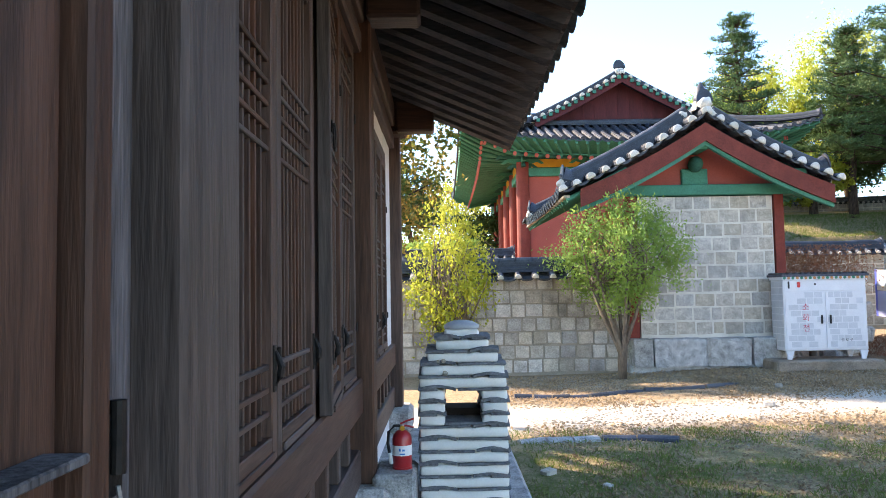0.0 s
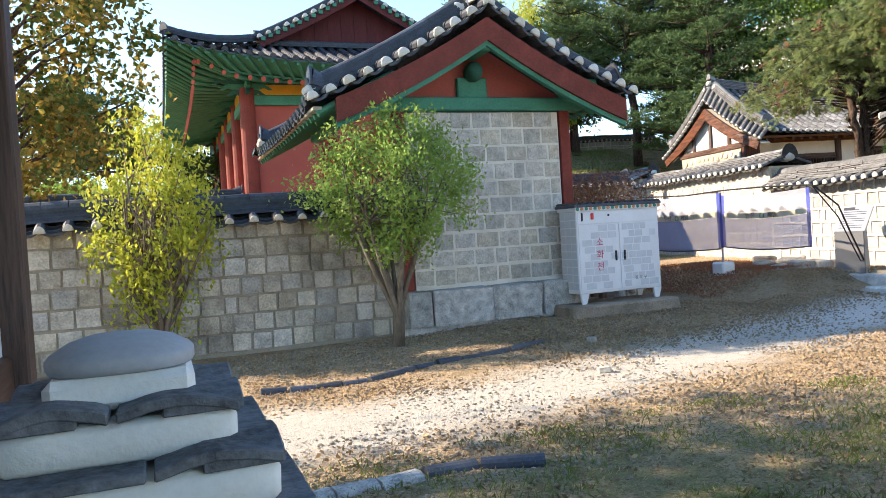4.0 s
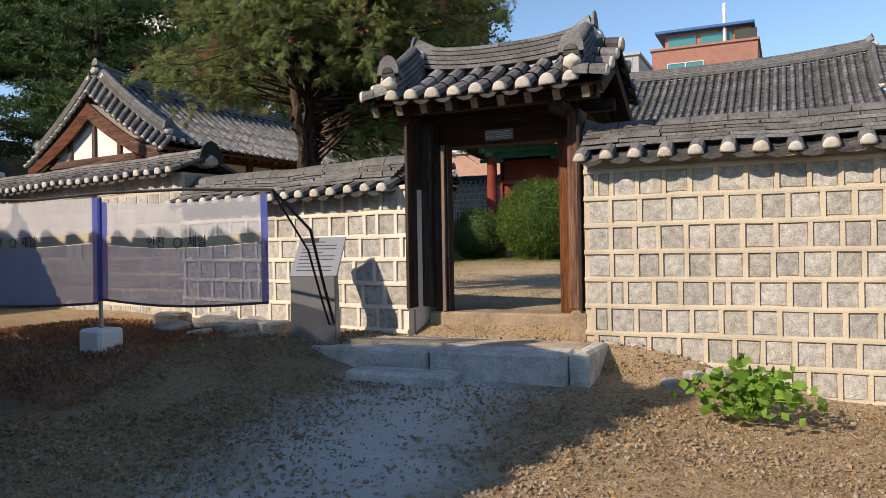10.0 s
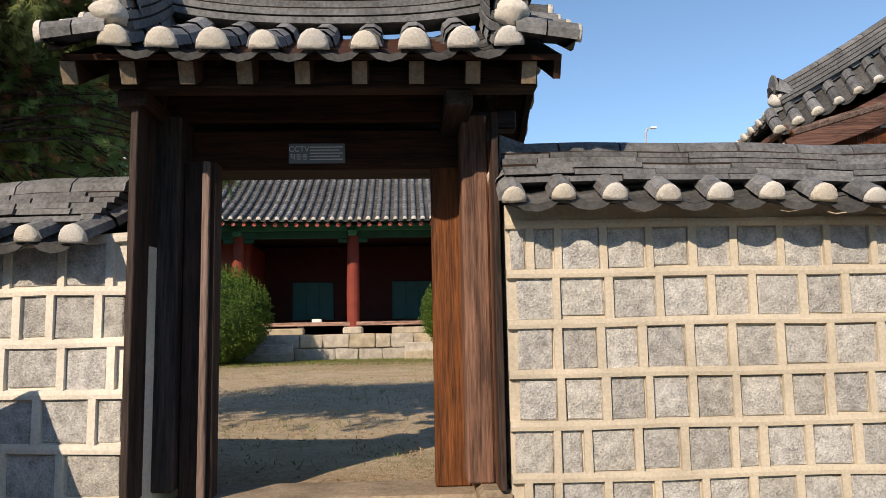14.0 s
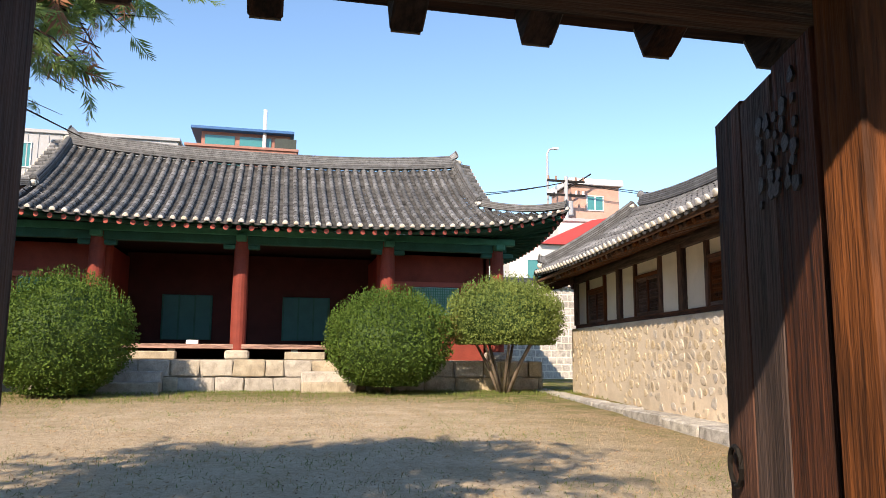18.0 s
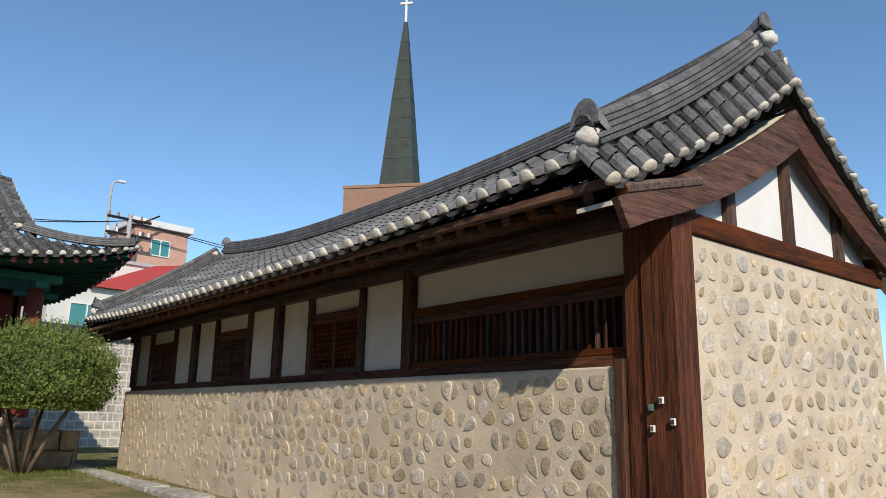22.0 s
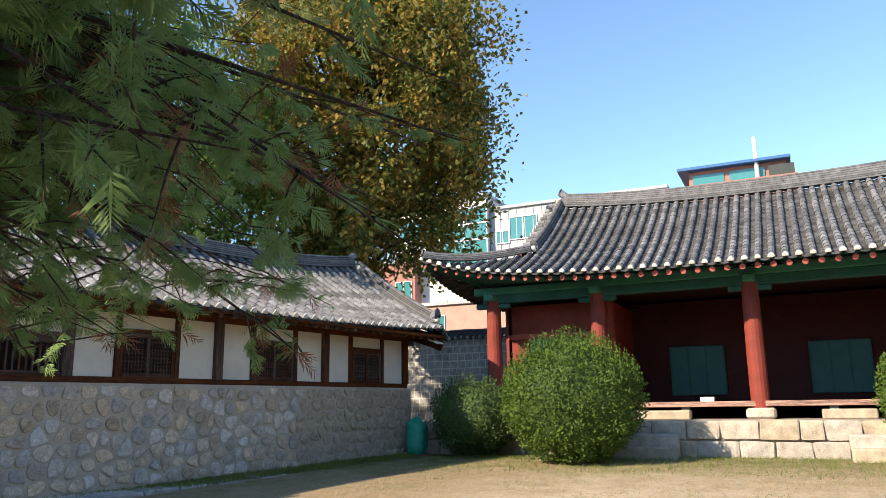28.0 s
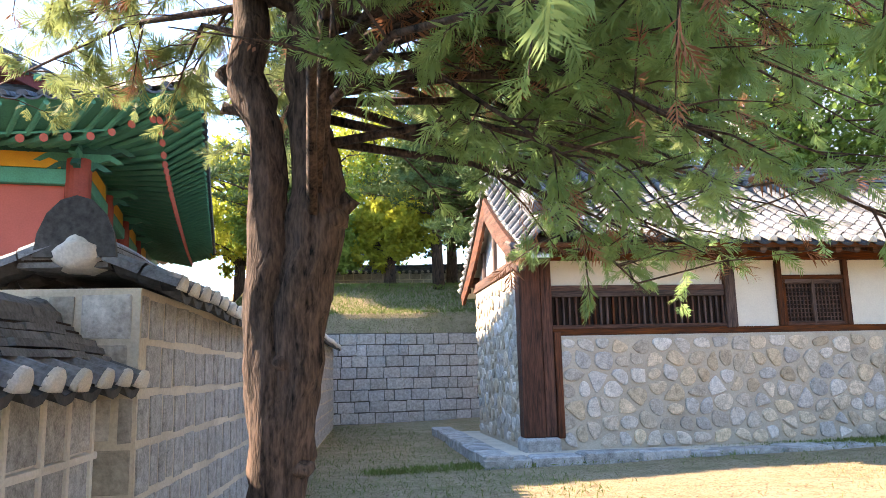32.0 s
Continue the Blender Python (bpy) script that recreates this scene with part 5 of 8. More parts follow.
# floor of the open bays, with its bleached edge, and the wall behind
FLOOR_EDGE = wood("bleached_edge_board", (0.42, 0.24, 0.18), "x", var=0.5)
part("floor_boards", cuboid(HC[1], HC[3], -0.15, 6.5, 2.2, 2.27), RED, hall)
part("floor_edge", cuboid(HC[1] - 0.1, HC[3] + 0.1, -0.2, -0.14, 2.16, 2.3, 0.01), FLOOR_EDGE, hall, "sun-bleached reddish edge board")
for x in (-3.4, -1.9, 1.7, 3.6):
    part("floor_post", cuboid(x - 0.1, x + 0.1, -0.1, 0.1, 1.84, 2.2), TERRACE, hall)
for x0, x1 in ((-3.3, -1.7), (1.4, 2.6), (3.4, 4.4)):
    part("foot_stone", cuboid(x0, x1, -0.75, -0.3, 1.84, 2.08, 0.03), TERRACE, hall)
part("back_wall", cuboid(HC[1], HC[3], 4.6, 4.8, 2.27, 5.6), RED_SHADED, hall)
for x in (-2.0, 2.2):
    d = part("back_door", cuboid(x - 0.85, x + 0.85, 4.5, 4.58, 2.5, 4.1, 0.02), DOOR_G, hall)
    for k in range(4):
        part("door_rail", cuboid(x - 0.85 + 0.55 * k - 0.03, x - 0.85 + 0.55 * k + 0.03, 4.46, 4.5, 2.5, 4.1), GREEN_D, d)
# ceiling coloured near-black as the shade inside the hall
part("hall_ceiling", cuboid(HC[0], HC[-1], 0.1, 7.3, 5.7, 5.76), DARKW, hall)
for x0, x1 in ((HC[0], HC[1]), (HC[3], HC[4])):
    part("bay_wall", cuboid(x0, x1, 1.3, 1.45, 1.84, 5.4), RED, hall)
    part("bay_rail", cuboid(x0, x1, 1.2, 1.3, 4.32, 4.48, 0.01), RED_WALL, hall)
    part("bay_rail", cuboid(x0, x1, 1.2, 1.3, 3.2, 3.35, 0.01), RED_WALL, hall)
    xm = (x0 + x1) / 2
    wn_ = part("bay_window", cuboid(xm - 0.8, xm + 0.8, 1.18, 1.26, 3.35, 4.3, 0.01), BAY_TEAL, hall)
    wbars = bmesh.new()
    for k in range(21):
        box(wbars, xm - 0.8 + 0.08 * k - 0.012, xm - 0.8 + 0.08 * k + 0.012, 1.15, 1.18, 3.37, 4.28)
    for k in range(11):
        box(wbars, xm - 0.8, xm + 0.8, 1.145, 1.175, 3.38 + 0.085 * k, 3.4 + 0.085 * k)
    part("window_lattice", wbars, GREEN, wn_)
for x in (HC[1], HC[3]):
    part("inner_wall", cuboid(x - 0.08, x + 0.08, 1.3, 7.2, 1.84, 5.4), RED, hall)
    part("inner_column", pipe([(x, 1.3, 1.9), (x, 1.3, 5.5)], 0.2, 12), RED, hall)
for x in (HC[0], HC[4]):
    part("end_wall", cuboid(x - 0.1, x + 0.1, 1.3, 7.2, 1.84, 5.4), RED, hall)
part("rear_wall", cuboid(HC[0], HC[4], 7.2, 7.4, 1.84, 5.6), RED, hall)
hroof = new("roof")
hroof.parent = hall
hfront, hend = hip_gable_roof(hroof, -9.0, 10.0, -1.85, 8.9, 5.78, 8.78, -6.1, 7.65, tg=0.38, lift=0.85, lift_r=0.35, sides="fr")
ex = [Vector(hfront(x, 0, -1.85)) + Vector((0, 0.16, -0.17)) for x in (-8.9, -7.5, -6, -4, -2, 0, 2, 4, 6, 7.5, 9, 9.9)]
ins = [Vector((max(HC[0] - 0.4, min(HC[-1] + 0.4, p.x)), 0.1, 5.98)) for p in ex]
eave_rafters(hall, ex, ins, RED_WALL, GREEN_D, step=0.36, r=0.075, soffit=GREEN_D)
ex2 = [Vector(hend(y, 0, 10.0)) + Vector((-0.16, 0, -0.17)) for y in (-1.7, -0.5, 1, 3, 5, 7, 8.5)]
ins2 = [Vector((HC[-1] + 0.1, max(0, min(7.3, p.y)), 5.98)) for p in ex2]
eave_rafters(hall, ex2, ins2, RED_WALL, GREEN_D, step=0.4, r=0.075, soffit=GREEN_D)

# ---- the gabled shed beside the wall ----
shed = thing("storehouse", pose(5.28, 15.4, 0, 0, 0, 90), "small red and green storehouse with a pale stone gable wall", "building")
# local x runs back from the gable, local y to the west, so the gable looks to local -x
sw = new("gable_wall")
sw.parent = shed
sw.matrix_local = pose(0, 1.25, 0, 0, 0, -90)
part("wall_body", cuboid(0, 2.78, 0.0, 0.4, 0.3, 3.62), JOINT_W, sw)
block_courses(sw, PALE_BLOCKS, 2.78, 0.77, 3.64, 10, 0.385, seed=21, gap=0.04, depth=0.08)
plinth = new("plinth")
plinth.parent = sw
rng = random.Random(5)
u = -0.25
for w in (0.39, 1.08, 0.9, 0.85):
    linked("plinth_stone", rng.choice(KERB_BLOCKS), plinth, Matrix.Translation((u + w / 2, -0.12, 0.44)) @ Matrix.Diagonal((w - 0.012, 0.5, 0.56, 1)))
    u += w
part("foundation", cuboid(-0.3, 3.1, -0.3, 0.5, -0.2, 0.2, 0.04), KERB, sw)
for y in (1.38, -1.66):
    part("corner_post", cuboid(-0.02, 0.2, y - 0.1, y + 0.1, 0.7, 3.75, 0.01), RED, shed)
part("side_wall", cuboid(0.2, 5.5, 1.2, 1.4, 0.2, 3.6), RED_WALL, shed)
part("side_wall", cuboid(0.2, 5.5, -1.7, -1.5, 0.2, 3.6), RED_WALL, shed)
part("rear_wall", cuboid(5.3, 5.5, -1.5, 1.2, 0.2, 3.7), RED_WALL, shed)
YM = 0.05
part("tie_beam", cuboid(-0.1, 0.22, -2.0, 1.72, 3.64, 3.86, 0.02), GREEN, shed)
part("beam_bracket", cuboid(-0.16, 0.24, 1.3, 1.75, 3.78, 4.0, 0.03), GREEN, shed)
part("beam_bracket", cuboid(-0.16, 0.24, -2.05, -1.6, 3.78, 4.0, 0.03), GREEN, shed)
part("gable_infill", prism([(-1.7, 3.86), (1.45, 3.86), (YM, 4.85)], "x", 0.06, 0.16), RED_WALL, shed)
part("king_post", cuboid(-0.02, 0.2, YM - 0.27, YM + 0.27, 3.86, 4.2, 0.02), GREEN, shed)
kb = bmesh.new()
bmesh.ops.create_uvsphere(kb, u_segments=10, v_segments=6, radius=0.17)
kb.transform(Matrix.Translation((-0.08, YM, 4.28)) @ Matrix.Diagonal((1.3, 0.9, 1.0, 1)))
part("ridge_beam_end", kb, GREEN_D, shed, smooth=True)
for y in (-1.85, 1.6):
    part("purlin", cuboid(-0.65, 5.6, y - 0.12, y + 0.12, 3.88, 4.08, 0.03), GREEN, shed)
part("ridge_beam", cuboid(-0.65, 5.6, YM - 0.12, YM + 0.12, 4.5, 4.72, 0.03), GREEN, shed)
for sgn in (1, -1):
    n = 8
    y1 = YM + sgn * 2.5
    up = [(YM + (y1 - YM) * i / n, 5.0 - 1.28 * (1 - sag(1 - i / n))) for i in range(n + 1)]
    dn = [(a, z - 0.36) for a, z in up]
    part("barge_board", prism(up + dn[::-1], "x", -0.76, -0.68), BARGE_RED, shed)
    trim = [(a, z - 0.36) for a, z in up] + [(a, z - 0.44) for a, z in up[::-1]]
    part("green_trim", prism(trim, "x", -0.7, -0.6), GREEN, shed)
    ye, ke = (YM + 2.76, 3.52) if sgn > 0 else (y1, 3.66)
    outer = [(-0.6, ye - 0.02 * sgn, ke), (6.0, ye - 0.02 * sgn, ke)]
    inner = [(-0.6, YM + sgn * 1.55, 4.12), (6.0, YM + sgn * 1.55, 4.12)]
    eave_rafters(shed, outer, inner, GREEN, GREEN, step=0.3, r=0.055, soffit=GREEN, split=sgn > 0)
    part("eave_edge", cuboid(-0.65, 6.0, ye - 0.07, ye + 0.07, ke + 0.03, ke + 0.09, 0.01), TERRACE, shed)
sroof = new("roof")
sroof.parent = shed
gable_roof(sroof, -0.85, 6.0, YM - 2.6, YM, YM + 2.88, 3.76, 5.08, lift_e=0.1, lift_r=0.2, pitch=0.32, rad=0.1, verge=0.5, mat=TILE_NEW, split=False, back_split=True, layers=3, rw=0.3, ze_b=3.62, eave_caps=False)
fin = pipe([(-0.55, YM, 5.4), (-0.55, YM, 5.55), (-0.55, YM, 5.7), (-0.55, YM, 5.86)], [0.16, 0.15, 0.1, 0.02], 10)
part("finial", fin, TILE_NEW, sroof, smooth=True)
part("finial_collar", pipe([(-0.55, YM, 5.28), (-0.55, YM, 5.46)], [0.2, 0.16], 10), MORTAR, sroof)

# ---- the timber house beside the start ----
WEATHERED = wood("weathered_wood", (0.13, 0.122, 0.125), "z", rough=0.8, bump=0.6)
LIME = material("chimney_lime", (0.84, 0.82, 0.77), 0.95, var=0.07, scale=7, fine=60, bump=0.3, stain=0.12, obj=False)
WX = -0.575
house = thing("timber_house", pose(WX, 0, 0), "dark brown timber house with lattice shutters and white plaster, in shade", "building")
# local x = 0 is the wall's outer face; the house lies to local -x
part("stone_platform", cuboid(-6.0, 1.19, -5.0, 8.3, -0.3, 0.25, 0.03), KERB, house)
part("plinth_wall", cuboid(-0.2, -0.02, -5.0, 8.12, 0.25, 0.5), WHITEWASH, house)
HP = (-3.4, 4.95, 8.22)
for y in HP:
    part("post", cuboid(-0.16, 0.118, y - 0.1, y + 0.1, 0.5, 3.75, 0.012), HOUSE["z"], house)
    part("base_stone", cuboid(-0.25, 0.22, y - 0.26, y + 0.26, 0.25, 0.5, 0.04), KERB, house)
part("near_post", cuboid(-0.16, 0.115, 1.34, 1.7, 0.5, 3.75, 0.012), HOUSE["z"], house)
part("sill_beam", cuboid(-0.12, 0.045, -5.0, 8.12, 0.945, 1.178, 0.012), HOUSE["y"], house)
part("foot_beam", cuboid(-0.14, 0.03, -5.0, 8.12, 0.5, 0.72, 0.012), HOUSE["y"], house)
part("head_beam", cuboid(-0.12, 0.06, -5.0, 8.2, 3.3, 3.44, 0.012), HOUSE["y"], house)
part("top_beam", cuboid(-0.14, 0.08, -5.0, 8.2, 3.5, 3.75, 0.012), HOUSE["y"], house)
part("upper_plaster", cuboid(-0.1, -0.03, -5.0, 8.12, 3.44, 3.5), WHITEWASH, house)
# near-black sheet as the unlit room behind shutters and openings
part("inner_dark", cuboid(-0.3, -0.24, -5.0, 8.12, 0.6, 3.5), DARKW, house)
for a, c in zip(HP, HP[1:]):
    n = max(3, round((c - a) / 0.42))
    for i in range(n):
        y = a + 0.13 + (c - a - 0.26) * i / n
        w = (c - a - 0.26) / n
        # dark openings between the studs, their shade made as near-black slabs
        part("low_panel", cuboid(-0.1, -0.075, y + 0.03, y + w - 0.03, 0.72, 0.945), DARKW, house)
        part("low_stud", cuboid(-0.1, 0.012, y - 0.045, y + 0.045, 0.72, 0.945, 0.006), HOUSE["z"], house)


def shutter(y0, y1, z0, z1, turn, hinge_hi, label, bands=((1.333, 3), (2.185, 5), (2.96, 3))):
    """A lattice shutter: dense uprights, with bands of cross bars; bands: the lowest bar's height and the count."""
    w = y1 - y0
    s = thing("lattice_shutter", pose(WX, y1 if hinge_hi else y0, 0, 0, 0, turn), label, "shutter", group="lattice shutters")
    sg = -1 if hinge_hi else 1

    def bar(nm, a, b, x0, x1, c, d, mat, bevel=0.004):
        lo, hi = sorted((sg * a, sg * b))
        return part(nm, cuboid(x0, x1, lo, hi, c, d, bevel), mat, s)

    for a, b, c, d, ax in ((0, 0.07, z0, z1, "z"), (w - 0.07, w, z0, z1, "z"), (0.07, w - 0.07, z0, z0 + 0.08, "y"), (0.07, w - 0.07, z1 - 0.09, z1, "y")):
        bar("frame", a, b, -0.035, 0.024, c, d, HOUSE[ax])
    bar("frame_lip", 0.07, w - 0.07, 0.024, 0.034, z0 + 0.006, z0 + 0.034, HOUSE["y"], 0.003)
    bar("backing", 0.06, w - 0.06, -0.034, -0.026, z0 + 0.05, z1 - 0.05, BROWN["z"])
    n = max(5, round((w - 0.14) / 0.066))
    for i in range(1, n):
        a = 0.07 + (w - 0.14) * i / n
        bar("upright", a - 0.008, a + 0.008, -0.024, 0.006, z0 + 0.08, z1 - 0.09, HOUSE["z"], 0.002)
    for low, count in bands:
        for k in range(count):
            z = low + 0.074 * k
            bar("cross_bar", 0.068, w - 0.068, -0.012, 0.014, z - 0.009, z + 0.009, HOUSE["y"], 0.003)
    if "ajar" in label:
        part("ring_pull", pipe([(0.04, sg * (w - 0.05) + 0.06 * math.cos(a), z0 + 1.24 + 0.06 * math.sin(a)) for a in [2 * math.pi * i / 16 for i in range(17)]], 0.006, 6), IRON, s)
        bar("ring_plate", w - 0.07, w - 0.03, 0.025, 0.035, z0 + 1.26, z0 + 1.32, IRON)
    # iron latch and hinges
    a = w - 0.05
    part("latch", pipe([(0.03, sg * a, z0 + 0.24), (0.045, sg * a, z0 + 0.27), (0.05, sg * a, z0 + 0.3), (0.03, sg * a, z0 + 0.35)], [0.008, 0.013, 0.012, 0.006], 8), IRON, s)
    bar("latch_plate", a - 0.018, a + 0.018, 0.024, 0.03, z0 + 0.22, z0 + 0.37, IRON, 0.002)
    bar("hinge", 0.0, 0.015, 0.02, 0.035, z0 + 0.3, z0 + 0.36, IRON)
    bar("hinge", 0.0, 0.015, 0.02, 0.035, z1 - 0.5, z1 - 0.44, IRON)
    return s


shutter(1.72, 2.48, 1.18, 3.29, 0, False, "closed dark brown wooden lattice shutter")
shutter(2.485, 3.21, 1.18, 3.29, 0, False, "closed dark brown wooden lattice shutter")
shutter(3.3, 4.03, 1.18, 3.29, 4.5, True, "dark brown wooden lattice shutter standing slightly ajar")
shutter(4.035, 4.7, 1.18, 3.29, 0, True, "closed dark brown wooden lattice shutter")
part("mid_post", cuboid(-0.1, 0.0, 3.215, 3.28, 1.178, 3.3, 0.008), HOUSE["z"], house)
part("white_jamb", cuboid(-0.08, 0.0, 5.02, 6.15, 1.178, 3.3), WHITEWASH, house)
part("white_jamb", cuboid(-0.08, 0.0, 7.3, 8.12, 1.178, 3.3), WHITEWASH, house)
for y0, y1, hi in ((6.2, 6.74, False), (6.745, 7.28, True)):
    shutter(y0, y1, 1.18, 3.0, 0, hi, "closed dark brown wooden lattice shutter", ((1.333, 3), (1.88, 5), (2.6, 3)))
part("lintel_board", cuboid(-0.08, 0.02, 6.15, 7.3, 3.002, 3.09, 0.006), HOUSE["y"], house)
part("over_plaster", cuboid(-0.08, -0.005, 6.15, 7.3, 3.09, 3.3), WHITEWASH, house)
# the wall nearer than the shutters: plank doors folded back against the post
for k in range(7):
    y = -3.1 + 0.608 * k
    part("door_plank", cuboid(-0.06, -0.01, y, y + 0.59, 1.12, 3.3, 0.006), HOUSE["z"], house)
    part("door_stile", cuboid(-0.01, 0.012, y, y + 0.1, 1.12, 3.3, 0.005), HOUSE["z"], house)
fold = thing("folded_door", pose(WX, 1.155, 0), "dark weathered plank door folded back, with an iron hinge", "door")
part("door_edge", cuboid(-0.06, 0.02, 0.084, 0.184, 1.12, 3.3, 0.01), WEATHERED, fold, "grey weathered edge board")
part("inner_edge", cuboid(-0.06, 0.03, 0.0, 0.08, 1.12, 3.3, 0.008), HOUSE["z"], fold)
part("hinge", pipe([(0.035, 0.095, 1.42), (0.035, 0.095, 1.54)], 0.013, 10), IRON, fold)
part("hinge_plate", cuboid(0.02, 0.026, 0.075, 0.135, 1.38, 1.52, 0.002), IRON, fold)
part("hook", pipe([(0.035, 0.095, 1.4), (0.04, 0.1, 1.36), (0.035, 0.105, 1.33), (0.03, 0.1, 1.35)], 0.004, 6), STEEL, fold)
part("ledge", cuboid(-0.01, 0.06, 0.75, 1.1, 1.47, 1.485, 0.003), WEATHERED, house)
part("end_wall", cuboid(-6.0, -0.16, 8.12, 8.25, 0.3, 3.7), WHITEWASH, house)
part("far_wall", cuboid(-6.1, -6.0, -5.0, 8.2, 0.3, 3.7), WHITEWASH, house)
part("near_wall", cuboid(-6.0, -0.2, -5.1, -5.0, 0.3, 3.7), WHITEWASH, house)
part("house_ceiling", cuboid(-6.0, -0.1, -5.0, 8.2, 3.7, 3.76), HOUSE["y"], house)
# eaves
eave_rafters(house, [(1.32, y, 3.3) for y in (-5, 8.0)], [(-0.18, y, 3.95) for y in (-5, 8.0)], HOUSE["x"], HOUSE["x"], step=0.33, r=0.07, soffit=EAVEW, split=False)
part("purlin_end", cuboid(-0.14, 0.2, 7.9, 8.2, 3.42, 3.78, 0.02), HOUSE["y"], house)
part("bracket_end", cuboid(0.1, 0.45, 4.74, 4.98, 3.5, 3.72, 0.02), HOUSE["x"], house)
part("bracket_end", cuboid(0.1, 0.5, 7.8, 8.0, 3.42, 3.75, 0.02), HOUSE["x"], house)
house_roof = new("roof")
house_roof.parent = house
house_roof.matrix_local = pose(0.125, 0, 0, 0, 0, 90)
gable_roof(house_roof, -5.6, 8.25, -1.3, 2.9, 7.1, 3.42, 5.9, lift_e=0.1, lift_r=0.3, verge=0.45, split=False, pitch=0.3, caps=False)


# ---- the stub chimney of tiles and lime ----
CHIM_TILE = material("chimney_tile", (0.15, 0.155, 0.165), 0.8, var=0.5, scale=9, fine=50, bump=0.6, stain=0.35, obj=False, island=0.3)
CHIM_CAP = material("smooth_cap_tile", (0.42, 0.43, 0.45), 0.6, var=0.12, scale=6, fine=60, bump=0.12, stain=0.3, obj=False)
chim = thing("tile_chimney", pose(0.12, 5.34, 0.008), "low square chimney of stacked dark roof tiles and white lime", "chimney")
rng = random.Random(4)
N, HOLE = 14, 0.125
TAPER = {10: 0.297, 11: 0.284, 12: 0.245, 13: 0.185}


def chimney_tile(a, b, z, front, bend, thick, deep=0.13):
    """One old roof tile laid flat in a course, straight or arched, its edge to the front."""
    m = 8
    tip = rng.uniform(-0.004, 0.004)
    top = [(a + (b - a) * q / m, z + thick + bend * math.sin(math.pi * q / m) + tip * (2 * q / m - 1) + rng.uniform(-0.0012, 0.0012)) for q in range(m + 1)]
    low = [(p, t - thick) for p, t in top]
    return prism(top + low[::-1], "y", front, front + deep)


for k in range(N):
    z = 0.25 + 0.082 * k
    half = TAPER.get(k, 0.3)
    inner = half - 0.006
    open_lime, open_tile = 7 <= k <= 9, 7 <= k <= 8
    for x0, x1 in ((-inner, -HOLE), (HOLE, inner)) if open_lime else ((-inner, inner),):
        bm = cuboid(x0, x1, -inner, inner, z - 0.004, z + 0.064, 0.012)
        bmesh.ops.subdivide_edges(bm, edges=[e for e in bm.edges if e.calc_length() > 0.15], cuts=5, use_grid_fill=True)
        for v in bm.verts:
            v.co += 0.007 * Vector((noise.noise(v.co * 14), noise.noise(v.co * 14 + Vector((5, 0, 0))), 0.4 * noise.noise(v.co * 14 + Vector((0, 9, 0)))))
        part("lime_course", bm, LIME, chim, smooth=True)
    for side in range(4):
        turn = pose(0, 0, 0, 0, 0, 90 * side)
        short = 0.42 if (k + side) % 2 else 0.6
        cut = -half + 2 * half * (0.5 if k == 13 else short) + rng.uniform(-0.015, 0.015)
        spans = [(-half, cut - 0.006, short < 0.5 or k == 13), (cut + 0.006, half, short > 0.5 or k == 13)]
        if open_tile and side in (0, 2):
            spans = [(-half, -HOLE + 0.01, True), (HOLE - 0.01, half, True)]
        for a, b, arch in spans:
            bend = rng.uniform(0.014, 0.022) if arch else rng.uniform(-0.002, 0.003)
            bm = chimney_tile(a, b, z + 0.062, -half - rng.uniform(0.002, 0.01), bend, rng.uniform(0.018, 0.021) if arch else rng.uniform(0.015, 0.018))
            bmesh.ops.bevel(bm, geom=bm.edges[:], offset=0.003, segments=1, affect="EDGES")
            bm.transform(turn)
            part("tile", bm, CHIM_TILE, chim)
part("sill_tile", cuboid(-HOLE - 0.005, HOLE + 0.005, -0.3, 0.16, 0.822, 0.842, 0.006), CHIM_TILE, chim)
# near-black block that plays the shade at the back of the flue
part("flue_dark", cuboid(-HOLE - 0.001, HOLE + 0.001, 0.0, 0.27, 0.843, 0.89), DARKW, chim)
zc = 0.25 + 0.082 * N
part("lime_course", cuboid(-0.12, 0.12, -0.12, 0.12, zc - 0.008, zc + 0.05, 0.014), LIME, chim)
capb = bmesh.new()
rings = [[capb.verts.new((r * math.copysign(abs(math.cos(t)) ** 0.72, math.cos(t)), r * math.copysign(abs(math.sin(t)) ** 0.72, math.sin(t)), zc + h)) for t in [2 * math.pi * i / 32 for i in range(32)]] for r, h in ((0.112, 0.05), (0.121, 0.053), (0.125, 0.06), (0.125, 0.074), (0.12, 0.08), (0.092, 0.097), (0.055, 0.108), (0.018, 0.112))]
for r0, r1 in zip(rings, rings[1:]):
    for i in range(32):
        capb.faces.new((r0[i], r0[(i + 1) % 32], r1[(i + 1) % 32], r1[i]))
capb.faces.new(rings[0][::-1])
capb.faces.new(rings[-1])
part("cap_tile", capb, CHIM_CAP, chim, "smooth domed grey cap tile", smooth=True)
for x, k, r in ((-0.13, 11, 0.018), (-0.165, 11, 0.014), (-0.12, 10, 0.02)):
    single("pebble", lump_mesh(Vector((0.12 + x, 5.34 - TAPER[k] + 0.005, 0.258 + 0.082 * k + 0.083 + r * 0.6)), r), EARTH, "small tan pebble lying on a tile of the chimney", "pebble", "pebbles", smooth=True)

# ---- the big painted shrine hall behind ----
temple = thing("shrine_hall", pose(7.55, 38.0, 0, 0, 0, 90), "large shrine hall painted red and green under a tiled hip-and-gable roof", "building")
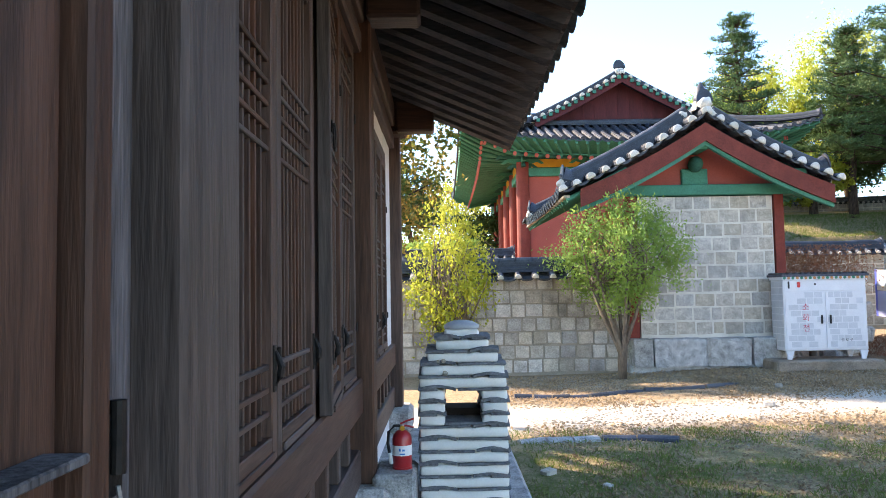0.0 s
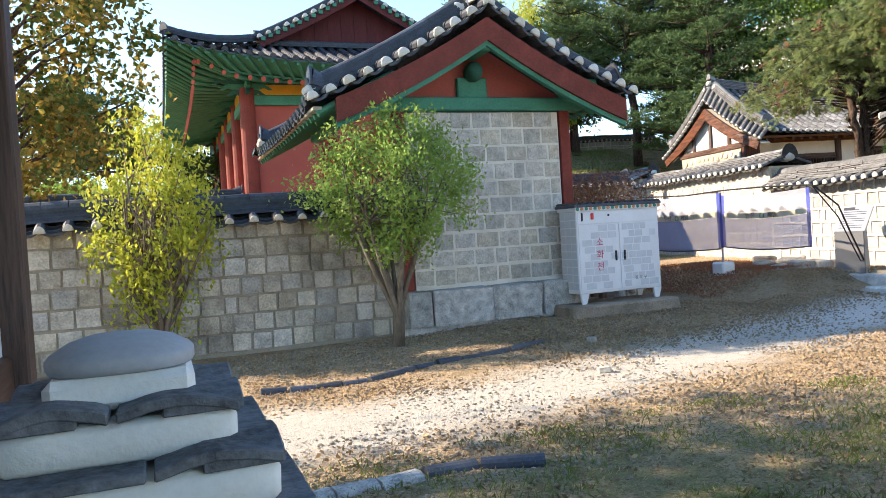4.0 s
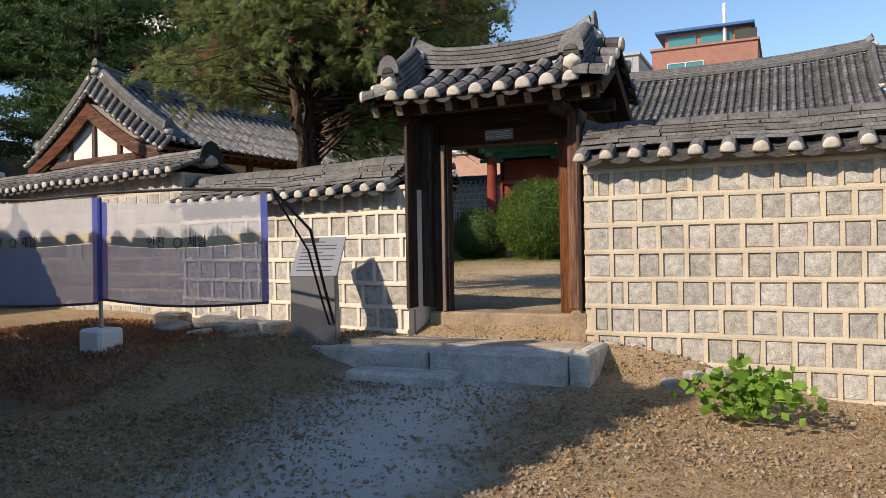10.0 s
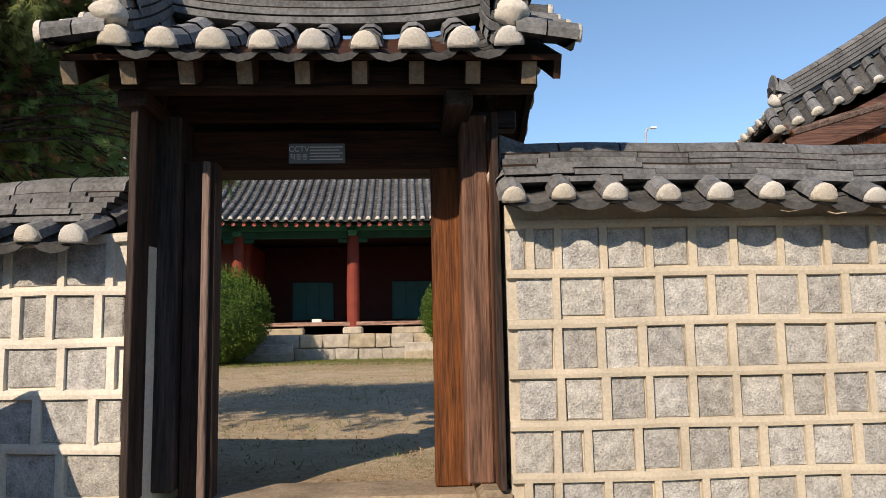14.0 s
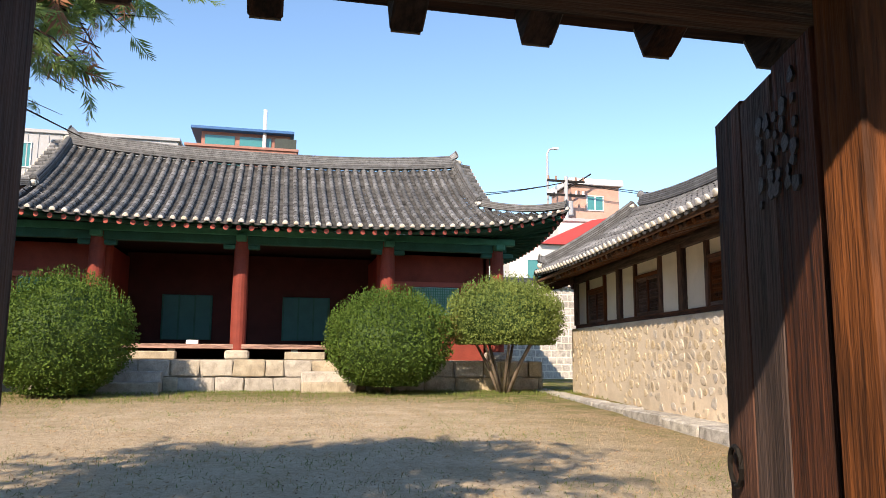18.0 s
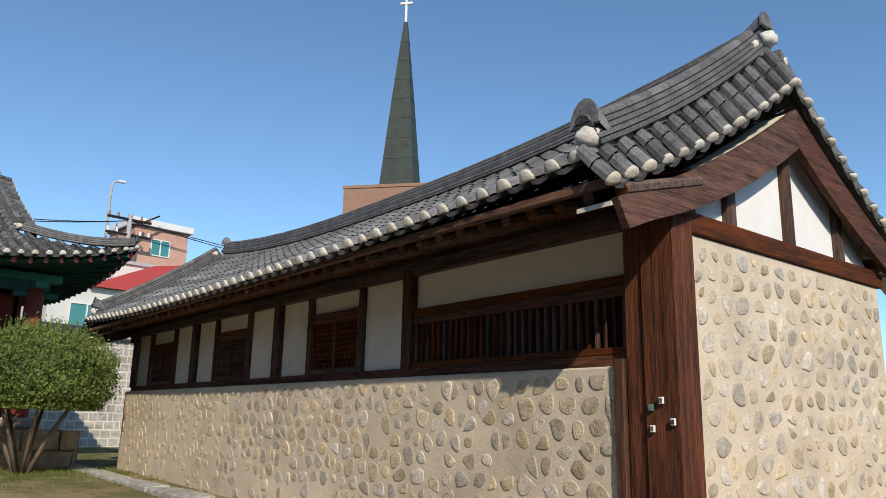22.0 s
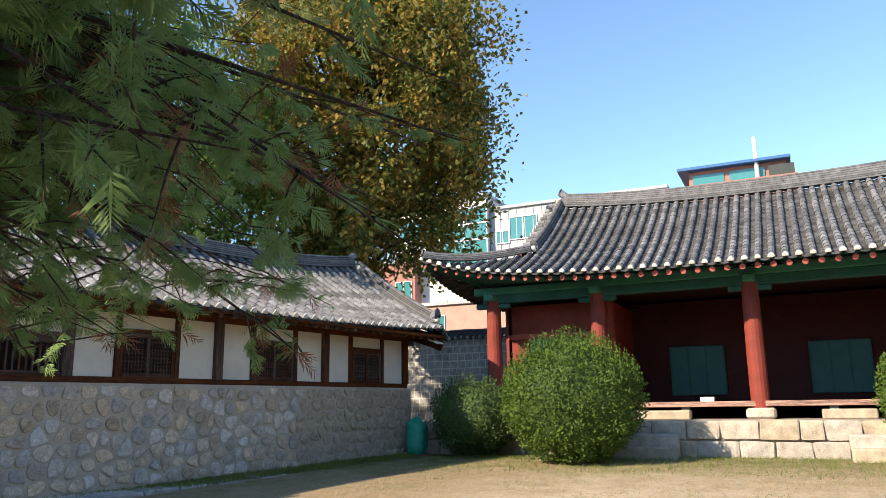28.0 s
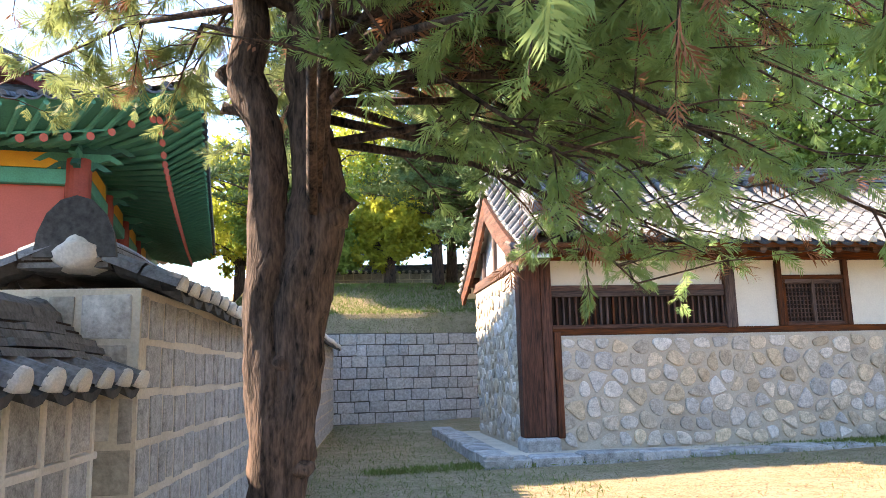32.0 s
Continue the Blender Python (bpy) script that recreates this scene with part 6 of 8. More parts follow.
# local x runs back (world +y), local y to the west
TX0, TX1, TY = -10.0, 12.0, 6.9
part("shrine_base", cuboid(-9.0, 11, -6.2, 6.2, 0.2, 1.2, 0.05), TERRACE, temple)
cols = [(-7.6, y) for y in (-4.25, -1.45, 1.45, 4.25)] + [(x, 4.25) for x in (-4.2, -0.8, 2.6, 6.0)] + [(x, -4.25) for x in (-4.2, -0.8, 2.6)]
for x, y in cols:
    part("column", pipe([(x, y, 1.2), (x, y, 3.5), (x, y, 7.0)], [0.29, 0.28, 0.26], 16), RED, temple)
    for k in range(4):
        e = 0.36 + 0.24 * k
        for sx, sy in ((-1, 0), (0, 1), (0, -1)):
            # bracket arm with a drooping carved tongue
            run = [(0.0, 0.0), (e * 0.7, -0.02), (e, 0.05), (e + 0.16, -0.04), (e + 0.3, -0.02), (e + 0.1, 0.13), (e, 0.17), (0.0, 0.17)]
            bm = prism(run, "y", -0.07, 0.07)
            bm.transform(pose(x, y, 6.78 + 0.19 * k, 0, 0, math.degrees(math.atan2(sy, sx))))
            part("bracket_arm", bm, GREEN if k % 2 else GREEN_D, temple)
part("front_wall", cuboid(-7.5, -7.3, -4.25, 4.25, 3.1, 6.43), RED_WALL, temple)
part("lower_stone", cuboid(-7.55, -7.2, -4.25, 4.25, 1.2, 3.1), STONE, temple)
part("rail_beam", cuboid(-7.7, -7.3, -4.25, 4.25, 6.43, 6.77, 0.02), GREEN, temple)
part("side_wall", cuboid(-7.4, 11, 4.0, 4.2, 1.2, 6.5), RED_WALL, temple)
part("side_wall", cuboid(-7.4, 11, -4.2, -4.0, 1.2, 6.5), RED_WALL, temple)
part("side_beam", cuboid(-7.6, 11, 4.05, 4.4, 6.43, 6.77, 0.03), GREEN, temple)
part("side_beam", cuboid(-7.6, 11, -4.4, -4.05, 6.43, 6.77, 0.03), GREEN, temple)
part("bracket_band", cuboid(-7.62, 11, -4.35, 4.35, 6.772, 7.5), GREEN_D, temple)
for y in (-2.85, 0.0, 2.85):
    part("yellow_panel", prism([(y - 1.05, 6.79), (y + 1.05, 6.79), (y + 0.9, 7.13), (y - 0.9, 7.13)], "x", -7.66, -7.625), YELLOW, temple)
for x in (-5.9, -2.5, 0.9, 4.3):
    for s in (1, -1):
        part("yellow_panel", prism([(x - 1.25, 6.79), (x + 1.25, 6.79), (x + 1.1, 7.13), (x - 1.1, 7.13)], "y", 4.355 * s - 0.02, 4.355 * s + 0.02), YELLOW, temple)
troof = new("roof")
troof.parent = temple
GABLE_RED = material("dark_gable_paint", (0.12, 0.026, 0.028), 0.8, var=0.3, scale=3, fine=40, bump=0.3, stretch=(1, 1, 0.15), obj=False)
tf_, te_ = hip_gable_roof(troof, TX0, TX1, -TY, TY, 7.42, 10.45, -6.9, 8.5, tg=0.47, lift=0.75, lift_r=0.25, sides="l", pitch=0.36, rad=0.105, mat=TILE_NEW, wide=0.42, gable=GABLE_RED, end_caps=False)
base_z = te_(0, 1, TX0)[2]
ridge(troof, [Vector((-6.85, -3.4 + 6.8 * i / 8, base_z + 0.02)) for i in range(9)], width=0.3, layers=3, lift=0.05, mat=TILE_NEW, name="gable_foot_ridge")
for i in range(13):
    y = -3.0 + 0.5 * i
    part("gable_batten", cuboid(-6.615, -6.592, y - 0.03, y + 0.03, base_z, tf_(-6.9, 1 - abs(y) / TY, -TY)[2] - 0.16), GABLE_RED, troof)
# flying rafters at the edge, round rafters with red ends behind and below them
ys = (-6.8, -6, -5, -3, -1, 1, 3, 5, 6, 6.8)
edge = [Vector(te_(y, 0, TX0)) + Vector((0.1, 0, -0.16)) for y in ys]
back = [p + Vector((0.95, -0.14 * p.y if abs(p.y) > 5.5 else 0, -0.3)) for p in edge]
eave_rafters(temple, edge, back, GREEN, GREEN, step=0.4, r=0.06, soffit=GREEN)
low = [p + Vector((-0.12, 0, -0.12)) for p in back]
eave_rafters(temple, low, [Vector((-7.5, max(-4.4, min(4.4, p.y)), 7.3)) for p in low], RED_WALL, GREEN, step=0.42, r=0.085, soffit=GREEN)
for s in (1, -1):
    xs = (-9.9, -9, -7.5, -5, -2, 1, 4, 8)
    edge = [Vector(tf_(x, 0, s * TY)) + Vector((0, -0.1 * s, -0.16)) for x in xs]
    back = [p + Vector((0.9 if p.x < -8.5 else 0, -0.95 * s, -0.3)) for p in edge]
    eave_rafters(temple, edge, back, GREEN, GREEN, step=0.4, r=0.06, soffit=GREEN, split=False)
    low = [p + Vector((0, 0.12 * s, -0.12)) for p in back]
    eave_rafters(temple, low, [Vector((max(-7.5, p.x), 4.35 * s, 7.3)) for p in low], RED_WALL, GREEN, step=0.45, r=0.085, soffit=GREEN, split=False)

# ---- plants ----
LEAF_A = leafy("light_green_leaves", (0.33, 0.44, 0.11), (0.13, 0.23, 0.05), thin=0.45)
LEAF_Y = leafy("yellow_green_leaves", (0.5, 0.48, 0.06), (0.24, 0.3, 0.05), thin=0.5)
LEAF_B = leafy("box_leaves", (0.115, 0.18, 0.034), (0.035, 0.075, 0.014), thin=0.25)
LEAF_C = leafy("yellowish_box_leaves", (0.21, 0.26, 0.07), (0.09, 0.14, 0.035), thin=0.25)
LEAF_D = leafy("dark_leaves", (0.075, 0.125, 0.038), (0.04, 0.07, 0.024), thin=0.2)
LEAF_J = leafy("juniper_sprays", (0.27, 0.4, 0.15), (0.15, 0.23, 0.08), thin=0.55)
LEAF_H = leafy("olive_juniper_sprays", (0.25, 0.3, 0.115), (0.13, 0.165, 0.065), thin=0.5)
LEAF_O = leafy("autumn_leaves", (0.42, 0.25, 0.06), (0.09, 0.13, 0.03), thin=0.4, ends=(0.45, 0.62))
LEAF_P = leafy("pine_needles", (0.11, 0.17, 0.065), (0.05, 0.085, 0.035), thin=0.2)
LEAF_G = leafy("mid_green_leaves", (0.2, 0.28, 0.06), (0.08, 0.14, 0.03), thin=0.45)
LEAF_V = leafy("vine_leaves", (0.2, 0.36, 0.06), (0.1, 0.2, 0.03), thin=0.35)
GRASS = leafy("grass_blades", (0.17, 0.22, 0.055), (0.11, 0.13, 0.04), thin=0.3)
STRAW = leafy("dry_leaves", (0.5, 0.36, 0.2), (0.3, 0.18, 0.09), thin=0.2)
LITTER = leafy("leaf_litter", (0.33, 0.245, 0.15), (0.18, 0.125, 0.075), thin=0.1)
DRYTWIG = leafy("dry_rusty_twigs", (0.34, 0.16, 0.09), (0.2, 0.09, 0.05), thin=0.2)


def leaf_cloud(name, centres, size, mat, parent, rng, aspect=0.5, tilt=None, jitter=0.35, fold=0.25):
    """Folded diamond leaves at the given places; tilt: a preferred way for the tips."""
    c = np.asarray(centres, float)
    n = len(c)
    d = rng.normal(size=(n, 3))
    if tilt is not None:
        d = d * 0.55 + np.asarray(tilt)
    d /= np.linalg.norm(d, axis=1, keepdims=True) + 1e-9
    e = np.cross(d, rng.normal(size=(n, 3)))
    e /= np.linalg.norm(e, axis=1, keepdims=True) + 1e-9
    f = np.cross(d, e)
    s = (size * (1 + jitter * rng.uniform(-1, 1, n)))[:, None]
    w = s * aspect * 0.5
    v = np.stack([c - d * s * 0.5, c + e * w + f * w * fold, c + d * s * 0.5, c - e * w + f * w * fold], 1).reshape(-1, 3)
    idx = np.arange(n)[:, None] * 4
    tri = np.concatenate([idx + [0, 1, 2], idx + [0, 2, 3]], 1).reshape(-1, 3)
    me = bpy.data.meshes.new(name)
    me.vertices.add(len(v))
    me.vertices.foreach_set("co", v.ravel())
    me.loops.add(len(tri) * 3)
    me.loops.foreach_set("vertex_index", tri.ravel().astype(np.int32))
    me.polygons.add(len(tri))
    me.polygons.foreach_set("loop_start", np.arange(0, len(tri) * 3, 3, dtype=np.int32))
    me.update(calc_edges=True)
    me.validate()
    me.materials.append(mat)
    ob = new(name, me)
    ob.parent = parent
    return ob


def blades(name, base, way, side, length, width, mat, parent):
    """Pointed flat blades from the given roots; way and side are unit rows."""
    l, w = np.asarray(length)[:, None], np.asarray(width)[:, None]
    mid = base + way * l * 0.45
    n = len(base)
    v = np.stack([base, mid + side * w * 0.5, base + way * l, mid - side * w * 0.5], 1).reshape(-1, 3)
    me = bpy.data.meshes.new(name)
    me.vertices.add(4 * n)
    me.vertices.foreach_set("co", v.ravel())
    me.loops.add(4 * n)
    me.loops.foreach_set("vertex_index", np.arange(4 * n, dtype=np.int32))
    me.polygons.add(n)
    me.polygons.foreach_set("loop_start", np.arange(0, 4 * n, 4, dtype=np.int32))
    me.update(calc_edges=True)
    me.validate()
    me.materials.append(mat)
    ob = new(name, me)
    ob.parent = parent
    return ob


def unit(a):
    return a / (np.linalg.norm(a, axis=-1, keepdims=True) + 1e-9)


def fronds(name, roots, ways, size, mat, parent, rng, pairs=9, fat=0.05):
    """Flat feathery sprays: an axis with side blades in one plane, shorter towards the tip and drooping a little."""
    n = len(roots)
    d = unit(np.asarray(ways) + rng.normal(size=(n, 3)) * 0.35)
    e = unit(np.cross(d, rng.normal(size=(n, 3)) * 0.8 + np.array([0, 0, 1.0])))
    q = np.cross(d, e)
    L = size * rng.uniform(0.6, 1.3, n)
    B, W, S, LL, WW = [np.asarray(roots)], [d], [e], [L], [L * fat]
    for k in range(pairs):
        f = 0.1 + 0.75 * k / pairs
        for sg in (1, -1):
            w = unit(d * 0.72 + sg * e * 0.66 + q * rng.normal(size=(n, 1)) * 0.22 + np.array([0, 0, -0.12]))
            B.append(np.asarray(roots) + d * (L * (f + 0.05 * sg))[:, None])
            W.append(w)
            S.append(unit(np.cross(w, q)))
            ll = L * (0.48 * (1 - f) + 0.1) * rng.uniform(0.7, 1.2, n)
            LL.append(ll)
            WW.append(np.maximum(ll * 0.13, L * 0.03))
    return blades(name, np.concatenate(B), np.concatenate(W), np.concatenate(S), np.concatenate(LL), np.concatenate(WW), mat, parent)


def clumps(rng, n, centre, radii, lumps, spread, shell=0.55):
    """Places gathered in lumps that fill an ellipsoid unevenly."""
    p = rng.normal(size=(lumps, 3))
    p /= np.linalg.norm(p, axis=1, keepdims=True)
    r = shell + (1 - shell) * rng.uniform(0, 1, (lumps, 1)) ** 0.5
    p = p * r * rng.uniform(0.8, 1.12, (lumps, 1))
    k = rng.integers(0, lumps, n)
    q = p[k] + rng.normal(size=(n, 3)) * spread * rng.uniform(0.6, 1.3, (lumps, 1))[k]
    return q * np.asarray(radii) + np.asarray(centre), p * np.asarray(radii) + np.asarray(centre)


def branch_out(bm, start, ends, r0, rng, bend=0.12, seg=6, r1=0.01):
    for e in ends:
        a, b = Vector(start), Vector(e)
        mid = a.lerp(b, 0.5) + Vector(rng.normal(size=3)) * bend * (b - a).length + Vector((0, 0, 0.1 * (b - a).length))
        pts = [a, a.lerp(mid, 0.55), mid, mid.lerp(b, 0.55), b]
        tube(bm, pts, [r0, r0 * 0.8, r0 * 0.6, r0 * 0.4, r1], seg)


def shrub_tree(name, base, crown, radii, stems, leaf, n, size, label, seed, aspect=0.5, lumps=90, spread=0.16, tilt=None, group=""):
    rng = np.random.default_rng(seed)
    t = thing(name, pose(*base), label, "tree", group)
    c = Vector(crown) - Vector(base)
    q, p = clumps(rng, n, c, radii, lumps, spread, 0.35)
    bm = bmesh.new()
    pick = p[rng.permutation(len(p))]
    k = 0
    for s in range(stems):
        a = 2 * math.pi * s / stems + rng.uniform(-0.4, 0.4)
        foot = Vector((0.035 * math.cos(a), 0.035 * math.sin(a), -0.1))
        neck = Vector((0.05 * math.cos(a) + 0.03, 0.05 * math.sin(a), c.z * rng.uniform(0.18, 0.34)))
        fork = Vector((0.42 * radii[0] * math.cos(a), 0.42 * radii[1] * math.sin(a), c.z - radii[2] * rng.uniform(0.25, 0.6)))
        tube(bm, [foot, neck, neck.lerp(fork, 0.5) + Vector((0, 0, -0.05)), fork], [0.055, 0.045, 0.034, 0.024], 7)
        ends = pick[k:k + 9]
        k += 9
        branch_out(bm, fork, ends, 0.02, rng, seg=5, r1=0.004)
    bmesh.ops.recalc_face_normals(bm, faces=bm.faces)
    part("trunk", bm, BARK_G, t, smooth=True)
    leaf_cloud("crown", q, size, leaf, t, rng, aspect, tilt)
    return t


shrub_tree("small_tree", (3.36, 14.35, 0.05), (3.4, 14.3, 2.36), (1.28, 1.15, 1.1), 9, LEAF_A, 14500, 0.066, "small leafy tree with light green leaves before the wall", 3, lumps=240, spread=0.1)
shrub_tree("upright_shrub", (0.12, 14.85, 0.05), (0.1, 14.85, 1.95), (0.9, 0.7, 1.5), 8, LEAF_Y, 6000, 0.075, "upright twiggy shrub with yellow-green leaves beside the wall", 4, lumps=170, spread=0.1, tilt=(0, 0, 0.7))


def ball_bush(base, centre, radii, n, leaf, label, seed, size=0.068, stems=0, grow=0.0):
    """A clipped shrub: a dense skin of small leaves over an added solid core, its dark colour standing in for inner
    shade.
    """
    rng = np.random.default_rng(seed)
    t = thing("clipped_bush", pose(*base), label, "bush", group="clipped bushes of the yard")
    c = np.asarray(centre) - np.asarray(base)
    d = rng.normal(size=(n, 3))
    d /= np.linalg.norm(d, axis=1, keepdims=True)
    lump = np.array([0.8 * noise.noise(Vector(v * 2.3) + Vector((seed, 0, 0))) + 0.9 * noise.noise(Vector(v * 7.0) + Vector((0, seed, 0))) + 0.7 * noise.noise(Vector(v * 15.0) + Vector((seed, seed, 0))) for v in d])
    r = (0.9 + 0.095 * lump + 0.05 * rng.normal(size=n).clip(-1.6, 1.6))[:, None]
    p = d * r
    skirt = -0.55 if stems else -0.86
    low = p[:, 2] < skirt
    p[low, 2] = skirt - 0.4 * (p[low, 2] - skirt)
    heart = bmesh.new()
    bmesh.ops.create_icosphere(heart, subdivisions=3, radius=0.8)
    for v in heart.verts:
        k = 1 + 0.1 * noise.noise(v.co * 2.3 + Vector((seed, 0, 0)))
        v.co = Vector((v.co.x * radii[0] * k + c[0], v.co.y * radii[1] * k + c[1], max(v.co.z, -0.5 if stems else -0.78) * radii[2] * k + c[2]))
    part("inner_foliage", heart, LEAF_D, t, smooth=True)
    leaf_cloud("crown", p * np.asarray(radii) + c, size, leaf, t, rng, 0.55, None)
    shoots = d[(d[:, 2] > 0.2)][: int(n * 0.03)] * 1.0
    if len(shoots):
        s = np.repeat(shoots * np.asarray(radii), 6, axis=0) + np.tile(np.linspace(0, 1, 6), len(shoots))[:, None] * np.array([0, 0, 0.28]) * rng.uniform(0.2, 1.0, (len(shoots) * 6, 1))
        leaf_cloud("new_growth", s + c, size * 0.9, leaf, t, rng, 0.45, (0, 0, 0.8))
    if stems:
        bm = bmesh.new()
        for k in range(stems):
            a = 2 * math.pi * k / stems + 0.3
            tip = Vector((c[0] + 0.55 * radii[0] * math.cos(a), c[1] + 0.55 * radii[1] * math.sin(a), c[2] - 0.35 * radii[2]))
            foot = Vector((0.08 * math.cos(a), 0.08 * math.sin(a), -0.1))
            tube(bm, [foot, foot.lerp(tip, 0.5) + Vector((0, 0, 0.12)), tip], [0.06, 0.045, 0.03], 7)
        bmesh.ops.recalc_face_normals(bm, faces=bm.faces)
        part("stem", bm, BARK_G, t, smooth=True)
    else:
        part("stem", pipe([(0, 0, -0.1), (0.02, 0, c[2] * 0.7)], [0.09, 0.06], 7), BARK_G, t)
    return t


ball_bush((31.7, 17.6, 0.93), (31.7, 17.6, 2.35), (1.7, 1.68, 1.5), 26000, LEAF_B, "large clipped dark green ball bush before the terrace", 1)
ball_bush((32.4, 9.65, 0.95), (32.4, 9.65, 2.36), (1.78, 1.74, 1.34), 26000, LEAF_B, "clipped green dome bush before the terrace", 2)
ball_bush((32.7, 6.35, 0.95), (32.7, 6.3, 2.98), (1.7, 1.72, 1.18), 22000, LEAF_C, "yellowish clipped bush on bare branching stems", 3, stems=7)
ball_bush((33.2, 20.7, 0.95), (33.2, 20.7, 1.95), (1.2, 1.2, 1.05), 8000, LEAF_D, "smaller dark clipped bush in the shade of the hall", 4)


def big_tree(name, base, height, crown, radii, leaf, n, size, label, seed, trunk=0.35, lumps=160, spread=0.13, lean=(0, 0), aspect=0.6, bark=BARK, shell=0.4, tilt=None, cat="tree"):
    rng = np.random.default_rng(seed)
    t = thing(name, pose(*base), label, cat)
    c = Vector(crown) - Vector(base)
    q, p = clumps(rng, n, c, radii, lumps, spread, shell)
    bm = bmesh.new()
    top = Vector((lean[0], lean[1], height))
    knots = [Vector((0, 0, -0.3)).lerp(top, f) + Vector(rng.normal(size=3)) * 0.06 * height * f * (1 - f) for f in (0, 0.2, 0.4, 0.6, 0.8, 1)]
    tube(bm, knots, [trunk * k for k in (1.15, 0.95, 0.8, 0.6, 0.38, 0.12)], 9)
    for i, e in enumerate(p[:: max(1, len(p) // 34)]):
        f = min(0.92, max(0.22, (e[2] / height) * 0.75))
        branch_out(bm, along(knots, f), [e], trunk * 0.3, rng, 0.1, 5, 0.02)
    bmesh.ops.recalc_face_normals(bm, faces=bm.faces)
    part("trunk", bm, bark, t, smooth=True)
    leaf_cloud("crown", q, size, leaf, t, rng, aspect, tilt)
    return t


# the juniper just inside the gate: rough forked trunk, drooping sprays
def juniper():
    rng = np.random.default_rng(9)
    b = Vector((15.21, 16.44, 0.72))
    t = thing("juniper_tree", Matrix.Translation(b), "old juniper with a gnarled forked trunk and drooping green sprays", "tree")
    bm = bmesh.new()
    R = Vector((0.96, -0.28, 0))
    main = [R * s + Vector((0, 0, z)) for s, z in ((0.0, -0.3), (0.0, 0.5), (0.0, 0.9), (0.035, 1.4), (0.05, 1.75), (0.13, 2.15), (0.16, 2.36), (0.115, 2.62), (0.095, 2.9), (0.08, 3.3), (0.12, 4.1), (0.2, 4.9), (0.25, 5.5))]
    tube(bm, main, [0.14, 0.108, 0.102, 0.118, 0.135, 0.13, 0.12, 0.09, 0.085, 0.08, 0.07, 0.05, 0.02], 30)
    left = [R * s + Vector((0, -0.03, z)) for s, z in ((-0.02, 0.9), (-0.06, 1.3), (-0.09, 1.75), (-0.085, 2.15), (-0.08, 2.36), (-0.11, 2.62), (-0.19, 2.9), (-0.18, 3.2), (-0.3, 4.2), (-0.5, 5.2))]
    tube(bm, left, [0.1, 0.1, 0.1, 0.09, 0.088, 0.085, 0.085, 0.08, 0.06, 0.02], 22)
    for (s, d, z), r in (((0.2, -0.03, 2.2), 0.08), ((-0.02, -0.09, 1.55), 0.05), ((0.1, -0.07, 1.85), 0.05), ((-0.06, -0.06, 1.2), 0.045), ((0.08, -0.05, 1.1), 0.045)):
        k = bmesh.ops.create_icosphere(bm, subdivisions=2, radius=r)["verts"]
        bmesh.ops.translate(bm, verts=k, vec=R * s + Vector((0, d, z)))
    for a, c, r in (((-0.17, 2.84), (-0.31, 2.93), 0.05), ((-0.15, 2.7), (-0.3, 2.74), 0.022), ((0.2, 2.2), (0.3, 2.3), 0.05)):
        p, q = R * a[0] + Vector((0, 0, a[1])), R * c[0] + Vector((0, -0.03, c[1]))
        tube(bm, [p, p.lerp(q, 0.6), q], [r, r * 0.9, r * 0.85], 9)
    es = [e for e in bm.edges if e.calc_length() > 0.12]
    bmesh.ops.subdivide_edges(bm, edges=[e for e in es if max(v.co.z for v in e.verts) < 3.4], cuts=3, use_grid_fill=True)
    for v in bm.verts:
        n = noise.noise(Vector((v.co.x * 30, v.co.y * 30, v.co.z * 6.0))) * 0.8 + noise.noise(v.co * 9.0 + Vector((3, 1, 2))) * 0.7
        v.co += Vector((noise.noise(v.co * 4.0), noise.noise(v.co * 4.0 + Vector((7, 0, 0))), 0)) * 0.03 + v.normal * n * 0.034
    twigs = []
    for k in range(250):
        east, over = k < 62, k >= 182
        h = rng.uniform(2.55, 4.0) if east else rng.uniform(4.3, 5.2) if over else rng.uniform(3.0, 4.7) if k < 160 else rng.uniform(3.4, 4.7)
        a = radians(rng.uniform(-85, 12)) if east else radians(rng.uniform(-135, -68)) if over else rng.uniform(0, 2 * math.pi) if k < 160 else radians(rng.uniform(150, 250))
        reach = (3.0 if h < 4.5 else 3.2 - 0.8 * (h - 4.5)) * (rng.uniform(0.45, 1.05) if east else rng.uniform(0.55, 1.0))
        if over:
            reach = rng.uniform(0.8, 3.8)
        elif not east and h > 4.0:
            reach *= 0.3 if math.sin(a) > 0.2 else 0.45 if math.cos(a) > 0.2 else 0.8
        s = along(main, min(0.97, (h + 0.3) / 5.8))
        tip = s + Vector((math.cos(a) * reach, math.sin(a) * reach, rng.uniform(-1.05, 0.15) if east else rng.uniform(-0.1, 0.6)))
        mid = s.lerp(tip, 0.5) + Vector((0, 0, 0.34)) + Vector(rng.normal(size=3)) * 0.15
        pts = [s, s.lerp(mid, 0.6), mid, mid.lerp(tip, 0.6), tip]
        tube(bm, pts, [0.026, 0.02, 0.014, 0.008, 0.003], 5)
        for j in range(17):
            f = rng.uniform(0.2, 1.02)
            o = along(pts, min(f, 1.0))
            out = Vector((rng.normal() * 0.5 + math.cos(a) * 0.35, rng.normal() * 0.5 + math.sin(a) * 0.35, rng.uniform(-0.6, 0.25)))
            e = o + out * rng.uniform(0.35, 0.75)
            w = e + b
            if math.hypot(e.x, e.y) < (0.8 if east else 1.2) and e.z < 3.9 or math.hypot(o.x, o.y) < 0.3:
                continue
